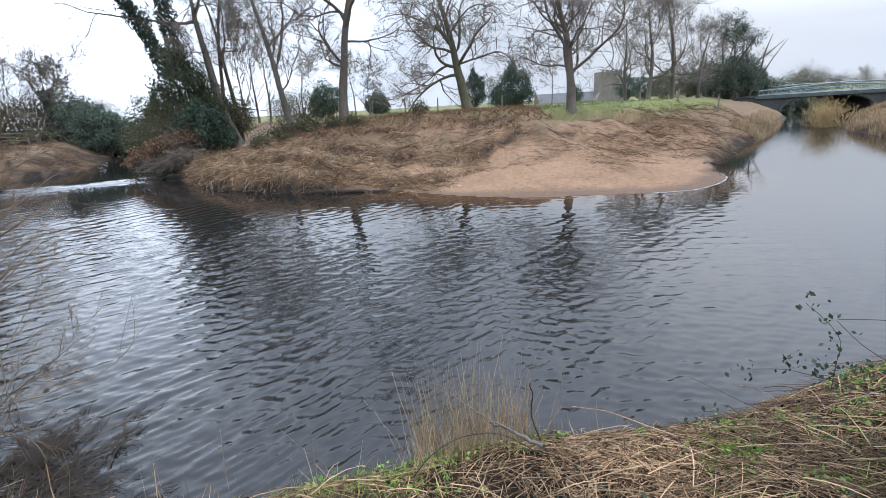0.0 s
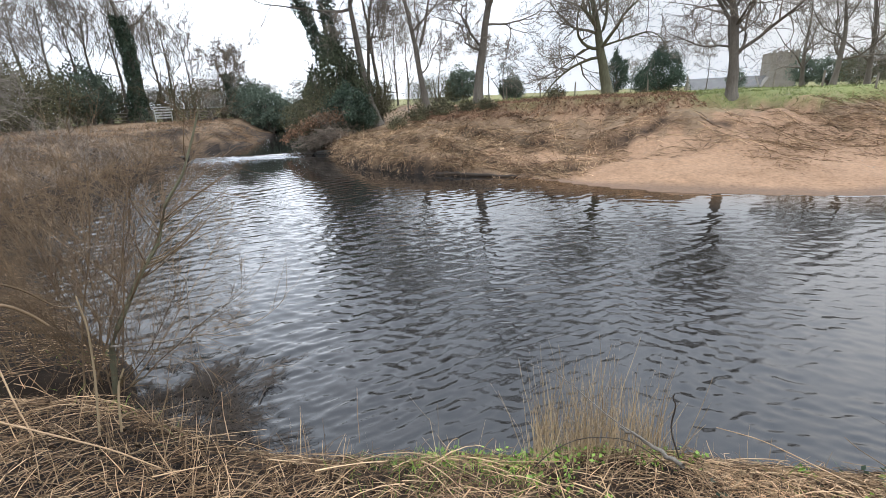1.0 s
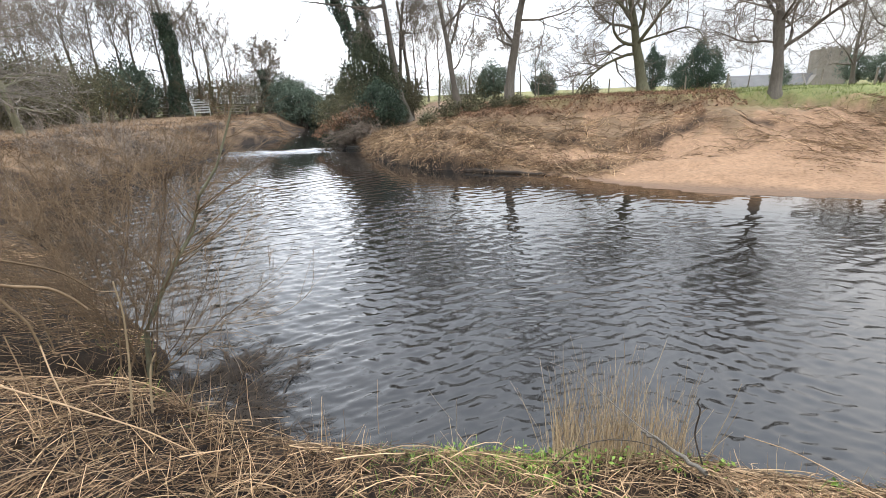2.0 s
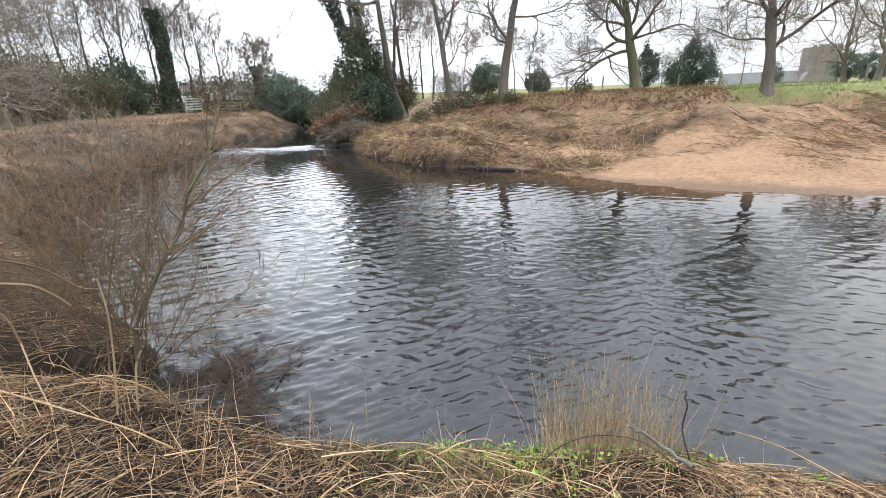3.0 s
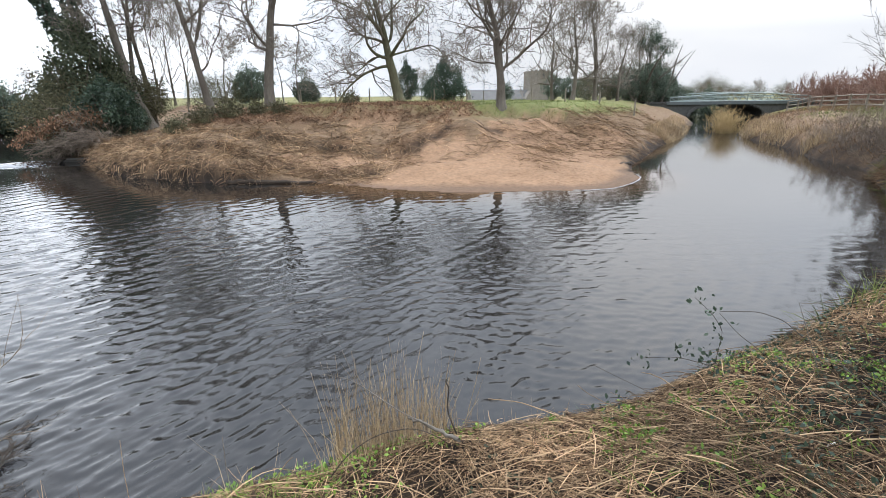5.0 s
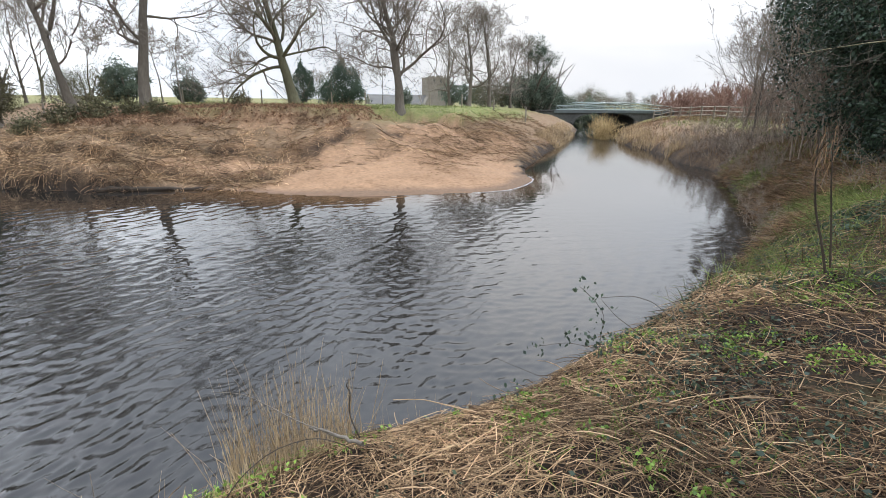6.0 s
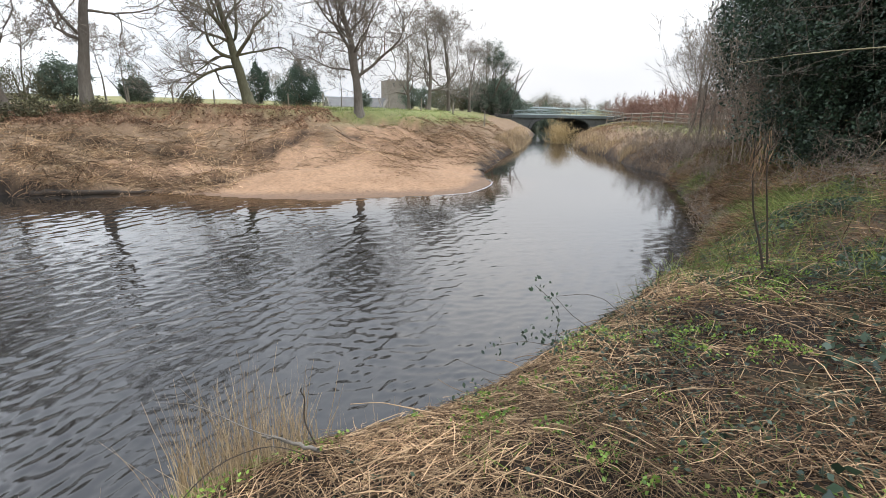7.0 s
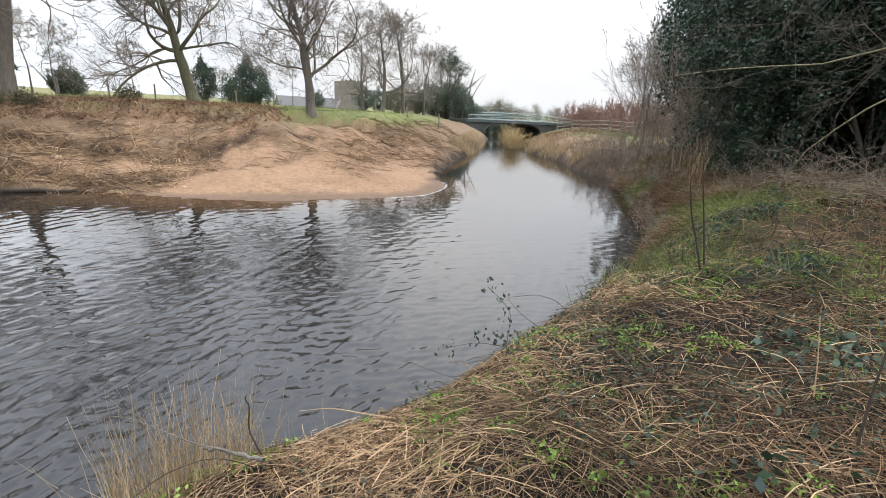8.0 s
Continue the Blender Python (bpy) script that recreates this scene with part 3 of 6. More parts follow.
def build_water():
    """The pool below the weir, with modelled ripples that flow from the weir and die down to the right."""
    x, y, f, n = polar_sheet(1.7, 150, 1.005, [(-64, 74, 0.27)], 24)
    f = f[(np.arange(len(f)) % n) != n - 1]
    rng = np.random.default_rng(7)
    far = np.hypot(x, y)
    z = np.zeros_like(x)
    wx, wy = x + 0.3 * fractal(x, y, 3.0, 71, 2), y + 0.3 * fractal(x, y, 3.0, 83, 2)
    for k in range(30):
        lam = 0.10 * 1.062 ** k
        heading = radians(rng.normal(-52, 32))
        ph = rng.uniform(0, 6.28)
        amp = 0.0041 * lam * (0.25 / lam) ** 0.55
        keep = np.clip(lam / (far * 0.006) / 3.0 - 0.35, 0, 1)
        phase = 2 * np.pi / lam * (wx * np.cos(heading) + wy * np.sin(heading)) + ph
        z += amp * keep * (np.sin(phase) - 0.22 * np.cos(2 * phase))
    calm = np.clip(1.15 - 0.05 * np.clip(x - 2, 0, 30) + 0.55 * fractal(x, y, 5, 91), 0.25, 1.5)
    calm = calm + 0.5 * np.clip((-4 - x) / 6, 0, 1) * np.clip((y - 8) / 6, 0, 1)
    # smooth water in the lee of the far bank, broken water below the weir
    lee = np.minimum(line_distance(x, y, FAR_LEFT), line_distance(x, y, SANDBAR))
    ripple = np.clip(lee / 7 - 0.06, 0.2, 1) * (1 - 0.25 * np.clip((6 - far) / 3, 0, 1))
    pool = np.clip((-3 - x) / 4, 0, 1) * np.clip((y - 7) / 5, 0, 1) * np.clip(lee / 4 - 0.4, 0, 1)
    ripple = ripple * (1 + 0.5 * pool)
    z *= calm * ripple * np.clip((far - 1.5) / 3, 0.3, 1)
    v = np.stack([x, y, z], axis=1)
    # the water above the weir lies higher
    up = (x < -10) & ((y - 23.6) > (x + 22.5) * 0.32)
    v[up, 2] += 0.13
    ob = put_mesh("water", v, f, WATER, smooth=True)
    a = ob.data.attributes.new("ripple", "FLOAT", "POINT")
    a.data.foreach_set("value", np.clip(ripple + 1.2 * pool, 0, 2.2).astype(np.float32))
    b = ob.data.attributes.new("shallow", "FLOAT", "POINT")
    b.data.foreach_set("value", np.clip(1.15 - line_distance(x, y, SANDBAR) / 1.8, 0, 1).astype(np.float32))
    return tagged(ob, "rippled dark peaty river water reflecting bare trees", "river", kind="structure")


build_ground()
build_water()


# ---- trees ----
def crooked(rng, start, way, length, seg, curl, lift=0.0):
    """N branches that bend on in the way they last bent: start (N, 3), way (N, 3), length (N)."""
    n = len(start)
    out = [start]
    d = unit(way)
    turn = rng.normal(0, curl, (n, 3))
    step = (length / seg)[:, None]
    for _ in range(seg):
        turn = 0.45 * turn + rng.normal(0, curl, (n, 3))
        d = unit(d + turn + np.array([0, 0, lift]))
        out.append(out[-1] + d * step)
    return np.stack(out, axis=1)


def bare_tree(seed, height, girth, lean=(0, 0), limbs=9, spread=48, bark=BARK, twig=TWIG, name="tree", label="", category="tree",
              density=1.0, upright=0.10, limb_len=0.55, twig_r=0.013, droop=0.0, wiggle=0.16, fine=True, low=0.3, group="", own=(), reach=0.55):
    """A leafless tree at the origin: trunk, crooked limbs and a crown of ever finer twigs."""
    rng = np.random.default_rng(seed)
    root = tagged(new(name), label, category, group)
    lean = np.array([[lean[0], lean[1], 1.0]])
    t_pts = paths(rng, np.array([[0, 0, -0.3]]), lean, np.array([height * 0.82]), 18, 0.05, 0.015)
    u = np.linspace(0, 1, 19)
    t_rad = girth * (1 - 0.88 * u ** 0.85)[None, :] * (1 + rng.normal(0, 0.035, (1, 19)))
    t_rad[:, 0] *= 1.5
    t_rad[:, 1] *= 1.1
    put_mesh("trunk", *tubes(t_pts, t_rad, 12), bark, root, smooth=True)
    p, w, r, t = sprout(rng, t_pts, t_rad, limbs, low, 1.0, spread, 12, 0.3)
    order = np.argsort(t)
    p, w, r, t = p[order], w[order], r[order], t[order]
    ln = height * limb_len * (1.1 - 0.62 * (t - low) / (1.0 - low)) * rng.uniform(0.75, 1.15, len(t))
    if own:
        o = np.array(own, float)
        q = np.stack([np.interp(o[:, 0], t_pts[0][:, 2], t_pts[0][:, k]) for k in range(3)], axis=1)
        p, w, ln = np.vstack([p, q]), np.vstack([w, o[:, 1:4]]), np.concatenate([ln, o[:, 4]])
        r = np.concatenate([r, o[:, 5] / 0.72])
    l_pts = crooked(rng, p, w, ln, 11, wiggle * 0.62, upright * 0.5)
    l_rad = np.minimum(r * 0.50, girth * 0.46)[:, None] * (1 - 0.86 * np.linspace(0, 1, 12) ** 0.8)[None, :]
    for k in range(len(p)):
        put_mesh("limb", *tubes(l_pts[k:k + 1], l_rad[k:k + 1], 6), bark, root, smooth=True)

    def level(pts, rad, length, count, t0, angle, share, seg, curl, lift, least, most, sides):
        q, v, rr, tt = sprout(rng, pts, rad, count, t0, 1.0, angle, 15)
        ll = np.repeat(length, count) * (share - 0.45 * share * tt) * rng.uniform(0.55, 1.35, len(q)) + 0.1
        pp = crooked(rng, q, v, ll, seg, curl, lift)
        qq = np.maximum(np.minimum(rr * 0.62, most)[:, None] * (1 - 0.75 * np.linspace(0, 1, seg + 1))[None, :], least)
        return pp, qq, ll, tubes(pp, qq, sides)

    d = density
    b_pts, b_rad, b_len, m1 = level(l_pts, l_rad, ln, max(2, int(7 * d)), 0.12, 48, reach, 7, wiggle * 0.75, upright - droop, twig_r * 0.9, 0.06, 5)
    c_pts, c_rad, c_len, m2 = level(b_pts, b_rad, b_len, max(2, int(6 * d)), 0.12, 44, 0.55, 4, wiggle * 0.85, upright * 0.7 - droop, twig_r * 0.62, 0.03, 3)
    crown = [m1, m2]
    if fine:
        e_pts, e_rad, e_len, m3 = level(c_pts, c_rad, c_len, max(2, int(4 * d)), 0.15, 40, 0.7, 2, wiggle, upright * 0.5 - droop, twig_r * 0.5, 0.02, 3)
        q, v, rr, tt = sprout(rng, e_pts, e_rad, 2, 0.2, 1.0, 38, 16)
        ll = np.repeat(e_len, 2) * 0.62 * rng.uniform(0.5, 1.3, len(q)) + 0.08
        crown += [m3, tubes(paths(rng, q, v, ll, 1, wiggle, upright * 0.4 - droop), np.full((len(q), 2), twig_r * 0.42) * np.array([1, 0.5]), 3)]
    put_mesh("crown", *joined(*crown), twig, root)
    return root, t_pts[0], t_rad[0], l_pts


def ivy_on(root, seed, pts, rad, z0, z1, thick, count, size=0.13, material=IVY):
    """Ivy leaves round a stem."""
    rng = np.random.default_rng(seed)
    z = pts[:, 2]
    h = rng.uniform(z0, z1, count)
    c = np.stack([np.interp(h, z, pts[:, k]) for k in (0, 1)] + [h], axis=1)
    a = rng.uniform(0, 2 * np.pi, count)
    bulge = 1 + 0.5 * np.sin(h * 1.7 + seed) * np.sin(a * 2 + h)
    rr = np.interp(h, z, rad) + thick * bulge * rng.uniform(0.1, 1.0, count) ** 0.7
    p = c + np.stack([np.cos(a) * rr, np.sin(a) * rr, np.zeros(count)], axis=1)
    put_mesh("ivy", *leaves(rng, p, size, 0.6), material, root, "glossy dark green ivy")


def evergreen(seed, radii, count, per, size, material, name, label, category, lift=None, trunk_r=0.12, shape="dome", jitter=0.13, bark=BARK, group=""):
    """A leafy bush or tree at the origin: stems inside a crown of leaf clumps."""
    rng = np.random.default_rng(seed)
    root = tagged(new(name), label, category, group)
    rx, ry, rz = radii
    lift = rz * 0.9 if lift is None else lift
    start = np.zeros((7, 3))
    start[:, :2] = rng.normal(0, trunk_r * 1.2, (7, 2))
    start[:, 2] = -0.25
    way = np.stack([rng.normal(0, 0.28 * rx / rz, 7), rng.normal(0, 0.28 * ry / rz, 7), np.ones(7)], axis=1)
    st = paths(rng, start, way, np.full(7, lift + rz * 0.75), 7, 0.09, 0.03)
    sr = trunk_r * rng.uniform(0.5, 1, 7)[:, None] * (1 - 0.85 * np.linspace(0, 1, 8))[None, :]
    put_mesh("trunk", *tubes(st, sr, 6), bark, root, smooth=True)
    p = clumps(rng, (0, 0, lift), radii, count, per, size, jitter=jitter)
    if shape == "cone":
        k = np.clip((p[:, 2] - (lift - rz)) / (2 * rz), 0, 1)
        p[:, :2] *= (1.05 * (1 - 0.62 * k ** 2.4))[:, None]
    elif shape == "column":
        k = np.clip((p[:, 2] - (lift - rz)) / (2 * rz), 0, 1)
        p[:, :2] *= (1.05 - 0.5 * k ** 3)[:, None]
    p = p[p[:, 2] > 0.02]
    put_mesh("crown", *leaves(rng, p, size), material, root)
    return root


def shrub(seed, stems, height, spread, stem_r, name, label, bark=TWIG_PALE, density=1.0, twig_r=0.004, droop=0.0, category="shrub", upright=0.05, base=0.15, lean=(0, 0), group="", ext=1.0):
    """Many thin stems from one stool, with side twigs."""
    rng = np.random.default_rng(seed)
    root = tagged(new(name), label, category, group)
    start = np.zeros((stems, 3))
    start[:, :2] = rng.normal(0, base, (stems, 2))
    start[:, 2] = -0.12
    a = rng.uniform(0, 2 * np.pi, stems)
    o = spread * rng.uniform(0.1, 1.0, stems)
    way = np.stack([np.cos(a) * o + lean[0], np.sin(a) * o + lean[1], np.ones(stems)], axis=1)
    ln = height * rng.uniform(0.55, 1.1, stems) * ext
    s_pts = paths(rng, start, way, ln, 8, 0.07, upright - droop)
    s_rad = (stem_r * rng.uniform(0.5, 1.1, stems))[:, None] * (1 - 0.82 * np.linspace(0, 1, 9))[None, :]
    if stems <= 45:
        for k in range(stems):
            put_mesh("stem", *tubes(s_pts[k:k + 1], s_rad[k:k + 1], 5), bark, root, smooth=True)
    else:
        tagged(put_mesh("stem_tangle", *tubes(s_pts, s_rad, 5), bark, root, smooth=True), kind="stuff")
    p2, w2, r2, t2 = sprout(rng, s_pts, s_rad, max(2, int(9 * density)), 0.15, 1.0, 36, 12)
    len2 = np.repeat(ln, len(p2) // stems) * (0.42 - 0.22 * t2) * rng.uniform(0.5, 1.3, len(p2))
    b_pts = paths(rng, p2, w2, len2, 3, 0.14, upright - droop)
    b_rad = np.maximum((r2 * 0.55)[:, None] * (1 - 0.75 * np.linspace(0, 1, 4))[None, :], twig_r * 0.6)
    p3, w3, r3, t3 = sprout(rng, b_pts, b_rad, max(2, int(5 * density)), 0.2, 1.0, 36, 14)
    len3 = np.repeat(len2, len(p3) // len(len2)) * 0.5 * rng.uniform(0.4, 1.3, len(p3))
    c_pts = paths(rng, p3, w3, len3, 2, 0.16, upright - droop)
    c_rad = np.full((len(p3), 3), twig_r * 0.55) * np.array([1, 0.85, 0.5])
    put_mesh("crown", *joined(tubes(b_pts, b_rad, 3), tubes(c_pts, c_rad, 3)), bark, root)
    return root


def stand(root, x, y, turn=0.0, lift=0.0, size=1.0):
    p = at_height(x, y, lift)
    root.matrix_basis = pose(p.x, p.y, p.z, 0, 0, turn) @ Matrix.Scale(size, 4)
    return root


def again(root, x, y, turn, size=1.0, lift=0.0):
    p = at_height(x, y, lift)
    keep = root.matrix_basis.copy()
    root.matrix_basis = Matrix()
    c = copy_thing(root, pose(p.x, p.y, p.z, 0, 0, turn) @ Matrix.Scale(size, 4))
    root.matrix_basis = keep
    return c


def polar(az, d):
    return d * math.sin(radians(az)), d * math.cos(radians(az))


# the row of big bare trees on the far bank; own limbs: height, way, length, radius
tree_e, te, tre, _ = bare_tree(11, 12, 0.31, (-0.01, 0), limbs=9, low=0.32, label="tall bare tree with a forked grey trunk on the grassy bank", density=1.15, wiggle=0.30, twig_r=0.016, limb_len=0.42, upright=0.05,
                               own=[(1.7, -0.26, 0.05, 1, 8.5, 0.21), (1.9, 0.55, 0.1, 0.8, 5, 0.14), (2.1, 0.8, -0.2, 0.42, 6.5, 0.16), (2.4, -0.9, 0.1, 0.35, 4, 0.10), (4.2, -0.9, -0.2, 0.5, 4.5, 0.12), (4.6, 0.8, -0.4, 0.6, 5, 0.13), (3.4, 0.2, -0.9, 0.6, 4.5, 0.12)])
stand(tree_e, 8.07, 28.75)
tree_d, td, trd, _ = bare_tree(12, 13, 0.36, (-0.24, 0), limbs=9, spread=58, low=0.25, bark=BARK_MOSS, label="leaning bare tree with wide crooked limbs on the bank", upright=0.03, density=1.15, wiggle=0.34, twig_r=0.016, limb_len=0.45,
                               own=[(2.4, -1, 0.1, 0.38, 7.0, 0.17), (3.0, -0.9, -0.3, 0.30, 6.0, 0.11), (3.6, 0.45, 0.1, 0.9, 6, 0.18), (4.2, -0.75, 0, 0.8, 6.5, 0.20), (3.0, 0.95, 0.2, 0.30, 5.5, 0.13), (5.0, 0.8, -0.3, 0.5, 5.5, 0.13)])
stand(tree_d, 2.35, 33.7)
tree_c, tc_, trc, _ = bare_tree(13, 17, 0.29, (-0.04, 0), limbs=9, low=0.30, label="slender bare tree with a straight brown trunk on the bank", density=1.15, wiggle=0.30, twig_r=0.016, limb_len=0.4, upright=0.05,
                                own=[(3.0, -0.8, 0.05, 0.06, 2.6, 0.15), (3.1, -0.7, -0.1, 0.75, 5.2, 0.13), (4.9, 0.45, 0, 0.9, 7, 0.20), (5.2, -0.5, 0.1, 0.8, 6.5, 0.16), (4.3, 0.95, -0.2, 0.12, 4.5, 0.11), (5.6, -0.9, -0.1, 0.4, 5, 0.11)])
stand(tree_c, -5.4, 29.0)
tree_b, tb, trb, _ = bare_tree(14, 16, 0.25, (-0.06, 0), limbs=8, low=0.32, label="bare tree with a narrow forked crown on the bank", upright=0.09, density=1.15, wiggle=0.28, twig_r=0.016, limb_len=0.42,
                               own=[(3.6, 0.30, 0, 1, 9, 0.22), (2.4, 0.95, 0, 0.15, 4.2, 0.10), (3.0, -0.35, 0, 1.0, 6.5, 0.11)])
stand(tree_b, -9.4, 31.7)
for k, (x, y, h, ln) in enumerate([(-13.9, 34.6, 15, -0.03), (-14.9, 34.2, 16, 0.02)]):
    tw, _, _, _ = bare_tree(20 + k, h, 0.20, (ln, 0), limbs=12, low=0.22, spread=62, label="thin bare tree, one of a close pair of stems", upright=0.06, density=1.0, twig_r=0.016, wiggle=0.24, limb_len=0.34)
    stand(tw, x, y)
tree_a, ta, tra, _ = bare_tree(15, 15, 0.37, (-0.20, 0), limbs=5, low=0.55, spread=60, label="large bare tree leaning over the weir", upright=0.03, wiggle=0.30, twig_r=0.016,
                               own=[(7.6, -1, -0.1, 0.22, 8.5, 0.17), (9, -0.7, -0.2, 0.6, 6, 0.15)])
stand(tree_a, -12.9, 31.6)
# two leaning stems wrapped in ivy behind it
for k, (x, y, ln, h) in enumerate([(-15.4, 32.3, -0.20, 15), (-15.3, 33.2, -0.30, 13)]):
    ivy_a, tia, tria, _ = bare_tree(16 + k, h, 0.2, (ln, 0), limbs=5, low=0.6, label="leaning tree stem wrapped in dark ivy above the weir", density=0.7)
    ivy_on(ivy_a, 5 + k, tia, tria, 4.6, 10.5, 0.6, 4200, 0.17)
    stand(ivy_a, x, y)

# dark evergreens and scrub round its foot
holly = evergreen(31, (1.7, 1.6, 2.6), 210, 40, 0.15, OLIVE, "holly_bush", "dark green holly tree at the foot of the bare trees", "bush", lift=3.5, jitter=0.15, shape="column")
stand(holly, *polar(-26.6, 34.2))
again(holly, *polar(-28.6, 36.0), 120, 0.85)
again(holly, *polar(-25.0, 34.5), 220, 0.75)
again(holly, *polar(-22.9, 33.0), 40, 0.24)
fir = evergreen(35, (1.5, 1.3, 1.5), 170, 44, 0.13, IVY, "fir_bush", "low dark fir boughs sweeping to the water by the weir", "bush", lift=1.5, jitter=0.13, shape="cone")
stand(fir, *polar(-25.6, 31.6))
again(fir, *polar(-24.6, 31.6), 120, 0.75)
again(fir, *polar(-27.2, 32.6), 200, 0.8)
weir_scrub = evergreen(34, (1.7, 1.5, 1.9), 260, 26, 0.11, SCRUB, "scrub_bush", "olive brown twiggy scrub under the bare trees", "bush", lift=2.2, jitter=0.2, group="scrub")
stand(weir_scrub, *polar(-28.4, 33.6))
again(weir_scrub, *polar(-30.0, 37), 90, 1.05)
again(weir_scrub, *polar(-23.6, 35.5), 200, 0.95)
again(weir_scrub, *polar(-22.0, 36.5), 20, 0.7)
drooping = shrub(33, 60, 2.6, 1.9, 0.03, "overhanging_shrub", "brown leafless shrub drooping over the water by the weir", bark=TWIG_THORN, twig_r=0.016, droop=0.13, density=0.9, lean=(-0.9, -0.2))
dl = np.random.default_rng(36)
lp = np.stack([dl.uniform(-2.9, 0.4, 1500), dl.normal(-0.3, 0.7, 1500), np.zeros(1500)], axis=1)
lp[:, 2] = 1.35 - 0.16 * (lp[:, 0] + 0.4) ** 2 + dl.normal(0, 0.22, 1500)
put_mesh("dead_foliage", *leaves(dl, lp[lp[:, 2] > 0.1], 0.12, 1.2), LITTER, drooping, "withered pale brown leaves")
stand(drooping, *polar(-26.2, 31.0), 0, 0, 1.0)
again(drooping, *polar(-28.2, 33.0), 20, 1.0)

# bare trees and evergreens behind the bank and round the church
bg1, _, _, _ = bare_tree(41, 15, 0.2, (0.02, 0), limbs=14, low=0.22, label="distant bare tree with a fine dense crown", upright=0.14, density=0.8, twig_r=0.02, wiggle=0.2, twig=TWIG_FAR, group="background trees")
bg2, _, _, _ = bare_tree(42, 13, 0.16, (-0.03, 0.03), limbs=13, low=0.15, spread=38, label="distant bare tree with upright branches", upright=0.22, density=0.8, twig_r=0.02, wiggle=0.2, twig=TWIG_FAR, group="background trees")
bg3, _, _, _ = bare_tree(43, 9, 0.11, (0.03, 0), limbs=14, low=0.12, spread=58, label="distant round bare thorn tree", upright=0.08, density=0.8, twig_r=0.02, wiggle=0.2, twig=TWIG_FAR, group="background trees")
bg4, _, _, _ = bare_tree(44, 11, 0.24, (0.0, 0.02), limbs=15, low=0.2, spread=46, label="tall bare tree with a dense fine crown beside the bridge", upright=0.10, density=0.95, twig_r=0.018, limb_len=0.5, wiggle=0.24, twig=TWIG_FAR, group="background trees")
# group beside the bridge
for k, (az, d, b, s) in enumerate([(23.6, 50, bg4, 1.02), (26.0, 52, bg4, 1.0), (21.4, 58, bg4, 0.95), (28.4, 58, bg4, 0.8), (30.6, 64, bg4, 0.75), (32.2, 68, bg4, 0.6)]):
    (again if k != 0 else lambda r, x, y, t, q: stand(r, x, y, t, 0, q))(b, *polar(az, d), 67 * k, s)
for k, (az, d, b, s) in enumerate([
        (-19.8, 62, bg2, 0.95), (-18.6, 66, bg2, 1.0), (-21.4, 60, bg2, 0.95), (-15.0, 64, bg3, 1.0), (-7.5, 60, bg3, 0.85), (-1.5, 80, bg3, 0.9), (-9.2, 70, bg3, 1.1), (13.5, 90, bg3, 1.0), (6.3, 100, bg3, 0.8),
        (-37.5, 60, bg3, 1.05), (-39, 62, bg3, 1.0), (-43.2, 64, bg2, 1.1), (-45.5, 68, bg2, 1.1), (-49, 60, bg1, 1.0), (-52.5, 58, bg2, 1.1), (-44.4, 61, bg2, 1.05), (-47.6, 59, bg2, 1.1), (-41.6, 66, bg2, 0.95), (-50.8, 62, bg2, 1.1), (-54.0, 57, bg1, 0.9),
        (-55, 52, bg3, 1.2), (-58, 50, bg3, 1.25), (-61, 46, bg3, 1.2), (-64, 48, bg1, 1.0), (-67, 42, bg3, 1.2), (-70, 46, bg1, 1.0), (-57, 62, bg1, 1.0), (-61, 62, bg2, 1.1),
        (-33.5, 85, bg3, 0.7), (-35.5, 80, bg3, 0.7), (-31.5, 85, bg3, 0.7), (-41, 80, bg1, 0.7), (35, 190, bg3, 0.55), (37.2, 210, bg3, 0.95), (39.3, 200, bg3, 0.5), (34.2, 160, bg3, 0.5), (43.5, 180, bg3, 0.6), (36.5, 180, bg3, 0.6), (38.3, 190, bg3, 0.5), (41.5, 120, bg3, 0.5), (53.4, 29.3, bg2, 0.5), (52.6, 36.5, bg2, 0.65)]):
    (again if k not in (1, 3, 13) else lambda r, x, y, t, q: stand(r, x, y, t, 0, q))(b, *polar(az, d), 53 * k, s)

ivy_tree, pit, rit, _ = bare_tree(45, 17, 0.4, (0.10, 0), limbs=9, low=0.45, spread=60, label="tall tree thickly wrapped in ivy across the meadow", density=1.0, twig_r=0.02)
ivy_on(ivy_tree, 8, pit, rit, 0.2, 9.5, 0.5, 8000, 0.19)
stand(ivy_tree, *polar(-46.6, 57))
ivy_fork, pif, rif, _ = bare_tree(46, 7.5, 0.3, (-0.1, 0), limbs=7, low=0.3, spread=55, label="forked tree with ivy climbing its stems by the river", density=0.9, twig_r=0.02, wiggle=0.26,
                                  own=[(1.6, -0.55, 0, 1, 5.0, 0.24), (1.8, 0.6, 0.1, 1, 4.6, 0.22), (2.6, 0.2, 0, 1, 4.0, 0.2)])
ivy_on(ivy_fork, 9, pif, rif, 0.2, 4.6, 0.45, 3600, 0.19, FAR_GREEN)
stand(ivy_fork, *polar(-37.6, 58))

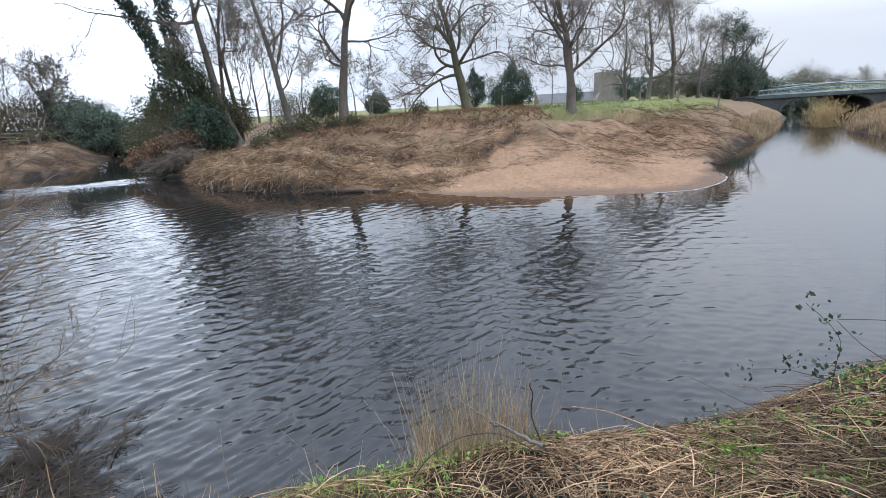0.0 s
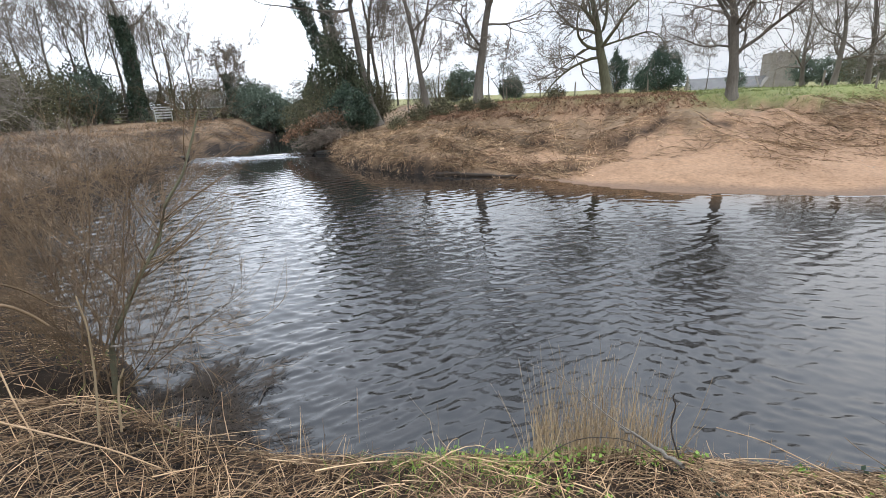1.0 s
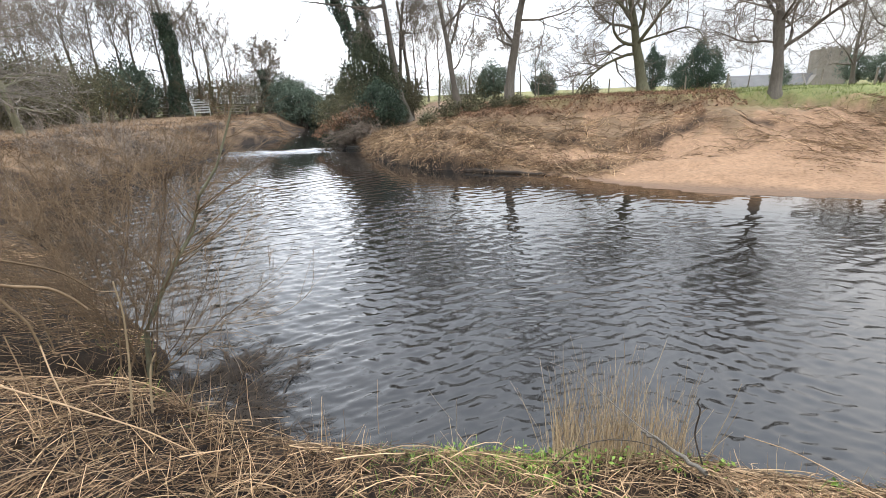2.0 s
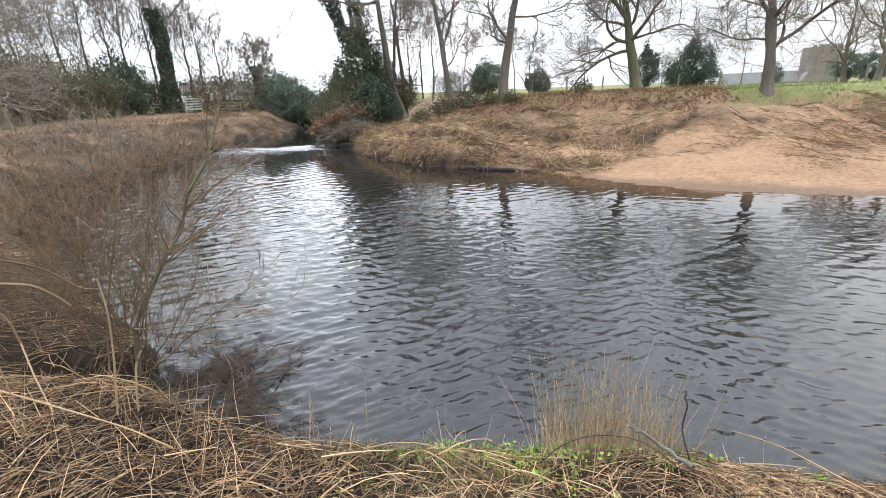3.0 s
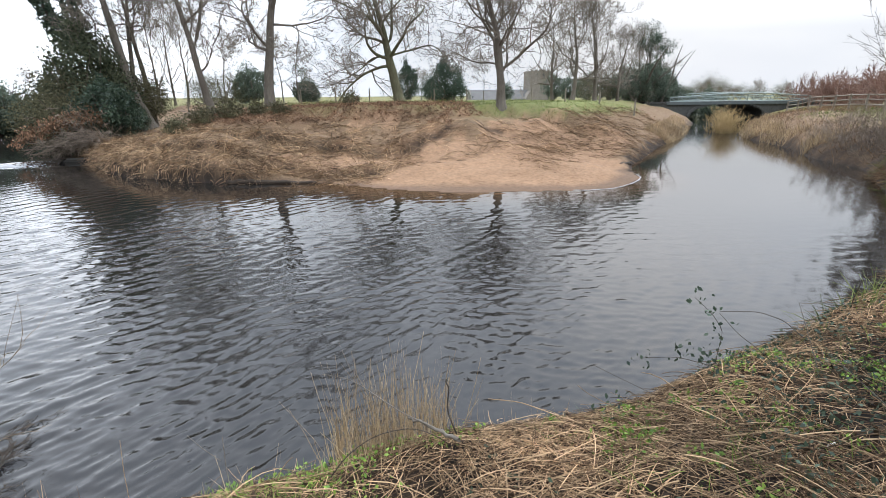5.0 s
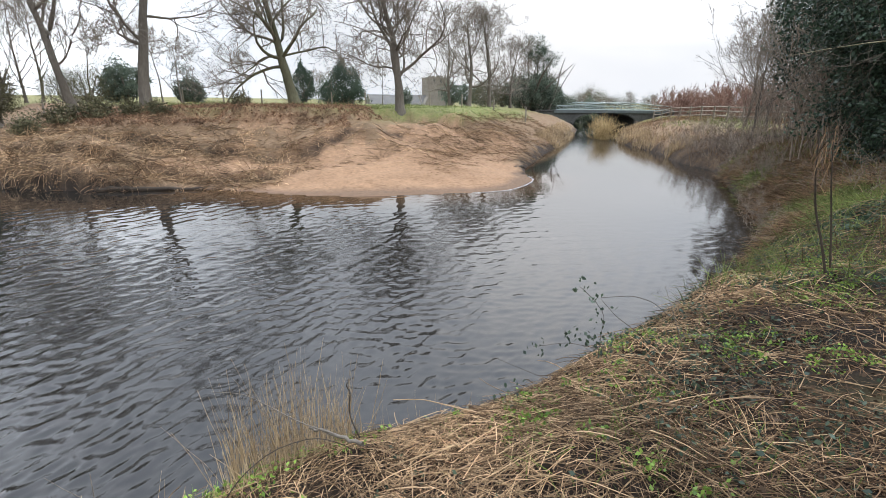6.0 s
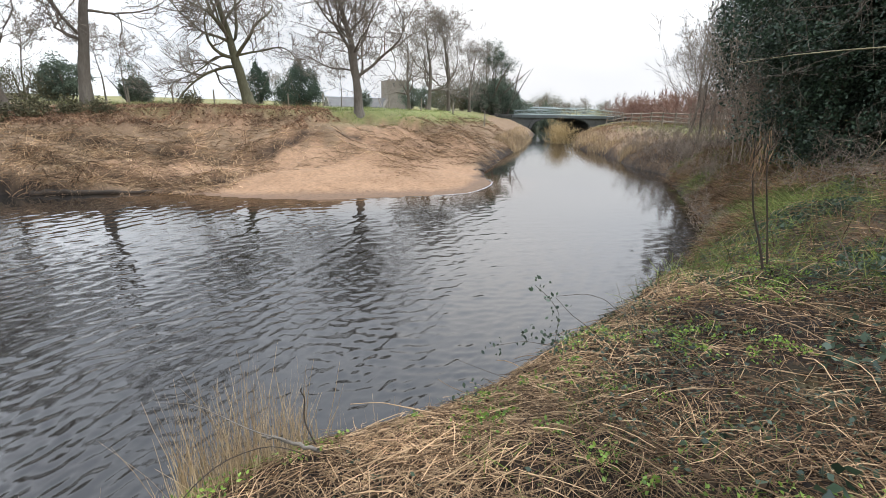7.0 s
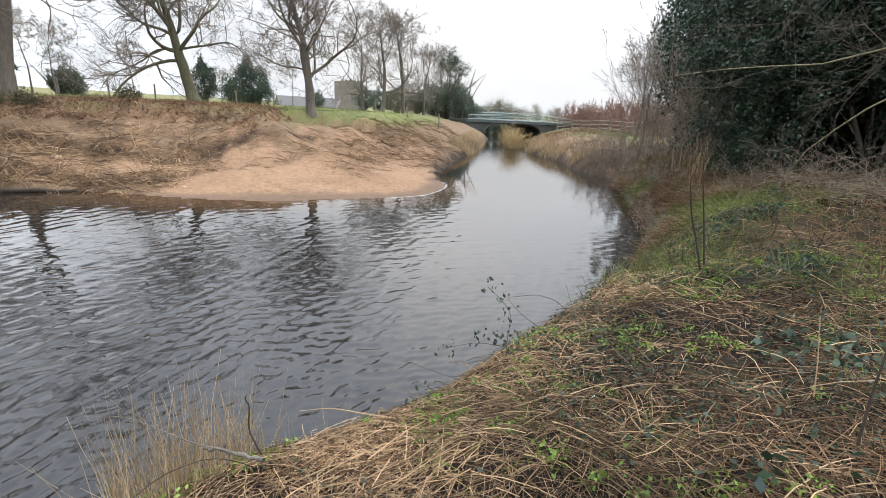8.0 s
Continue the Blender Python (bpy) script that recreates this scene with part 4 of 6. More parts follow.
ever = evergreen(51, (2.4, 2.4, 2.5), 200, 46, 0.2, FAR_GREEN, "evergreen_bush", "rounded dark evergreen bush at the meadow's edge", "bush", lift=2.6, trunk_r=0.2, jitter=0.10, group="evergreen bushes")
stand(ever, *polar(-50.5, 56))
# the last three bushes are added behind the bridge to darken its arch
for k, (az, d, s) in enumerate([(-35.8, 56, 0.8), (-34.2, 53, 0.85), (-32.4, 56, 0.8), (-30.6, 54, 0.75), (-36.8, 60, 0.6), (-28.6, 52, 0.8),
                                (-12.0, 58, 0.75), (-13.0, 60, 0.6), (-7.0, 62, 0.55), (-6.3, 62, 0.5), (21.6, 100, 0.9), (23.4, 95, 0.8), (25, 90, 0.8), (16.0, 150, 0.9), (27.5, 64, 0.6), (29.2, 64, 0.7), (30.2, 61, 0.75), (31.5, 63, 0.9), (32.5, 66, 0.8), (31.0, 65, 0.8), (32.2, 66, 0.85), (33.2, 68, 0.8), (33.0, 72, 0.7), (32.8, 74.5, 0.8), (35.2, 75.5, 0.7), (37.6, 78, 0.8)]):
    again(ever, *polar(az, d), 71 * k, s)
scrub = evergreen(52, (2.6, 2.6, 2.2), 320, 28, 0.11, SCRUB, "scrub_bush", "olive brown winter scrub beside the meadow", "bush", lift=2.0, trunk_r=0.15, jitter=0.2, group="scrub")
stand(scrub, *polar(-15.2, 58), 0, 0, 0.9)
for k, (az, d, s) in enumerate([(-53.5, 54, 1.1), (-56, 50, 1.2), (-59, 48, 1.2), (-62, 46, 1.3), (-65, 44, 1.3), (-68, 42, 1.3), (-71, 42, 1.3), (-47.8, 62, 1.0), (-44.0, 63, 1.0), (-42.0, 62, 1.1), (-40.2, 60, 1.0), (-38.8, 64, 1.2), (-33.2, 64, 1.0),
                                (-22.3, 58, 0.8), (-17, 60, 0.8), (-51.6, 59, 1.1), (-49.4, 61, 1.1), (-55, 54, 1.3), (-57.5, 52, 1.3), (-60.5, 50, 1.4), (-45.8, 64, 1.0), (-28.2, 33, 0.8), (26.0, 60, 0.8), (34.6, 200, 1.2), (36, 205, 1.5), (37.2, 205, 1.9), (38.4, 210, 1.4), (39.8, 210, 1.2), (41.4, 215, 1.2), (43.4, 215, 1.3)]):
    again(scrub, *polar(az, d), 47 * k, s)
yew_dome = evergreen(53, (1.9, 1.9, 3.0), 620, 30, 0.14, YEW, "clipped_yew", "dark clipped yew tree near the church", "tree", jitter=0.07, lift=2.9, shape="column", trunk_r=0.2)
stand(yew_dome, *polar(4.8, 83))
yew_cone = evergreen(54, (2.9, 2.9, 2.8), 760, 30, 0.14, YEW, "yew_tree", "broad conical dark yew near the church", "tree", jitter=0.08, lift=2.5, shape="cone", trunk_r=0.25)
stand(yew_cone, *polar(9.3, 65))
again(yew_cone, *polar(7.6, 70), 90, 0.55)
pine = evergreen(55, (1.7, 1.7, 1.0), 90, 24, 0.13, YEW, "pine_tree", "dark flat-topped pine among bare trees", "tree", lift=6.6, trunk_r=0.22)
stand(pine, *polar(32.0, 64))
again(pine, *polar(30.6, 62), 80, 1.1)
again(pine, *polar(-7.2, 66), 30, 0.6)


# ---- things that were built ----
def build_bridge():
    """A low stone arch over the river with a painted lattice parapet."""
    root = tagged(new("bridge"), "low stone arch road bridge with pale green lattice parapet", "bridge")
    y0, y1 = 52.0, 58.0
    # spandrel wall pierced by a segmental arch
    def wall(name, ya, yb):
        bm = bmesh.new()
        xs = np.linspace(37.2, 47.2, 25)
        mid, half, rise = 42.2, 5.0, 1.75
        arch = [(x, 0.1 + rise * math.sqrt(max(0, 1 - ((x - mid) / half) ** 2)) ** 0.8) for x in xs]
        low = [(30, -0.6), (37.2, -0.6)] + arch + [(47.2, -0.6), (60, -0.6)]
        top = [(x, 1.80 + 0.30 * math.exp(-((x - 44) / 9) ** 2)) for x, _ in low]
        rows = []
        for (x, z), (_, zt) in zip(low, top):
            rows.append([bm.verts.new(p) for p in ((x, ya, z), (x, ya, max(zt, z + 0.05)), (x, yb, max(zt, z + 0.05)), (x, yb, z))])
        for a, b in zip(rows, rows[1:]):
            for k in range(4):
                q = (a[k], a[(k + 1) % 4], b[(k + 1) % 4], b[k])
                bm.faces.new(q)
        bm.faces.new(rows[0])
        bm.faces.new(rows[-1][::-1])
        bmesh.ops.recalc_face_normals(bm, faces=bm.faces[:])
        return part(name, bm, STONE_DARK, root, "dark weathered stone with a flat arch")
    arch_wall = wall("arch_wall", y0, y1)
    # ring of arch stones, proud of the wall
    block = box_bm(0.30, 0.12, 0.36, bevel=0.02)
    me = bpy.data.meshes.new("arch_stone")
    block.to_mesh(me)
    block.free()
    me.materials.append(STONE_DARK)
    for k in range(25):
        a = radians(8 + 164 * k / 24)
        x, z = 42.2 - 5.15 * math.cos(a), 0.12 + 1.72 * math.sin(a) ** 0.8
        st = new("arch_stone", me)
        st.parent = arch_wall
        st.matrix_basis = pose(x, y0 - 0.03, z + 0.14, 0, 90 - math.degrees(a) * 0.9 - 9, 0)
    part("deck", box_bm(27, 6.2, 0.16, pose(45, 55, 2.02)), STONE_DARK, root)
    part("girder", box_bm(19.5, 0.16, 0.30, pose(43.9, 51.90, 1.90), 0.01), GIRDER, root, "grey-green painted edge girder")
    # parapet: top rail, bottom rail, uprights and slanting braces
    for yy in (51.95, 57.9):
        xs = np.linspace(34.6, 53.6, 39)
        def crest(x):
            return 2.50 + 0.55 * math.exp(-((x - 44.5) / 7.5) ** 2)
        rail = [np.array([[x, yy, crest(x)] for x in xs]), np.array([[x, yy, crest(x) - 0.42] for x in xs]), np.array([[x, yy, 2.12] for x in xs])]
        for name, line, w in zip(("top_rail", "middle_rail", "bottom_rail"), rail, (0.055, 0.03, 0.045)):
            put_mesh(name, *tubes(line[None], np.full((1, len(xs)), w), 4), PAINT, root)
        for k in range(0, 39, 2):
            x = xs[k]
            put_mesh("upright", *tubes(np.array([[[x, yy, 2.0], [x, yy, crest(x)]]]), np.full((1, 2), 0.04), 4), PAINT, root)
            if k + 2 < 39:
                put_mesh("brace", *tubes(np.array([[[xs[k + 2], yy, 2.1], [x, yy, crest(x)]]]), np.full((1, 2), 0.035), 4), PAINT, root)
    return root


def build_church():
    root = tagged(new("church"), "old stone church with slate nave roof and square tower", "church")
    # nave
    bm = bmesh.new()
    x0, x1, y0, y1, ze, zr = 35.6, 57.0, 166.0, 174.0, 1.6, 4.65
    pts = [(x0, y0, -1), (x0, y1, -1), (x0, y1, ze), (x0, (y0 + y1) / 2, zr - 0.1), (x0, y0, ze)]
    a = [bm.verts.new(p) for p in pts]
    b = [bm.verts.new((x1, p[1], p[2])) for p in pts]
    bm.faces.new(a)
    bm.faces.new(b[::-1])
    for k in range(5):
        bm.faces.new((a[k], b[k], b[(k + 1) % 5], a[(k + 1) % 5]))
    bmesh.ops.recalc_face_normals(bm, faces=bm.faces[:])
    part("nave_wall", bm, STONE, root)
    for side in (-1, 1):
        bm = bmesh.new()
        ym = (y0 + y1) / 2
        q = [(x0 + 0.3, ym, zr), (x1, ym, zr), (x1, ym + side * 4.3, ze - 0.25), (x0 + 0.3, ym + side * 4.3, ze - 0.25)]
        lo = [bm.verts.new(p) for p in q]
        hi = [bm.verts.new((p[0], p[1], p[2] + 0.14)) for p in q]
        bm.faces.new(lo)
        bm.faces.new(hi[::-1])
        for k in range(4):
            bm.faces.new((lo[k], lo[(k + 1) % 4], hi[(k + 1) % 4], hi[k]))
        bmesh.ops.recalc_face_normals(bm, faces=bm.faces[:])
        part("roof", bm, SLATE, root, "grey slate roof slope")
    for xg in (x0, 54.2):
        for side in (-1, 1):
            p0, p1 = Vector((xg, 170, zr + 0.18)), Vector((xg, 170 + side * 4.3, ze - 0.1))
            put_mesh("gable_coping", *tubes(np.array([[p0, p1]]), np.full((1, 2), 0.24), 4), STONE, root, "pale stone gable coping")
    # porch gable beside the tower
    bm = bmesh.new()
    g = [(54.4, 164.5, -1), (58.2, 164.5, -1), (58.2, 164.5, 1.6), (56.0, 164.5, 4.2), (54.4, 164.5, 1.6)]
    a = [bm.verts.new(p) for p in g]
    b = [bm.verts.new((p[0], 168, p[2])) for p in g]
    bm.faces.new(a)
    bm.faces.new(b[::-1])
    for k in range(5):
        bm.faces.new((a[k], b[k], b[(k + 1) % 5], a[(k + 1) % 5]))
    bmesh.ops.recalc_face_normals(bm, faces=bm.faces[:])
    part("porch", bm, STONE, root)
    # tower with parapet, string course and belfry openings
    bm = bmesh.new()
    tx, ty, w = 60.4, 171.0, 7.2
    bmesh.ops.create_cube(bm, size=1, matrix=pose(tx, ty, 4.9) @ Matrix.Diagonal((w, w, 12, 1)))
    tower = part("tower", bm, STONE, root, "square weathered stone tower")
    for z, h, e in ((8.3, 0.18, 0.25), (10.6, 0.2, 0.3)):
        part("string_course", box_bm(w + e, w + e, h, pose(tx, ty, z), 0.03), STONE, tower)
    for k in range(5):
        part("merlon", box_bm(0.9, 0.4, 0.55, pose(tx - 3 + 1.5 * k, ty - w / 2 + 0.2, 11.1), 0.03), STONE, tower)
    for dx in (-1.3, 1.3):
        part("belfry_opening", box_bm(0.75, 0.12, 1.3, pose(tx + dx, ty - w / 2 - 0.02, 9.4), 0.02), STONE_DARK, tower, "dark louvred belfry opening")
    return root


def rail_fence(name, label, line, height, rails, spacing, material, r=0.06, group="", top_over=0.08):
    """Posts and rails along a plan line, each its own part."""
    root = tagged(new(name), label, "fence", group)
    line = np.array(line, float)
    seg = np.hypot(*np.diff(line, axis=0).T)
    s = np.concatenate([[0], np.cumsum(seg)])
    n = max(2, int(s[-1] / spacing) + 1)
    at = np.linspace(0, s[-1], n)
    xs, ys = np.interp(at, s, line[:, 0]), np.interp(at, s, line[:, 1])
    zs = ground(xs, ys)
    rng = np.random.default_rng(int(abs(line[0, 0]) * 10) + n)
    for x, y, z in zip(xs, ys, zs):
        dx, dy = rng.normal(0, 0.02, 2)
        h = height + rng.normal(0, 0.03)
        part("post", box_bm(r * 2, r * 2, h + 0.35, pose(x, y, z + (h - 0.35) / 2, math.degrees(dx), math.degrees(dy), rng.uniform(0, 30)), 0.012), material, root)
    for a in range(n - 1):
        p, q = Vector((xs[a], ys[a], zs[a])), Vector((xs[a + 1], ys[a + 1], zs[a + 1]))
        for f in rails:
            u, v = p + Vector((0, -0.07, height * f)), q + Vector((0, -0.07, height * f))
            put_mesh("rail", *tubes(np.array([[u, v]]), np.full((1, 2), r * 0.8), 4), material, root)
    return root


def build_gate():
    root = tagged(new("gate"), "weathered white timber field gate at the meadow edge", "gate")
    for dx in (0, 2.6):
        part("gate_post", box_bm(0.18, 0.18, 1.7, pose(dx, 0, 0.7), 0.02), WOOD_WHITE, root)
    for k in range(5):
        part("bar", box_bm(2.5, 0.05, 0.13, pose(1.3, -0.02, 0.35 + 0.27 * k), 0.01), WOOD_WHITE, root)
    part("brace", box_bm(2.6, 0.04, 0.10, pose(1.3, -0.07, 0.9, 0, -24, 0), 0.01), WOOD_WHITE, root)
    return root


def build_weir():
    """A low concrete sill across the river, the sheet of water that slides over it and the broken water below."""
    root = tagged(new("weir"), "low concrete weir with water sliding over its sill", "weir")
    a, b = Vector((-22.9, 23.4, 0)), Vector((-13.8, 26.4, 0))
    mid, ln, ang = (a + b) / 2, (b - a).length, math.degrees(math.atan2(b.y - a.y, b.x - a.x))
    base = pose(mid.x, mid.y, 0, 0, 0, ang)
    part("sill", box_bm(ln, 0.5, 1.2, base @ pose(0, 0.35, -0.50), 0.04), CONCRETE, root, "dark wet concrete sill")
    part("abutment", box_bm(2.0, 0.35, 0.9, base @ pose(ln / 2 - 0.2, 0.2, -0.26), 0.05), CONCRETE, root, "dark wet concrete wing wall")
    part("abutment", box_bm(1.4, 0.6, 0.9, base @ pose(-ln / 2 + 0.2, 0.1, -0.14), 0.08), CONCRETE, root, "dark wet concrete wing wall")
    # the sliding sheet
    n, m = 60, 9
    u, v = np.meshgrid(np.linspace(-ln / 2 + 0.7, ln / 2 - 1.3, n), np.linspace(0, 1, m), indexing="ij")
    yy = 0.65 - 1.5 * v
    zz = 0.145 - 0.145 * np.clip((v - 0.25) / 0.75, 0, 1) ** 1.6 + 0.004 * np.sin(u * 9 + v * 3)
    pts = np.array([base @ Vector(p) for p in zip(u.ravel(), yy.ravel(), zz.ravel())])
    idx = np.arange(n * m).reshape(n, m)
    f = np.stack([idx[:-1, :-1], idx[1:, :-1], idx[1:, 1:], idx[:-1, 1:]], axis=-1).reshape(-1, 4)
    put_mesh("water_sheet", pts, f, WATER, root, "smooth sliding water", smooth=True)
    # broken water: small white lumps, thinning downstream
    rng = np.random.default_rng(3)
    k = 900
    du, dv = rng.uniform(-ln / 2 + 0.6, ln / 2 - 1.5, k), -0.7 - np.abs(rng.normal(0, 1.6, k)) * (0.5 + np.abs(np.sin(rng.uniform(0, 6, k))))
    du = np.where(rng.uniform(0, 1, k) < 0.65, rng.normal(-0.10 * ln, 0.13 * ln, k).clip(-ln / 2 + 0.6, ln / 2 - 1.5), du)
    s = rng.uniform(0.015, 0.05, k) * np.exp(dv * 0.3)
    c = np.array([base @ Vector((p, q, 0.012)) for p, q in zip(du, dv)])
    ang6 = np.arange(6) * np.pi / 3
    ring = np.stack([np.cos(ang6) * 1.8, np.sin(ang6) * 0.6, np.zeros(6)], axis=1)
    lump = c[:, None, :] + ring[None] * s[:, None, None] * rng.uniform(0.6, 1.4, (k, 6, 1))
    top = c + np.array([0, 0, 1]) * (s * 0.35)[:, None]
    vv = np.concatenate([lump, top[:, None, :]], axis=1).reshape(-1, 3)
    i = np.arange(k)[:, None] * 7
    tri = np.concatenate([np.stack([i[:, 0] + j, i[:, 0] + (j + 1) % 6, i[:, 0] + 6], axis=1) for j in range(6)])
    tagged(put_mesh("foam", vv, tri, FOAM, root, "white broken water below the sill", smooth=True), kind="stuff")
    return root


build_bridge()
build_church()
build_weir()
rail_fence("rail_fence", "long weathered timber post and rail fence above the river", [polar(44.0, 58), polar(48.0, 50), polar(53.3, 43), polar(59, 38)], 1.2, (0.35, 0.65, 0.93), 1.9, WOOD)
rail_fence("wire_fence", "row of thin timber fence posts along the bank top", [(-12, 35.5), (-4, 37), (5, 37.5), (11, 36.4), (16.1, 34.4), (19, 32.5)], 1.0, (), 2.3, WOOD, 0.045)
rail_fence("field_fence", "old timber rail fence at the meadow edge", [polar(-49.0, 57), polar(-45.4, 60)], 1.1, (0.3, 0.6, 0.9), 1.8, WOOD)
rail_fence("field_fence", "old timber rail fence at the meadow edge", [polar(-43.4, 61), polar(-40.0, 56)], 1.0, (0.3, 0.6, 0.9), 1.8, WOOD)
gx, gy = polar(-45.2, 60.5)
gate_ob = build_gate()
gate_ob.matrix_basis = pose(gx, gy, float(ground(gx, gy)[0]), 0, 0, 40) @ Matrix.Diagonal((0.6, 1, 1, 1))


# ---- the wooded slope on the right ----
def holly_tree(seed, rx, rz, lift, count, per, size, material=HOLLY):
    t = evergreen(seed, (rx, rx, rz), count, per, size, material, "holly_tree", "tall dark holly and ivy thicket on the brown slope", "tree", lift=lift, trunk_r=0.07, jitter=0.07, group="holly thicket")
    return t


h1 = holly_tree(61, 2.2, 3.3, 4.2, 620, 84, 0.085)
stand(h1, 14.2, 6.9)
again(h1, 15.2, 4.6, 100, 1.1)
again(h1, 15.3, 2.2, 200, 1.15)
again(h1, 15.0, -0.2, 20, 1.2)
h2 = holly_tree(69, 2.6, 3.8, 4.0, 520, 40, 0.16)
stand(h2, 17.0, 4.8)
again(h2, 17.4, 2.0, 140, 1.1)
again(h2, 18.8, 6.4, 250, 1.0)
again(h2, 17.0, -1.0, 60, 1.2)
again(h2, 20.0, 4.0, 60, 1.3)
again(h1, 16.4, 7.9, 300, 1.05)
again(h1, 18.4, 10.4, 160, 1.15, 0.5)
again(h2, 18.6, 8.0, 160, 1.1)
again(h2, 18.6, 5.4, 20, 1.0, -2.4)
again(h2, 18.4, 2.8, 120, 1.0, -2.4)

# bare saplings and thorn scrub between the thicket and the fence
thorn = shrub(62, 22, 3.6, 0.75, 0.022, "thorn_scrub", "tangled leafless thorn scrub on the river bank", bark=TWIG_THORN, twig_r=0.009, density=0.9, upright=0.07, base=0.5, group="thorn scrub")
stand(thorn, 15.4, 8.9, 0, 0, 1.35)
for k, (x, y, s) in enumerate([(24.2, 17.4, 1.2), (16.9, 10.4, 1.1), (19.0, 11.7, 1.2), (21.4, 13.4, 1.25), (19.0, 10.0, 1.4), (22.0, 12.0, 1.5), (25.0, 15.0, 1.5), (28, 17.5, 1.5)]):
    again(thorn, x, y, 57 * k, s)
for k, (x, y, s) in enumerate([(24, 13, 0.62), (28, 16, 0.7), (33, 20, 0.7), (20, 9.5, 0.6), (20.8, 13.0, 0.5), (24.0, 16.0, 0.55), (27.0, 19.3, 0.55)]):
    again(bg2, x, y, 40 + 77 * k, s)
low_scrub = shrub(63, 24, 1.3, 1.1, 0.012, "river_scrub", "low brown scrub at the water's edge", bark=TWIG_THORN, twig_r=0.009, density=0.8, upright=0.02, base=0.4, group="river scrub")
stand(low_scrub, 20.8, 15.8)
for k, (x, y, s) in enumerate([(19.3, 14.6, 0.9), (22.0, 17.4, 1.2), (22.2, 19.5, 0.9), (21.6, 14.9, 1.3), (16.2, 11.3, 0.8), (14.8, 9.9, 0.7), (23.5, 21.5, 0.8), (24.5, 19.6, 1.2), (26.4, 23.2, 1.1), (-19.5, 14.4, 1.1), (-20.8, 17.4, 1.2), (-22.2, 20.5, 1.1), (-18.2, 12.0, 1.0), (-20.5, 12.8, 1.2), (-23.0, 17.5, 1.3), (-16.8, 8.6, 0.9), (9.3, 6.05, 0.4), (10.6, 6.75, 0.45), (11.7, 7.65, 0.5), (12.9, 8.75, 0.5), (13.9, 9.8, 0.55), (17.6, 13.4, 0.8)]):
    again(low_scrub, x, y, 83 * k, s)
hedge = shrub(64, 40, 2.9, 0.62, 0.03, "red_hedge_shrub", "leafless reddish brown hedge shrub behind the fence", bark=TWIG_RED, twig_r=0.030, density=0.9, upright=0.04, base=1.1, group="reddish hedge")
stand(hedge, *polar(45.2, 78))
for k, (az, d) in enumerate([(46.1, 76), (47.0, 74), (47.9, 71), (48.9, 68), (49.9, 65), (50.9, 62), (52.0, 59), (53.2, 56), (54.4, 53), (55.8, 50)]):
    again(hedge, *polar(az, d), 61 * k, 1.12 + 0.05 * (k % 3))
osier = shrub(65, 110, 2.5, 0.75, 0.02, "osier_bush", "dense ochre osier bush at the water's edge", bark=TWIG_WILLOW, twig_r=0.013, density=0.9, upright=0.10, base=0.55)
stand(osier, 27.8, 34.2, 0, 0, 0.82)

# the tree at the right whose boughs hang over the bank
bough_base = float(ground(7.6, -0.6)[0])
BOUGHS = [(h - bough_base, *w) for h, w in [(4.25, (-0.56, 1, -0.08, 5.8, 0.036)), (4.45, (-0.70, 1, -0.10, 5.6, 0.034)), (4.15, (-0.30, 1, -0.02, 4.8, 0.045)),
                                            (4.6, (-0.2, 1, -0.04, 5.0, 0.034)), (4.35, (-0.62, 1, -0.14, 5.6, 0.028)), (4.15, (-0.12, 1, -0.03, 4.6, 0.03))]]
bough_tree, _, _, _ = bare_tree(66, 9, 0.2, (0.05, 0.0), limbs=4, low=0.55, spread=60, bark=BARK_PALE, label="mossy bare tree with long boughs hanging over the bank", density=0.85, twig_r=0.005, upright=0.02, wiggle=0.20, twig=TWIG_DARK, reach=0.28,
                                own=BOUGHS)
stand(bough_tree, 7.6, -0.6)

# the trees at the left whose boughs hang over the near bank
left_tree, _, _, _ = bare_tree(67, 11, 0.26, (0.04, 0.0), limbs=12, low=0.16, spread=66, bark=BARK_MOSS, twig=TWIG, label="spreading bare tree with drooping boughs on the near bank", density=0.9, twig_r=0.010, upright=-0.01, wiggle=0.2,
                               own=[(2.0, 1, 0.35, 0.12, 5.5, 0.10), (2.6, 0.8, -0.3, 0.4, 5, 0.09), (3.2, 0.9, 0.1, 0.5, 5.5, 0.09), (1.7, 0.7, 0.7, -0.02, 5, 0.06)])
stand(left_tree, -25.5, 11.6)
again(left_tree, -34, 20, 150, 1.0)
hang_tree, _, _, _ = bare_tree(68, 9, 0.16, (0.05, 0.0), limbs=5, low=0.5, label="slim bare tree with hanging twigs beside the path", density=0.5, twig_r=0.004, upright=0.03, reach=0.22,
                               own=[(3.6, 1, 0.75, 0.40, 4.6, 0.03), (3.2, 0.8, 0.9, 0.45, 4.4, 0.026)], droop=0.03)
stand(hang_tree, -7.4, 0.2)


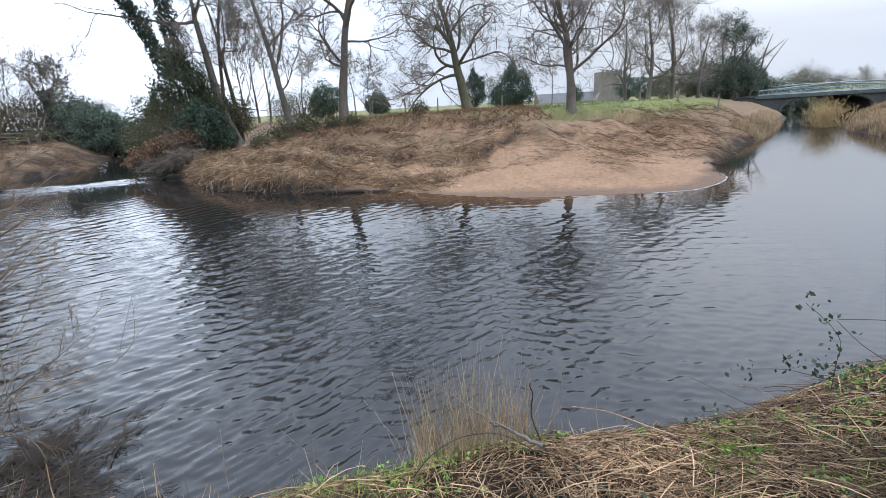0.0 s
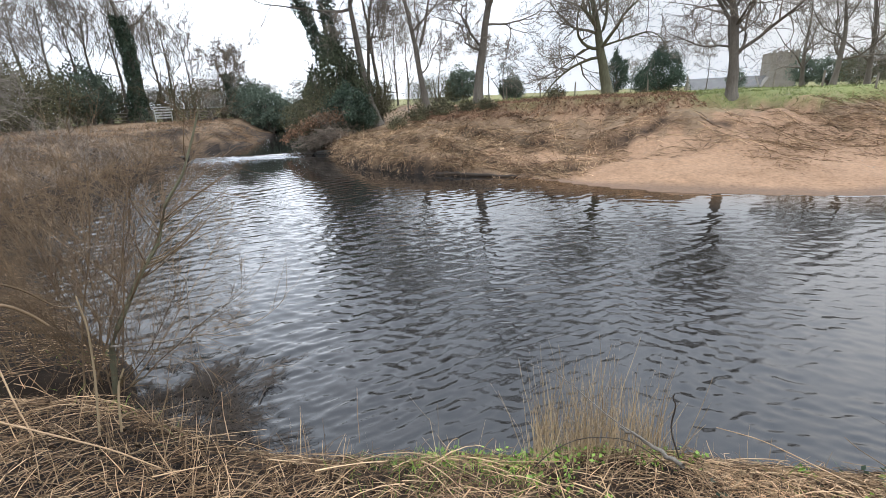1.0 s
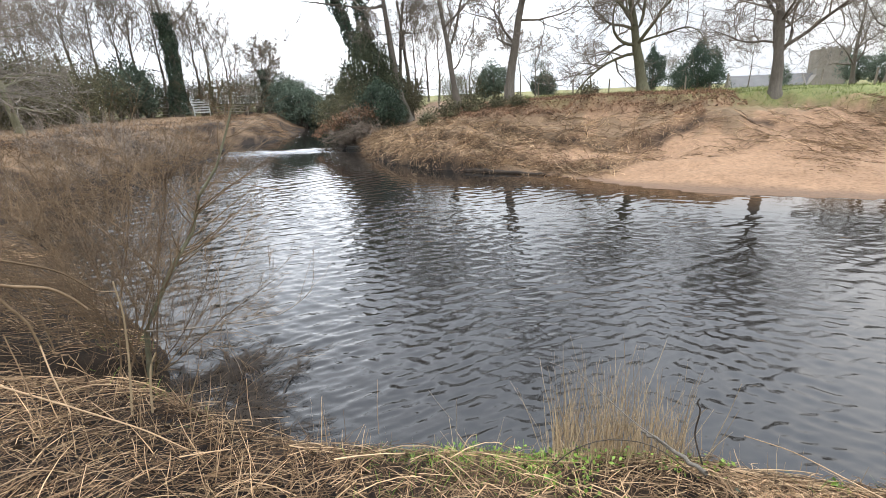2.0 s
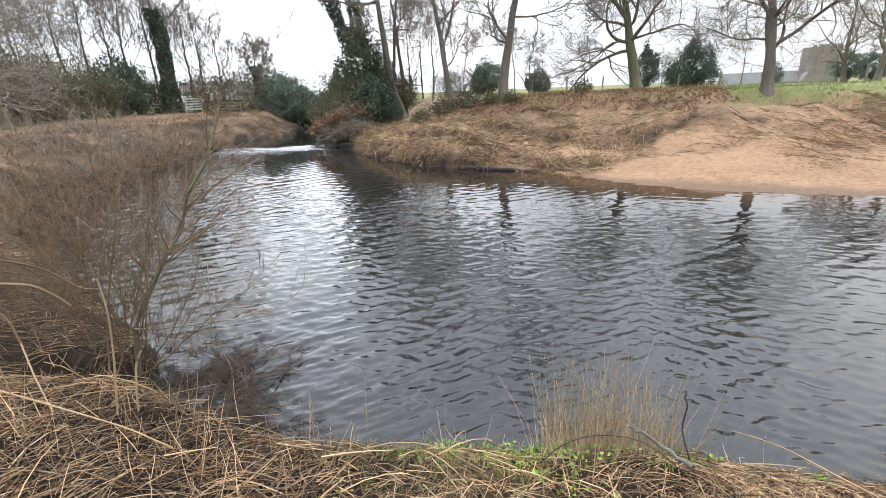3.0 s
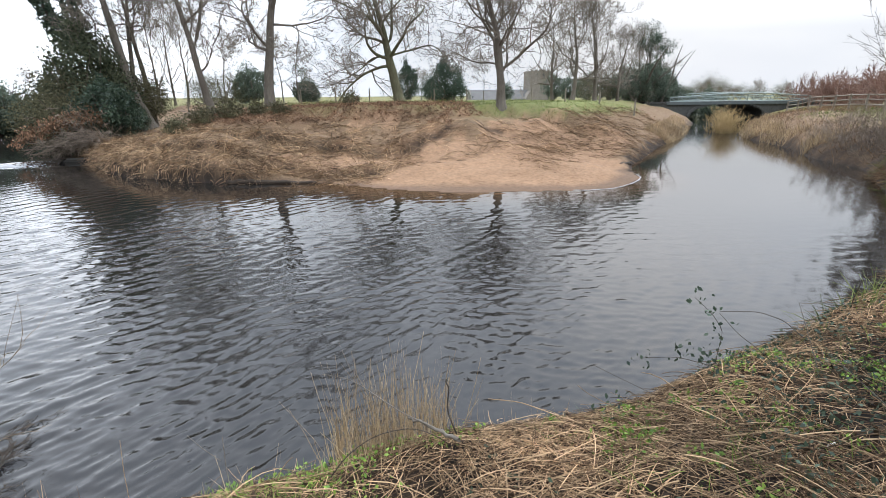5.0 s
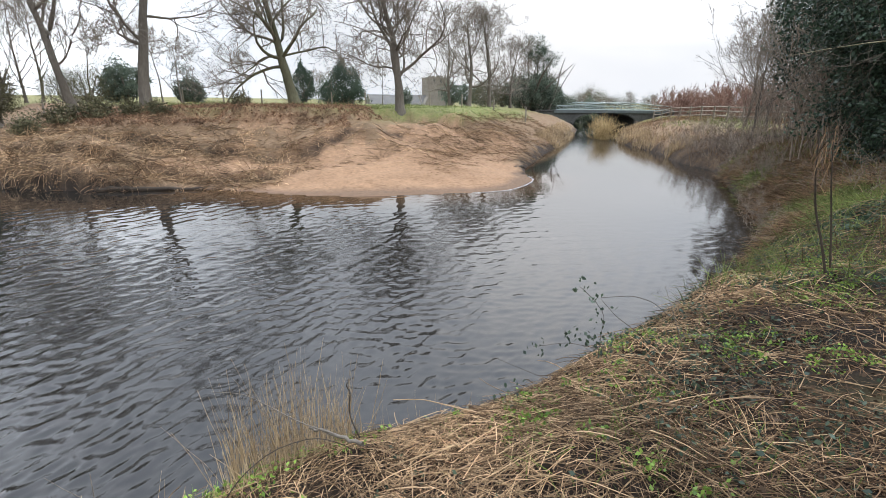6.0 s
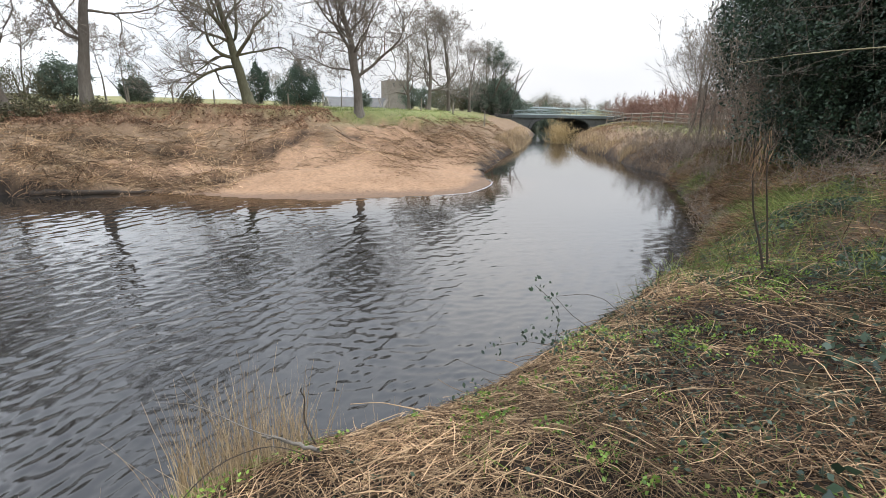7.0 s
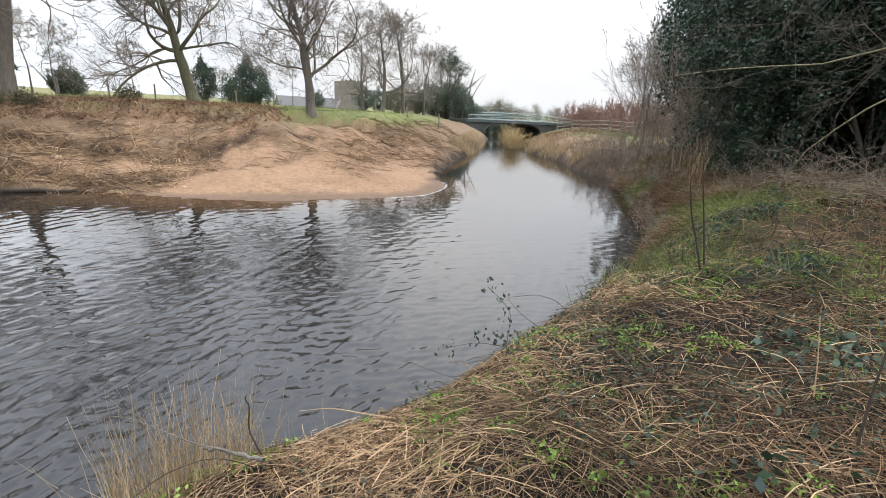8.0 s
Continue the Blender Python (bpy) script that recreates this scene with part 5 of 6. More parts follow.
# ---- the osier stool and dead stems at the left of the near bank ----
stool = shrub(71, 20, 2.6, 1.35, 0.011, "willow_stool", "leafless willow stool with many thin brown twigs at the water", bark=TWIG_PALE, twig_r=0.0032, density=2.1, upright=0.03, base=0.22, lean=(0.20, 0.22))
stand(stool, -4.75, 3.2)
stool2 = shrub(72, 11, 2.2, 1.0, 0.011, "willow_stool", "low tangled willow stool leaning over the bank", bark=TWIG_PALE, twig_r=0.003, density=1.8, upright=0.02, base=0.35, lean=(0.0, 0.1))
stand(stool2, -5.7, 2.9)
again(stool2, -6.9, 4.0, 130, 1.1)
arching = shrub(74, 34, 1.1, 2.4, 0.006, "dead_stem_tangle", "low tangle of arching dead stems on the bank", bark=TWIG_PALE, twig_r=0.003, density=0.7, upright=-0.12, base=0.4, category="dead stems")
stand(arching, -4.2, 2.75)
again(arching, -5.0, 2.3, 120, 1.1)
for k, (x, y, s) in enumerate([(-13.5, 8.4, 2.2), (-15.2, 9.6, 2.4), (-17.0, 10.6, 2.4), (-18.6, 13.0, 2.6), (-20.2, 15.6, 2.6), (-21.6, 18.8, 2.8), (-16.5, 8.2, 2.4), (-19.5, 11.0, 2.6), (-23.0, 22.0, 2.6)]):
    again(arching, x, y, 67 * k, s)
tangle = shrub(73, 45, 1.0, 2.6, 0.008, "twig_tangle", "dark tangle of twigs lying in the shallow water", bark=STICK_DARK, twig_r=0.006, density=1.4, upright=-0.10, base=0.25)
tangle.matrix_basis = pose(-3.75, 3.35, 0.02) @ Matrix.Diagonal((1, 1, 0.12, 1))
for x, y, turn, size in ((-4.15, 3.25, 100, 0.8), (-3.3, 3.05, 220, 0.6)):
    keep = tangle.matrix_basis.copy()
    tangle.matrix_basis = Matrix()
    copy_thing(tangle, pose(x, y, 0.02, 0, 0, turn) @ Matrix.Diagonal((size, size, 0.16, 1)))
    tangle.matrix_basis = keep


def stem(name, label, pts, r0, r1, material, category="plant", sides=6, jig=0.0):
    """One stick or stem along a smooth line."""
    p = np.array(pts, float)
    t = np.linspace(0, 1, len(p))
    u = np.linspace(0, 1, 15)
    q = np.stack([np.interp(u, t, p[:, k]) for k in range(3)], axis=1)
    q[1:-1] = (q[:-2] + 2 * q[1:-1] + q[2:]) / 4
    if jig:
        q[1:-1] += np.random.default_rng(int(abs(p[0, 0] * 100)) + 3).normal(0, jig, (13, 3))
    return tagged(put_mesh(name, *tubes(q[None], np.linspace(r0, r1, 15)[None], sides), material, smooth=True), label, category)


# ---- straw, reeds, herbs and litter ----
def scatter(rng, n, r0, r1, a0, a1, power=0.5):
    r = r0 + (r1 - r0) * rng.uniform(0, 1, n) ** power
    a = np.radians(rng.uniform(a0, a1, n))
    return r * np.sin(a), r * np.cos(a)


def lying_straw(name, label, seed, x, y, length, radius, lift, material, seg=3, tilt=0.10, sway=0.045):
    """Stalks that lie on the ground and over one another."""
    rng = np.random.default_rng(seed)
    n = len(x)
    a = rng.uniform(0, 2 * np.pi, n)
    ln = length * rng.uniform(0.4, 1.3, n)
    z = ground(x, y)
    ex, ey = x + np.cos(a) * ln, y + np.sin(a) * ln
    ez = ground(ex, ey)
    drop = np.maximum(ez, z - 0.35 * ln - 0.05)
    rise = lift * rng.uniform(0.1, 1.0, n)
    u = np.linspace(0, 1, seg + 1)[None, :, None]
    p = np.stack([x, y, z + rise], axis=1)[:, None, :] * (1 - u) + np.stack([ex, ey, drop + rise + ln * rng.normal(0, tilt, n).clip(-0.05, 0.5)], axis=1)[:, None, :] * u
    side = np.stack([-np.sin(a), np.cos(a), np.zeros(n)], axis=1)
    p += side[:, None, :] * (rng.normal(0, sway, n) * ln)[:, None, None] * (4 * u * (1 - u))
    p[..., 2] += (rng.uniform(0, 0.10, n) * ln)[:, None] * (4 * u * (1 - u))[..., 0]
    r = radius * rng.uniform(0.5, 1.3, n)[:, None] * (1 - 0.4 * np.linspace(0, 1, seg + 1))[None, :]
    return tagged(put_mesh(name, *tubes(p, r, 3), material), label, "dry grass", kind="stuff")


def on_near_bank(x, y, edge=0.0):
    z, ds, wet, near_bank = lay_of_land(x, y)
    return (~wet) & near_bank & (np.minimum.reduce(list(ds.values())) > edge) & (((x + 4.3) / 1.05) ** 2 + ((y - 2.65) / 0.62) ** 2 > 1)


rng = np.random.default_rng(100)
x, y = scatter(rng, 84000, 0.9, 5.5, -78, 88, 0.62)
ok = on_near_bank(x, y, 0.12) & (rng.uniform(0, 1, len(x)) < np.interp(x, [-3, -1.2, 0.2, 0.8, 2.2, 3.2], [0.38, 0.42, 0.55, 1.0, 0.85, 0.32]) * (0.75 + 0.5 * fractal(x, y, 0.7, 97)))
x, y = x[ok], y[ok]
# the darker straw's share rises to the right, to stand for deep shade
half = rng.uniform(0, 1, len(x)) < np.interp(x + 0.8 * (1.4 - y), [-3, -1, 0.2, 1.4, 2.8], [0.32, 0.45, 0.68, 0.68, 0.2])
lying_straw("straw_mat", "matted pale dry straw covering the bank", 101, x[half], y[half], 0.20, 0.0022, 0.06, STRAW, 2)
lying_straw("straw_mat", "matted weathered grey-brown straw on the bank", 102, x[~half], y[~half], 0.22, 0.0024, 0.06, STRAW_GREY, 2)
x, y = scatter(rng, 2400, 1.0, 5.0, -78, 88, 0.6)
ok = on_near_bank(x, y, 0.15) & (rng.uniform(0, 1, len(x)) < np.interp(x, [1.6, 3.0], [1.0, 0.4]))
lying_straw("loose_stalks", "long loose dry stalks lying over the straw", 109, x[ok], y[ok], 0.36, 0.0034, 0.08, STRAW, 3, 0.12, 0.02)
x, y = scatter(rng, 30000, 4.6, 14, -80, 88, 0.7)
ok = on_near_bank(x, y, 0.15) & (rng.uniform(0, 1, len(x)) < np.interp(x, [4, 9], [0.9, 0.5]))
x, y = x[ok], y[ok]
old = rng.uniform(0, 1, len(x)) < np.interp(x, [3, 8], [0.3, 0.8])
lying_straw("straw_mat", "matted dry straw and stalks further along the bank", 103, x[~old], y[~old], 0.36, 0.004, 0.10, STRAW, 2)
lying_straw("straw_mat", "matted brown weathered stalks further along the bank", 119, x[old], y[old], 0.36, 0.0045, 0.10, STRAW_GREY, 2)


x, y = rng.uniform(0.5, 6.5, 16000), rng.uniform(1.3, 4.6, 16000)
rim = lay_of_land(x, y)[1]["near"]
ok = on_near_bank(x, y, 0.10) & (rim < 0.9 + 0.3 * fractal(x, y, 0.5, 99)) & (rng.uniform(0, 1, len(x)) < 0.75)
lying_straw("straw_mat", "pale flattened straw along the bank's rim", 120, x[ok], y[ok], 0.20, 0.0028, 0.05, STRAW, 2)


def grass_field(name, label, seed, x, y, length, width, bend, material, lean=0.6, seg=3, category="dry grass", base=None, z=None, rise=1.0):
    rng = np.random.default_rng(seed)
    n = len(x)
    z = ground(x, y) if z is None else z
    way = np.stack([rng.normal(0, lean, n), rng.normal(0, lean, n), np.full(n, rise)], axis=1)
    if base is not None:
        way[:, :2] += base
    v, f = blades(rng, np.stack([x, y, z - 0.02], axis=1), way, length * rng.uniform(0.5, 1.3, n), width, bend * rng.uniform(0.3, 1.3, n), seg)
    return tagged(put_mesh(name, v, f, material), label, category, kind="stuff")


x, y = scatter(rng, 12000, 0.9, 6.0, -78, 88, 0.6)
ok = on_near_bank(x, y, 0.1)
x, y = x[ok], y[ok]
# a dark leaf layer for the shade in the gaps between stalks
tagged(put_mesh("leaf_litter", *leaves(rng, np.stack([x, y, ground(x, y) + rng.uniform(0.0, 0.05, len(x))], axis=1), 0.045), SHADED_LITTER), "dark rotting leaves between the straw", "leaf litter", kind="stuff")
# short standing and leaning blades on the near bank
x, y = scatter(rng, 16000, 0.9, 6.0, -78, 88, 0.6)
ok = on_near_bank(x, y, 0.05)
x, y = x[ok], y[ok]
grass_field("dry_grass", "short dead grass blades among the straw", 104, x, y, 0.13, 0.0035, 0.22, STRAW_GREY, 0.9)
x, y = scatter(rng, 14000, 1.0, 7.0, -60, 88, 0.6)
ok = on_near_bank(x, y, 0.1) & (fractal(x, y, 0.6, 131) > 0.34)
grass_field("green_grass", "small tufts of fresh green grass in the straw", 105, x[ok], y[ok], 0.14, 0.006, 0.2, HERB, 0.6, category="grass")
x, y = scatter(rng, 34000, 5.5, 24, 30, 80, 0.75)
ok = on_near_bank(x, y, 0.1)
x, y = x[ok], y[ok]
gr = fractal(x, y, 2.5, 41) + 0.35 * rng.normal(0, 1, len(x)) > -0.08
grass_field("green_grass", "rough green and yellow grass on the river bank", 106, x[gr], y[gr], 0.34, 0.012, 0.25, GRASS, 0.6, category="grass")
grass_field("dry_grass", "bent pale dead grass on the river bank", 107, x[~gr][::2], y[~gr][::2], 0.42, 0.012, 0.24, STRAW_GREY, 0.8)

x, y = rng.uniform(-1.3, -0.2, 1300), 2.0 + 0.12 * rng.normal(0, 1, 1300)
grass_field("green_grass", "yellow-green moss and grass at the bank's edge", 111, x, y, 0.09, 0.006, 0.2, HERB, 0.7, category="grass")
x, y = rng.uniform(-3.2, -1.2, 170), rng.uniform(1.2, 2.1, 170)
grass_field("dead_stalks", "upright broken dead stalks on the near bank", 112, x, y, 0.30, 0.007, 0.03, STRAW, 0.25, 3)
x, y = rng.uniform(-1.4, 1.2, 120), 2.2 + 0.15 * rng.normal(0, 1, 120)
grass_field("dead_stalks", "thin upright stalks along the water's edge", 113, x, y, 0.24, 0.004, 0.03, REED, 0.25, 3)
# broad-leaved herbs and ivy on the ground
x, y = scatter(rng, 8000, 1.0, 8.5, -32, 88, 0.65)
ok = on_near_bank(x, y, 0.15) & (fractal(x, y, 0.45, 151) > 0.3)
x, y = x[ok], y[ok]
p = np.repeat(np.stack([x, y, ground(x, y) + 0.055], axis=1), 9, axis=0) + rng.normal(0, 0.026, (len(x) * 9, 3)) * np.array([1, 1, 0.5])
tagged(put_mesh("herb_patch", *leaves(rng, p, 0.025), HERB), "fresh green herb leaves among the straw", "plants", kind="stuff")
x, y = scatter(rng, 26000, 1.0, 12, 15, 88, 0.75)
ok = on_near_bank(x, y, 0.2) & (fractal(x, y, 0.7, 161) + 0.5 * rng.normal(0, 1, len(x)) + 0.2 * np.clip(x - 2.6, -1, 1.5) > 0.62)
x, y = x[ok], y[ok]
p = np.repeat(np.stack([x, y, ground(x, y) + 0.03], axis=1), 3, axis=0) + rng.normal(0, 0.05, (len(x) * 3, 3)) * np.array([1, 1, 0.4])
tagged(put_mesh("ground_ivy", *leaves(rng, p, 0.036), IVY), "dark ivy leaves creeping over the bank", "plants", kind="stuff")
for k, (cx, cy, rx, ry, n) in enumerate([(9.6, 4.4, 1.9, 0.6, 3200), (6.6, 2.3, 0.7, 0.35, 420), (4.2, 1.2, 0.7, 0.4, 260)]):
    a, q = rng.uniform(0, 2 * np.pi, n), rng.uniform(0, 1, n) ** 0.5
    x, y = cx + rx * q * np.cos(a) * (1 + 0.3 * np.sin(3 * a)), cy + ry * q * np.sin(a) + 0.25 * rx * q * np.cos(a)
    p = np.stack([x, y, ground(x, y) + rng.uniform(0.01, 0.07, n)], axis=1)
    tagged(put_mesh("ivy_patch", *leaves(rng, p, 0.075), IVY), "low patch of dark green ivy leaves", "plants", kind="stuff")

# tussocks down to the water along the near right bank
n = 1500
t = rng.uniform(0, 1, n)
i = rng.integers(8, len(RIGHT) - 6, n)
away = np.abs(rng.normal(0, 1.3, n)) + 0.12
d = unit(RIGHT[i + 1] - RIGHT[i])
x, y = (RIGHT[i] + d * t[:, None] * 0.4 + np.stack([d[:, 1], -d[:, 0]], axis=1) * away[:, None]).T
fresh = fractal(x, y, 1.6, 171) > 0.3
for pick, per, ln, mat, words, seed in ((~fresh, 16, 0.42, STRAW_GREY, "brown dead tussock grass overhanging the near bank", 173), (fresh, 18, 0.30, GRASS, "green weedy tufts on the near bank", 175)):
    q = np.flatnonzero(pick)
    bx, by = np.repeat(x[q], per) + rng.normal(0, 0.13, len(q) * per), np.repeat(y[q], per) + rng.normal(0, 0.13, len(q) * per)
    grass_field("tussock_grass", words, seed, bx, by, ln, 0.016, 0.45, mat, 0.5, 4, base=np.array([-0.6, 0.6]), z=np.maximum(ground(bx, by), 0.02), rise=0.7)

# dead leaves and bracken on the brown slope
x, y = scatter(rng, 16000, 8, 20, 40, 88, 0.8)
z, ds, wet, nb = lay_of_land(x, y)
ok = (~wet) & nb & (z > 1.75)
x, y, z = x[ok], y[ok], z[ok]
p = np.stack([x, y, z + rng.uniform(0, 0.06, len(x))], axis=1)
# most leaves take the darker tone, for the shade under the trees
dimmed = rng.uniform(0, 1, len(x)) < 0.86
tagged(put_mesh("leaf_litter", *leaves(rng, p[~dimmed], 0.10), LITTER), "brown fallen leaves on the wooded slope", "leaf litter", kind="stuff")
tagged(put_mesh("leaf_litter", *leaves(rng, p[dimmed], 0.10), SHADED_LITTER), "damp dark rotting leaves on the wooded slope", "leaf litter", kind="stuff")
pick = rng.uniform(0, 1, len(x)) < 0.45
# two in three stalks take the thorn brown, for shade under the trees
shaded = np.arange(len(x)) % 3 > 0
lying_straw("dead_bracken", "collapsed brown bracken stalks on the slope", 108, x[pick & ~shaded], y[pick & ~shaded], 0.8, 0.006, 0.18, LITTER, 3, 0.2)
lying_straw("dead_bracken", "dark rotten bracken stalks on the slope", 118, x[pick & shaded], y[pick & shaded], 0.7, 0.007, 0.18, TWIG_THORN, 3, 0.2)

# ---- far bank: tussocks, bracken and straw ----
rng = np.random.default_rng(200)


def far_points(n, x0, x1, y0, y1):
    x, y = rng.uniform(x0, x1, n), rng.uniform(y0, y1, n)
    z, ds, wet, nb = lay_of_land(x, y)
    ok = (~wet) & (~nb)
    return x[ok], y[ok], z[ok], {k: v[ok] for k, v in ds.items()}


def tussocks(name, label, seed, cx, cy, per, length, width, material, radius=0.22, droop=0.5, downhill=(0.1, -0.9)):
    rg = np.random.default_rng(seed)
    x, y = np.repeat(cx, per) + rg.normal(0, radius, len(cx) * per), np.repeat(cy, per) + rg.normal(0, radius, len(cy) * per)
    base = np.stack([(x - np.repeat(cx, per)), (y - np.repeat(cy, per))], axis=1) / radius * 0.5 + np.array(downhill)
    return grass_field(name, label, seed + 1, x, y, length, width, droop, material, 0.45, 4, base=base, z=ground(x, y) + 0.05, rise=0.55)


x, y, z, ds = far_points(5200, -15, 2, 17, 30)
w = np.exp(-((ds["far_left"] - 0.7) / 0.8) ** 2) + np.exp(-(np.abs(y - np.interp(x, STEP_LOW[:, 0], STEP_LOW[:, 1])) / 0.45) ** 2) + 0.9 * np.exp(-(np.abs(y - np.interp(x, STEP_HIGH[:, 0], STEP_HIGH[:, 1])) / 0.5) ** 2) + 0.10
keep = rng.uniform(0, 1, len(x)) < (w - 0.08) * 0.42
x, y = x[keep], y[keep]
tussocks("tussock_grass", "long dead tussock grass hanging over the far bank", 201, x[::2], y[::2], 26, 0.8, 0.022, STRAW_GREY)
tussocks("tussock_grass", "pale dead tussock grass hanging over the far bank", 215, x[1::2], y[1::2], 22, 0.7, 0.020, STRAW)
x, y, z, ds = far_points(1500, -15, 6, 18, 28)
keep = (rng.uniform(0, 1, len(x)) < 0.16) & ((ds["sandbar"] > 6.5) | (x < -2)) & ((x < 4) | (z < 1.7))
tussocks("tussock_grass", "pale dead tussock grass on the far slope", 203, x[keep], y[keep], 24, 0.6, 0.012, STRAW, 0.3, 0.5, (0.3, -0.8))
x, y, z, ds = far_points(2000, 6, 24, 17, 35)
keep = (ds["far_right"] < 5.0) & (ds["far_right"] > 0.3) & (ds["sandbar"] > 2.5) & (rng.uniform(0, 1, len(x)) < 0.8)
tussocks("tussock_grass", "dead tussocks on the steep end of the far bank", 205, x[keep], y[keep], 22, 0.42, 0.016, STRAW_GREY, 0.3, 0.5, (0.7, -0.5))
# flattened debris on the upper sand
x, y, z, ds = far_points(15000, -1, 13, 18, 28)
m = fractal(x, y * 1.8, 1.8, 211)
keep = (ds["sandbar"] > 3.5) & (m > 0.52) & (ds["sandbar"] < 8.5) & (z < 1.7) & (rng.uniform(0, 1, len(x)) < 0.6)
lying_straw("flood_debris", "flattened grey flood debris and stalks on the sand", 207, x[keep], y[keep], 0.30, 0.006, 0.05, STRAW_GREY, 3, 0.02, 0.2)
sparse = (~keep) & (ds["sandbar"] > 0.9) & (rng.uniform(0, 1, len(x)) < 0.03)
lying_straw("sand_litter", "small dark sticks and scraps scattered on the sand", 208, x[sparse], y[sparse], 0.16, 0.006, 0.01, TWIG, 2, 0.02)
x, y, z, ds = far_points(44000, -12, 15, 17.5, 28.5)
up = np.where(x < -1.5, ds["far_left"] + 2.5, ds["sandbar"])
keep = (up > 3.4) & (rng.uniform(0, 1, len(x)) < np.clip((up - 3.2) / 3.5, 0, 1) * (0.12 + 0.55 * (fractal(x, y, 1.1, 215) > 0.1))) & (z < np.where(x > 4, 1.7, 2.3))
x, y = x[keep], y[keep]
odd = rng.uniform(0, 1, len(x)) < np.interp(x, [-4, 3], [0.5, 0.22])
lying_straw("flattened_straw", "pale flattened straw on the far slope", 213, x[~odd], y[~odd], 0.45, 0.007, 0.05, STRAW, 2, 0.03, 0.12)
lying_straw("flattened_straw", "dull brown flattened straw on the far slope", 214, x[odd], y[odd], 0.5, 0.009, 0.06, STRAW_GREY, 2, 0.03, 0.12)
# bracken and leaf litter below the trees
x, y, z, ds = far_points(34000, -14, 6, 22, 31)
keep = (z > 1.75) & (z < 2.65) & ((x < 4) | (z > 2.0))
p = np.stack([x[keep], y[keep], z[keep] + rng.uniform(0, 0.10, keep.sum())], axis=1)
tagged(put_mesh("leaf_litter", *leaves(rng, p, 0.10), LITTER), "reddish brown dead bracken and leaves under the trees", "leaf litter", kind="stuff")
pick = keep & (rng.uniform(0, 1, len(x)) < 0.22)
grass_field("dead_bracken", "upright stalks of dead bracken below the trees", 209, x[pick], y[pick], 0.4, 0.012, 0.15, LITTER, 0.7)
# meadow turf along the crest
x, y, z, ds = far_points(26000, -12, 21, 22, 37)
keep = (z > 2.35 - np.clip((x - 4) * 0.15, 0, 0.6)) & ((x > 4) | (y > 29.5))
grass_field("meadow_turf", "tufty green and yellow meadow grass along the bank top", 210, x[keep], y[keep], 0.20, 0.016, 0.15, GRASS, 0.5, 2, "grass")
# gorse clumps
gorse = evergreen(212, (0.75, 0.6, 0.5), 60, 22, 0.12, SCRUB, "gorse_bush", "small dull green gorse bush on the far slope", "bush", lift=0.4, trunk_r=0.03, jitter=0.22, group="gorse")
stand(gorse, -7.2, 27.4)
for k, (x, y, s) in enumerate([(-8.6, 27.2, 0.9), (-5.8, 27.6, 0.8), (-4.6, 27.0, 0.7), (-0.9, 28.4, 0.75), (-9.4, 25.6, 0.8)]):
    again(gorse, x, y, 70 * k, s)

# tall pale reeds along both sides of the lower river
def reed_bed(seed, line, out, n, height, label):
    rg = np.random.default_rng(seed)
    i = rg.integers(0, len(line) - 1, n)
    t = rg.uniform(0, 1, n)[:, None]
    p = line[i] * (1 - t) + line[i + 1] * t
    d = unit(line[i + 1] - line[i])
    nrm = np.stack([-d[:, 1], d[:, 0]], axis=1) * out
    q = p + nrm * (rg.uniform(-0.1, 1.0, n)[:, None] ** 1 * 1.5)
    keep = fractal(q[:, 0], q[:, 1], 3.0, seed) > -0.35
    q = q[keep]
    return grass_field("reed_bed", label, seed, q[:, 0], q[:, 1], height, 0.022, 0.07, REED, 0.22, 3, "reeds", z=np.maximum(ground(q[:, 0], q[:, 1]), 0))


reed_bed(221, FAR_RIGHT[27:46], 1, 2600, 0.38, "tall pale dry reeds along the lower far bank")
reed_bed(222, RIGHT_FAR[12:48], -1, 3400, 0.5, "tall pale dry reeds along the opposite bank")

# left meadow bank
n = 9000
x, y = rng.uniform(-40, -9, n), rng.uniform(4, 40, n)
z, ds, wet, nb = lay_of_land(x, y)
ok = (~wet) & nb & (ds["left"] < 9)
tk = ok & (rng.uniform(0, 1, n) < np.where(ds["left"] < 3.0, 0.15, 0.07))
tussocks("tussock_grass", "dead tussock grass hanging down the near left bank", 231, x[tk], y[tk], 22, 0.8, 0.020, STRAW_GREY, 0.3, 0.5, (0.8, 0.2))
far_ok = ok & (ds["left"] > 3.5) & (rng.uniform(0, 1, n) < 0.6)
grass_field("dry_grass", "pale dead meadow grass beyond the river", 233, np.repeat(x[far_ok], 4) + rng.normal(0, 0.4, 4 * far_ok.sum()), np.repeat(y[far_ok], 4) + rng.normal(0, 0.4, 4 * far_ok.sum()), 0.45, 0.016, 0.2, STRAW_GREY, 0.6)
# right meadow above the lower river
n = 9000
x, y = rng.uniform(20, 46, n), rng.uniform(12, 46, n)
z, ds, wet, nb = lay_of_land(x, y)
ok = (~wet) & nb & (ds["right_far"] < 14)
x, y, d = x[ok], y[ok], ds["right_far"][ok]
g = (fractal(x, y, 4, 241) > -0.05) & (d > 3)
grass_field("green_grass", "rough green grass on the slope above the river", 242, np.repeat(x[g], 3) + rng.normal(0, 0.3, 3 * g.sum()), np.repeat(y[g], 3) + rng.normal(0, 0.3, 3 * g.sum()), 0.3, 0.02, 0.2, GRASS, 0.6, 2, "grass")
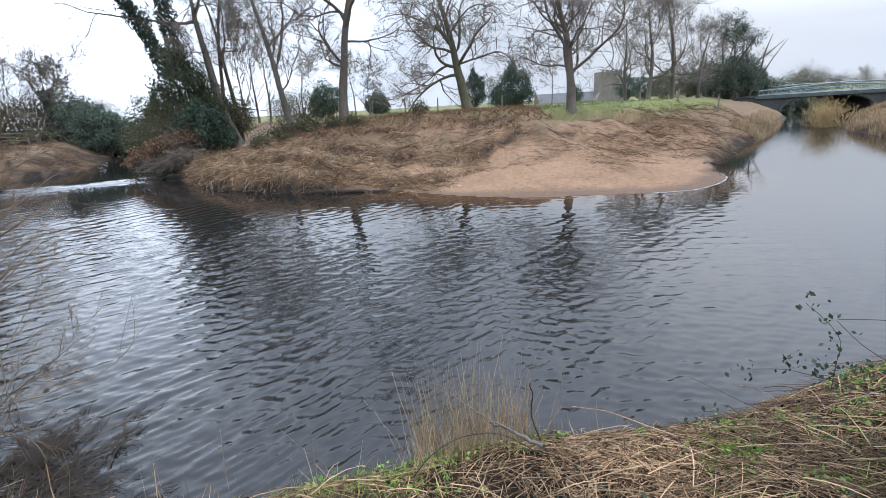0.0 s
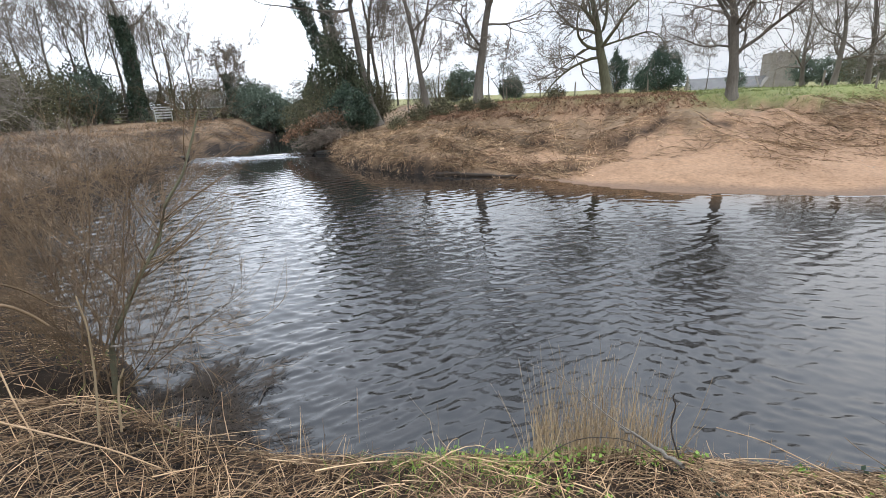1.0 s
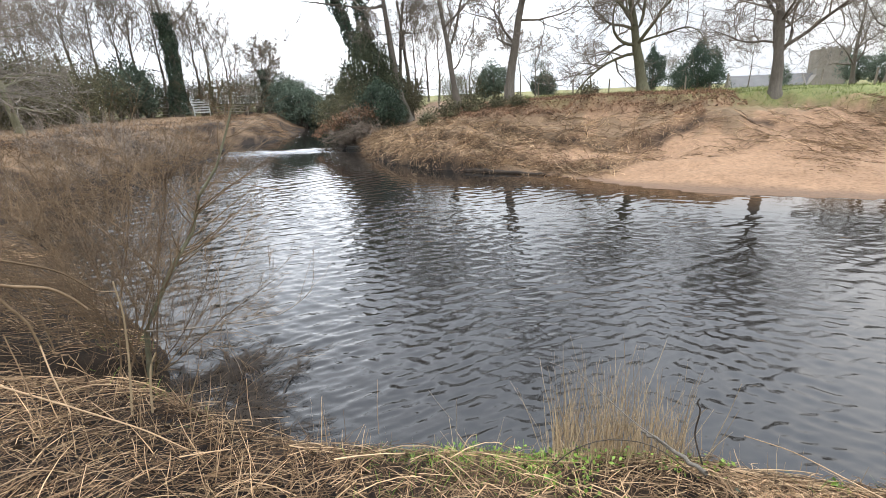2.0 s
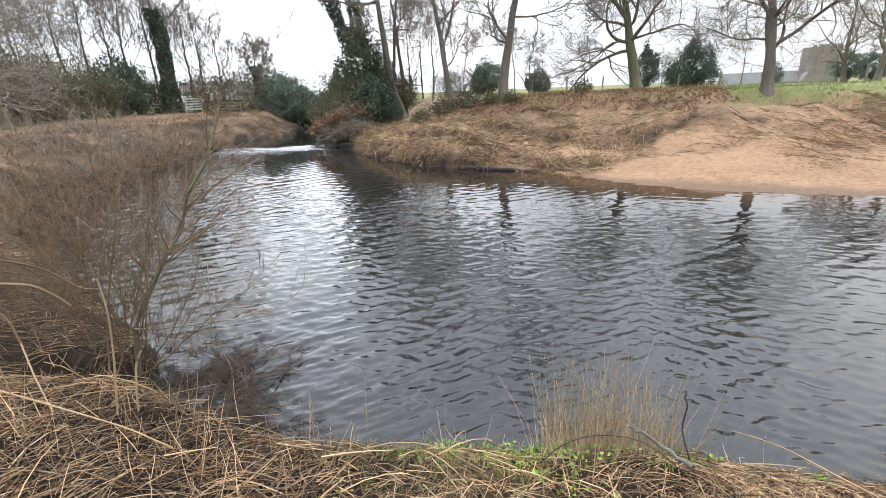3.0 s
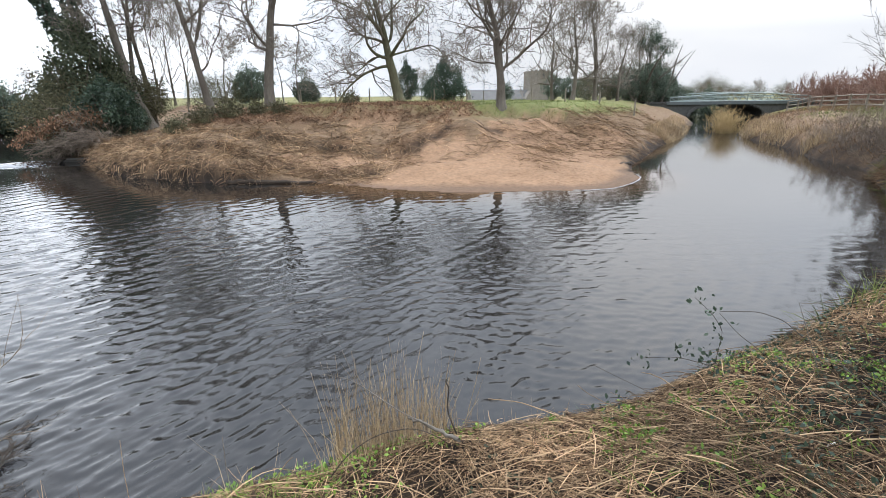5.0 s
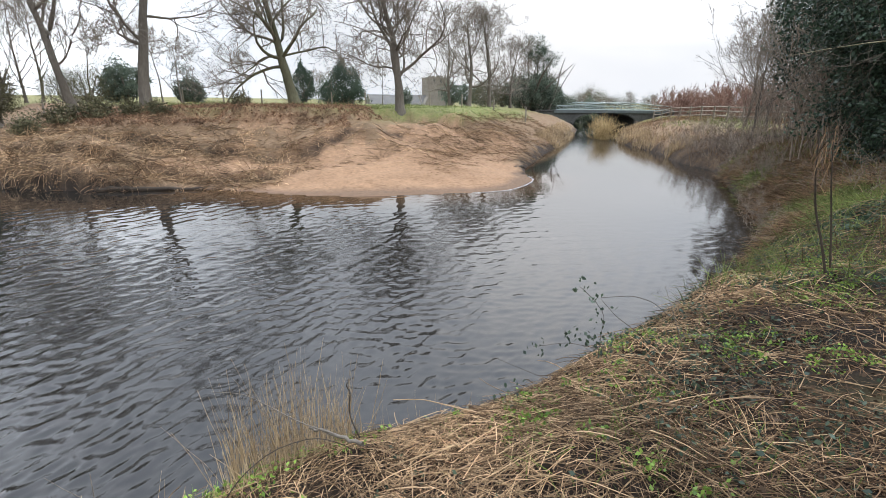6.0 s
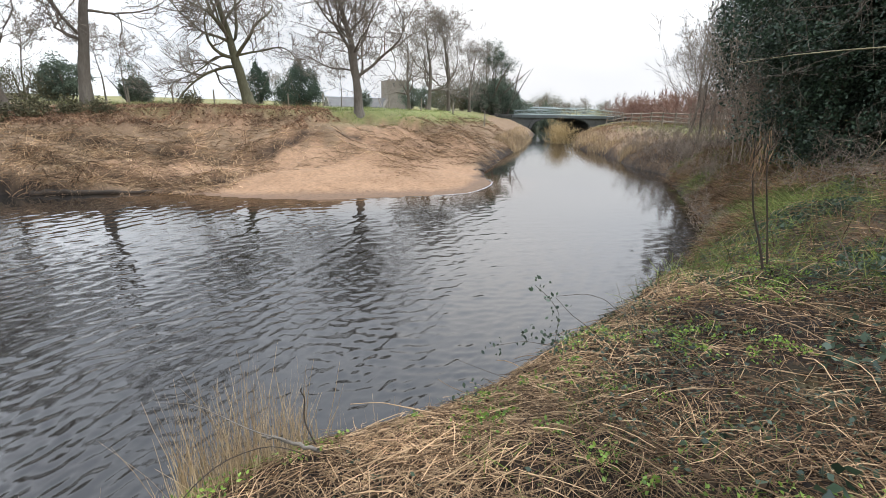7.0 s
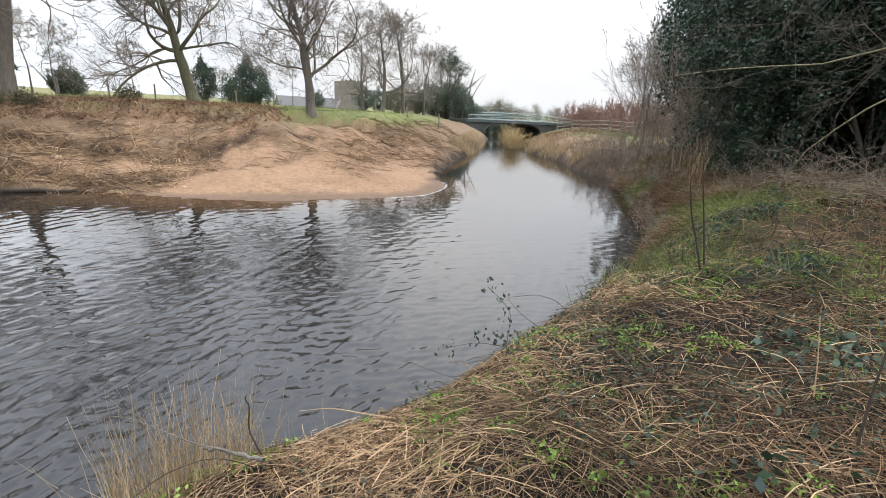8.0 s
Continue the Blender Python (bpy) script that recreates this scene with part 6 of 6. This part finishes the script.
grass_field("dry_grass", "dead straw-coloured grass on the slope above the river", 243, np.repeat(x[~g], 4) + rng.normal(0, 0.3, 4 * (~g).sum()), np.repeat(y[~g], 4) + rng.normal(0, 0.3, 4 * (~g).sum()), 0.5, 0.018, 0.25, STRAW_GREY, 0.7, 3)

# ---- reeds and single stems at the near water's edge ----
rng = np.random.default_rng(300)
n = 520
a = rng.uniform(-0.25, 0.55, n)
y = 2.40 + 0.16 * rng.normal(0, 1, n)
hump = np.exp(-((a - 0.12) / 0.36) ** 2)
grass_field("reed_clump", "clump of thin straw-coloured reeds at the water's edge", 301, a, y, 0.30 + 0.0 * a, 0.006, 0.04, REED, 0.10, 4, "reeds", z=np.full(n, 0.85))
k = rng.uniform(0, 1, n) < hump
grass_field("reed_clump", "taller thin reeds in the middle of the clump", 302, a[k], y[k], 0.58, 0.006, 0.04, REED, 0.12, 4, "reeds", z=np.full(k.sum(), 0.85))

# ---- single stems, sticks and brambles on the near bank ----
stem("dead_plant", "pale dead stem standing upright in the straw", [(-2.66, 1.66, 1.23), (-2.67, 1.74, 1.57), (-2.67, 1.78, 1.85), (-2.7, 1.79, 2.04)], 0.0075, 0.0045, REED)
stem("dead_plant", "short pale broken stem standing in the straw", [(-2.57, 1.72, 1.22), (-2.57, 1.75, 1.39), (-2.58, 1.79, 1.5), (-2.55, 1.82, 1.58)], 0.0075, 0.0055, REED)
stem("dead_branch", "bare crooked branch reaching out over the straw", [(-3.27, 1.49, 2.26), (-3.22, 1.6, 2.19), (-3.24, 1.76, 2.1), (-3.27, 1.91, 1.99), (-3.3, 2.06, 1.8), (-3.24, 2.15, 1.77)], 0.0080, 0.0035, TWIG_PALE)
stem("dead_branch", "thick broken branch with a pale snapped end", [(-2.93, 1.26, 2.25), (-2.97, 1.43, 2.13), (-2.89, 1.58, 2.07), (-2.85, 1.65, 1.98), (-2.82, 1.69, 1.9)], 0.0100, 0.0075, TWIG_PALE)
stem("dead_branch", "snapped pale branch hanging above the straw", [(-2.73, 1.22, 2.31), (-2.71, 1.28, 2.13), (-2.68, 1.33, 2.01), (-2.67, 1.34, 1.87)], 0.0080, 0.0060, TWIG_PALE)
stem("dead_plant", "long thin pale stem leaning on the bank", [(-2.67, 1.34, 1.88), (-2.54, 1.28, 1.75), (-2.44, 1.25, 1.59)], 0.0040, 0.0030, STRAW)
stem("dead_plant", "long pale stem lying along the bank", [(-2.59, 1.05, 1.88), (-2.41, 1.2, 1.69), (-2.1, 1.33, 1.51), (-1.93, 1.4, 1.37)], 0.0045, 0.0030, STRAW)
stem("dead_plant", "thin grey stem leaning over the bank", [(-2.63, 1.2, 2.02), (-2.54, 1.17, 1.88), (-2.35, 1.09, 1.67)], 0.0030, 0.0025, STRAW_GREY)
stem("dead_branch", "long curving dead branch by the reeds", [(0.44, 1.88, 1.38), (0.31, 2.02, 1.38), (0.16, 2.14, 1.39), (0.0, 2.3, 1.43), (-0.12, 2.41, 1.46), (-0.29, 2.5, 1.45)], 0.0045, 0.0014, BARK)
stem("dead_branch", "short thick broken stick lying by the reeds", [(0.20, 2.17, 1.33), (0.28, 2.06, 1.37), (0.35, 1.97, 1.38), (0.43, 1.87, 1.40)], 0.007, 0.011, BARK, "branch", 7, 0.004)
stem("dead_plant", "gnarled upright twig beside the reeds", [(0.43, 1.94, 1.38), (0.39, 1.97, 1.49), (0.39, 1.98, 1.55), (0.4, 1.97, 1.64), (0.38, 1.98, 1.67), (0.39, 1.98, 1.69)], 0.0040, 0.0030, STICK_DARK)
stem("bramble", "dark arching bramble stem in the straw", [(-0.22, 1.95, 1.19), (-0.14, 2.01, 1.26), (0.01, 2.05, 1.34), (0.21, 2.03, 1.38), (0.32, 1.96, 1.37), (0.4, 1.89, 1.35)], 0.0030, 0.0020, STICK_DARK)
stem("dry_plant", "long bent pale stem arching over the water", [(1.05, 1.83, 1.45), (0.97, 1.93, 1.43), (0.91, 2.02, 1.41), (0.85, 2.21, 1.33), (0.71, 2.37, 1.25)], 0.0035, 0.0020, STRAW)
stem("bramble", "thin bramble stem reaching over the water", [(2.08, 2.19, 1.38), (2.15, 2.27, 1.48), (2.19, 2.3, 1.62), (2.17, 2.39, 1.7), (2.08, 2.46, 1.79)], 0.0025, 0.0015, STICK_DARK)
stem("bramble", "thin bramble stem with dry leaves", [(2.22, 1.91, 1.6), (2.22, 2.05, 1.63), (2.21, 2.21, 1.65), (2.19, 2.36, 1.72)], 0.0025, 0.0015, STICK_DARK)
stem("bramble", "thin bramble stem arching to the bank", [(2.34, 1.92, 1.77), (2.35, 2.06, 1.8), (2.3, 2.19, 1.8), (2.19, 2.36, 1.73)], 0.0025, 0.0015, STICK_DARK)
stem("bramble", "thin bramble stem low over the water", [(2.06, 1.94, 1.53), (2.0, 2.13, 1.5), (1.92, 2.33, 1.45), (1.8, 2.55, 1.32)], 0.0020, 0.0015, STICK_DARK)
stem("bramble", "thin twig at the bank's edge", [(1.59, 1.96, 1.28), (1.48, 2.16, 1.22), (1.38, 2.4, 1.19), (1.34, 2.47, 1.21)], 0.0025, 0.0015, TWIG_PALE)
stem("bramble", "thin twig low over the water", [(1.71, 1.99, 1.36), (1.65, 2.28, 1.29), (1.51, 2.61, 1.26)], 0.0015, 0.0010, STICK_DARK)
stem("pale_stick", "straight bleached stick lying on the straw", [(2.04, 1.68, 1.14), (2.17, 1.64, 1.24), (2.33, 1.61, 1.34)], 0.0050, 0.0040, WOOD_WHITE)
stem("dead_plant", "thin brown stem leaning across the bank", [(2.66, 1.44, 1.37), (2.58, 1.65, 1.54), (2.47, 1.87, 1.69)], 0.0030, 0.0015, BARK)
stem("dead_plant", "thin brown twig leaning over the edge", [(2.69, 2.08, 1.43), (2.71, 2.21, 1.6), (2.73, 2.34, 1.76)], 0.0030, 0.0015, BARK)
stem("dead_plant", "dark bare stick standing in the straw", [(2.12, 0.37, 1.96), (2.17, 0.39, 2.13), (2.21, 0.4, 2.31)], 0.0050, 0.0035, STICK_DARK)
stem("dead_plant", "long pale stalk lying across the straw", [(3.24, 1.63, 1.74), (3.25, 1.38, 1.76), (3.23, 1.18, 1.74)], 0.0035, 0.0025, STRAW)
stem("dead_plant", "bleached stalk standing in the straw", [(2.56, 0.65, 1.85), (2.61, 0.69, 2.0), (2.64, 0.74, 2.19)], 0.0030, 0.0025, STRAW)
stem("sapling", "slim dark sapling hung with dry straw", [(4.73, 2.45, 1.58), (4.69, 2.52, 1.85), (4.64, 2.61, 2.13), (4.6, 2.66, 2.45), (4.58, 2.7, 2.8)], 0.0130, 0.0060, STICK_DARK)
stem("sapling", "slim dark sapling beside another", [(4.74, 2.43, 1.64), (4.7, 2.49, 2.03), (4.66, 2.56, 2.41), (4.63, 2.62, 2.81)], 0.0100, 0.0050, STICK_DARK)
stem("dead_plant", "thin brown stem on the green bank", [(4.8, 1.82, 1.79), (4.78, 1.89, 1.94), (4.74, 1.96, 2.05)], 0.0060, 0.0030, BARK)
stem("dry_plant", "dry stem with a seed head by the water", [(-0.69, 1.92, 1.07), (-0.73, 2.01, 1.26), (-0.74, 2.06, 1.42)], 0.0025, 0.0015, BARK)
stem("dry_plant", "thin dry stem by the water", [(-0.75, 2.01, 1.32), (-0.83, 2.03, 1.39), (-0.9, 2.06, 1.45)], 0.0015, 0.0010, BARK)
stem("dry_plant", "thin upright dry stem at the water's edge", [(-1.21, 2.02, 1.12), (-1.23, 2.07, 1.27), (-1.24, 2.12, 1.42)], 0.0015, 0.0010, STRAW)
stem("dry_plant", "thin upright pale stem at the water's edge", [(-1.8, 1.7, 1.3), (-1.87, 1.77, 1.41), (-1.86, 1.78, 1.54)], 0.0025, 0.0015, STRAW)

rng = np.random.default_rng(400)
# dry and green leaves on the bramble stems
for k, (bx, by, bz) in enumerate([(1.8, 2.5, 1.34), (2.1, 2.45, 1.78), (2.0, 2.13, 1.5), (1.45, 2.2, 1.22), (1.93, 2.32, 1.49), (2.19, 2.3, 1.53), (2.19, 2.36, 1.7), (2.14, 2.27, 1.45), (2.03, 2.3, 1.49)]):
    p = np.array([[bx, by, bz]]) + rng.normal(0, 0.05, (13, 3))
    tagged(put_mesh("bramble_foliage", *leaves(rng, p, 0.032, 1.5), IVY), "small dark leaves hanging on a bramble stem", "leaf", group="bramble leaves")
p = np.array([[2.0, 0.77, 1.55], [2.03, 0.72, 1.54], [2.12, 0.63, 1.62], [2.2, 0.56, 1.68], [2.15, 0.6, 1.62], [2.16, 0.68, 1.64], [2.4, 0.4, 1.7]])
tagged(put_mesh("bramble_foliage", *leaves(rng, np.repeat(p, 3, axis=0) + rng.normal(0, 0.04, (21, 3)), 0.06), HOLLY), "large dark bramble leaves in the straw", "leaf", group="bramble leaves")
# dry straw caught in the sapling tops
n = 46
b = np.array([4.62, 2.62, 2.66]) + rng.normal(0, 1, (n, 3)) * np.array([0.05, 0.05, 0.10])
v, f = blades(rng, b, np.stack([rng.normal(0, 0.3, n), rng.normal(0, 0.3, n), -np.ones(n)], axis=1), rng.uniform(0.06, 0.30, n), 0.007, np.full(n, 0.1), 4)
tagged(put_mesh("hanging_straw", v, f, STRAW_GREY), "bunch of dry straw left hanging by a flood", "dry grass", kind="stuff")
# flood wood at the edge of the sand
stem("drift_log", "waterlogged black log lying at the edge of the sand", [(-5.2, 18.3, 0.02), (-4.2, 18.0, 0.06), (-3.0, 17.8, 0.05), (-1.9, 17.6, 0.04)], 0.11, 0.05, STICK_DARK, "log", 8, 0.03)
stem("drift_log", "dark wet log at the corner of the sandbar", [(10.5, 18.7, 0.08), (10.9, 19.0, 0.12), (11.4, 19.3, 0.06)], 0.13, 0.08, STICK_DARK, "log", 8, 0.03)
stem("drift_branch", "grey driftwood branch along the far bank", [(-8.4, 20.0, 0.15), (-7.4, 19.5, 0.16), (-6.4, 19.1, 0.12)], 0.03, 0.02, BARK, "driftwood", 6, 0.03)
stem("drift_log", "dark wet stump lying on the muddy bank", [(-13.6, 7.5, 0.2), (-13.2, 7.0, 0.3), (-12.9, 6.7, 0.2)], 0.22, 0.16, STICK_DARK, "log", 8, 0.02)

# the pale foam line along the tip of the sandbar
edge = SANDBAR[30:]
n = len(edge)
w = 0.012 + 0.008 * np.sin(np.arange(n) * 1.7)
v = np.concatenate([np.column_stack([edge * 1.0, np.full(n, 0.010)]), np.column_stack([edge + np.stack([w, -w], axis=1), np.full(n, 0.016)]), np.column_stack([edge + 2 * np.stack([w, -w], axis=1), np.full(n, 0.006)])])
i = np.arange(n - 1)
f = np.concatenate([np.stack([i, i + n, i + n + 1, i + 1], axis=1), np.stack([i + n, i + 2 * n, i + 2 * n + 1, i + n + 1], axis=1)])
tagged(put_mesh("foam_line", v, f, FOAM), "thin line of pale foam along the sand's edge", "foam", kind="stuff")

# the one thick stem of the willow that leans out over the water
lead = np.array([(-4.6, 3.17, 0.56), (-4.49, 3.32, 0.9), (-4.34, 3.59, 1.39), (-4.23, 3.79, 1.67), (-4.14, 3.89, 2.05), (-3.98, 4.04, 2.34), (-3.86, 4.15, 2.71), (-3.77, 4.23, 3.02)])
t = np.linspace(0, 1, len(lead))
u = np.linspace(0, 1, 15)
q = np.stack([np.interp(u, t, lead[:, k]) for k in range(3)], axis=1)
q[0, 2] = 0.1
w = np.linspace(0.030, 0.008, 15)
willow = tagged(new("leaning_willow"), "slim leafless willow stem leaning out over the water", "shrub")
put_mesh("stem", *tubes(q[None], w[None], 7), BARK_MOSS, willow, smooth=True)
rng = np.random.default_rng(77)
p2, w2, r2, t2 = sprout(rng, q[None], w[None], 34, 0.2, 1.0, 40, 14)
b_pts = paths(rng, p2, w2, 1.3 * (1.05 - 0.6 * t2) * rng.uniform(0.5, 1.2, 34), 5, 0.13, 0.05)
b_rad = np.maximum((r2 * 0.4)[:, None] * (1 - 0.75 * np.linspace(0, 1, 6))[None, :], 0.0022)
for k in range(34):
    put_mesh("branch", *tubes(b_pts[k:k + 1], b_rad[k:k + 1], 4), TWIG_PALE, willow)
p3, w3, r3, t3 = sprout(rng, b_pts, b_rad, 9, 0.15, 1.0, 36, 14)
put_mesh("crown", *tubes(paths(rng, p3, w3, rng.uniform(0.15, 0.55, len(p3)), 3, 0.14, 0.03), np.full((len(p3), 4), 0.0018), 3), TWIG_PALE, willow)

low = np.array([(-4.39, 3.12, 0.81), (-4.14, 3.43, 0.7), (-3.88, 3.87, 0.59), (-3.62, 4.24, 0.55), (-3.48, 4.47, 0.64), (-3.4, 4.65, 0.78)])
spur = np.array([(-4.02, 3.62, 1.55), (-3.9, 3.7, 1.3), (-3.86, 3.6, 0.83), (-3.82, 3.57, 0.55), (-3.73, 3.59, 0.1)])
for line, r0, r1 in ((low, 0.011, 0.003), (spur, 0.006, 0.004)):
    t, u = np.linspace(0, 1, len(line)), np.linspace(0, 1, 13)
    q = np.stack([np.interp(u, t, line[:, k]) for k in range(3)], axis=1)
    q[1:-1] += rng.normal(0, 0.012, (11, 3))
    w = np.linspace(r0, r1, 13)
    put_mesh("branch", *tubes(q[None], w[None], 5), TWIG, willow, smooth=True)
    p2, w2, r2, t2 = sprout(rng, q[None], w[None], 12, 0.3, 1.0, 45, 14)
    t_pts = paths(rng, p2, w2, rng.uniform(0.2, 0.7, 12), 4, 0.15, 0.06)
    for k in range(12):
        put_mesh("twig", *tubes(t_pts[k:k + 1], np.linspace(0.003, 0.0015, 5)[None], 3), TWIG_PALE, willow)

# collapsed bramble and bracken stems on the brown slope
briar = shrub(75, 26, 1.5, 1.8, 0.009, "briar_tangle", "arching dead briar stems on the brown slope", bark=TWIG_THORN, twig_r=0.005, density=0.5, upright=-0.13, base=0.6, category="dead stems", group="briars")
stand(briar, 12.6, 4.9)
for k, (x, y, s) in enumerate([(12.2, 3.2, 1.1), (13.4, 5.9, 1.0), (12.8, 1.6, 1.2), (14.0, 3.9, 1.1), (11.4, 4.2, 0.8), (11.8, 5.6, 0.8), (13.0, 2.4, 1.0), (11.2, 2.4, 0.9), (12.4, 6.6, 0.8), (10.6, 1.2, 0.9)]):
    again(briar, x, y, 77 * k, s)
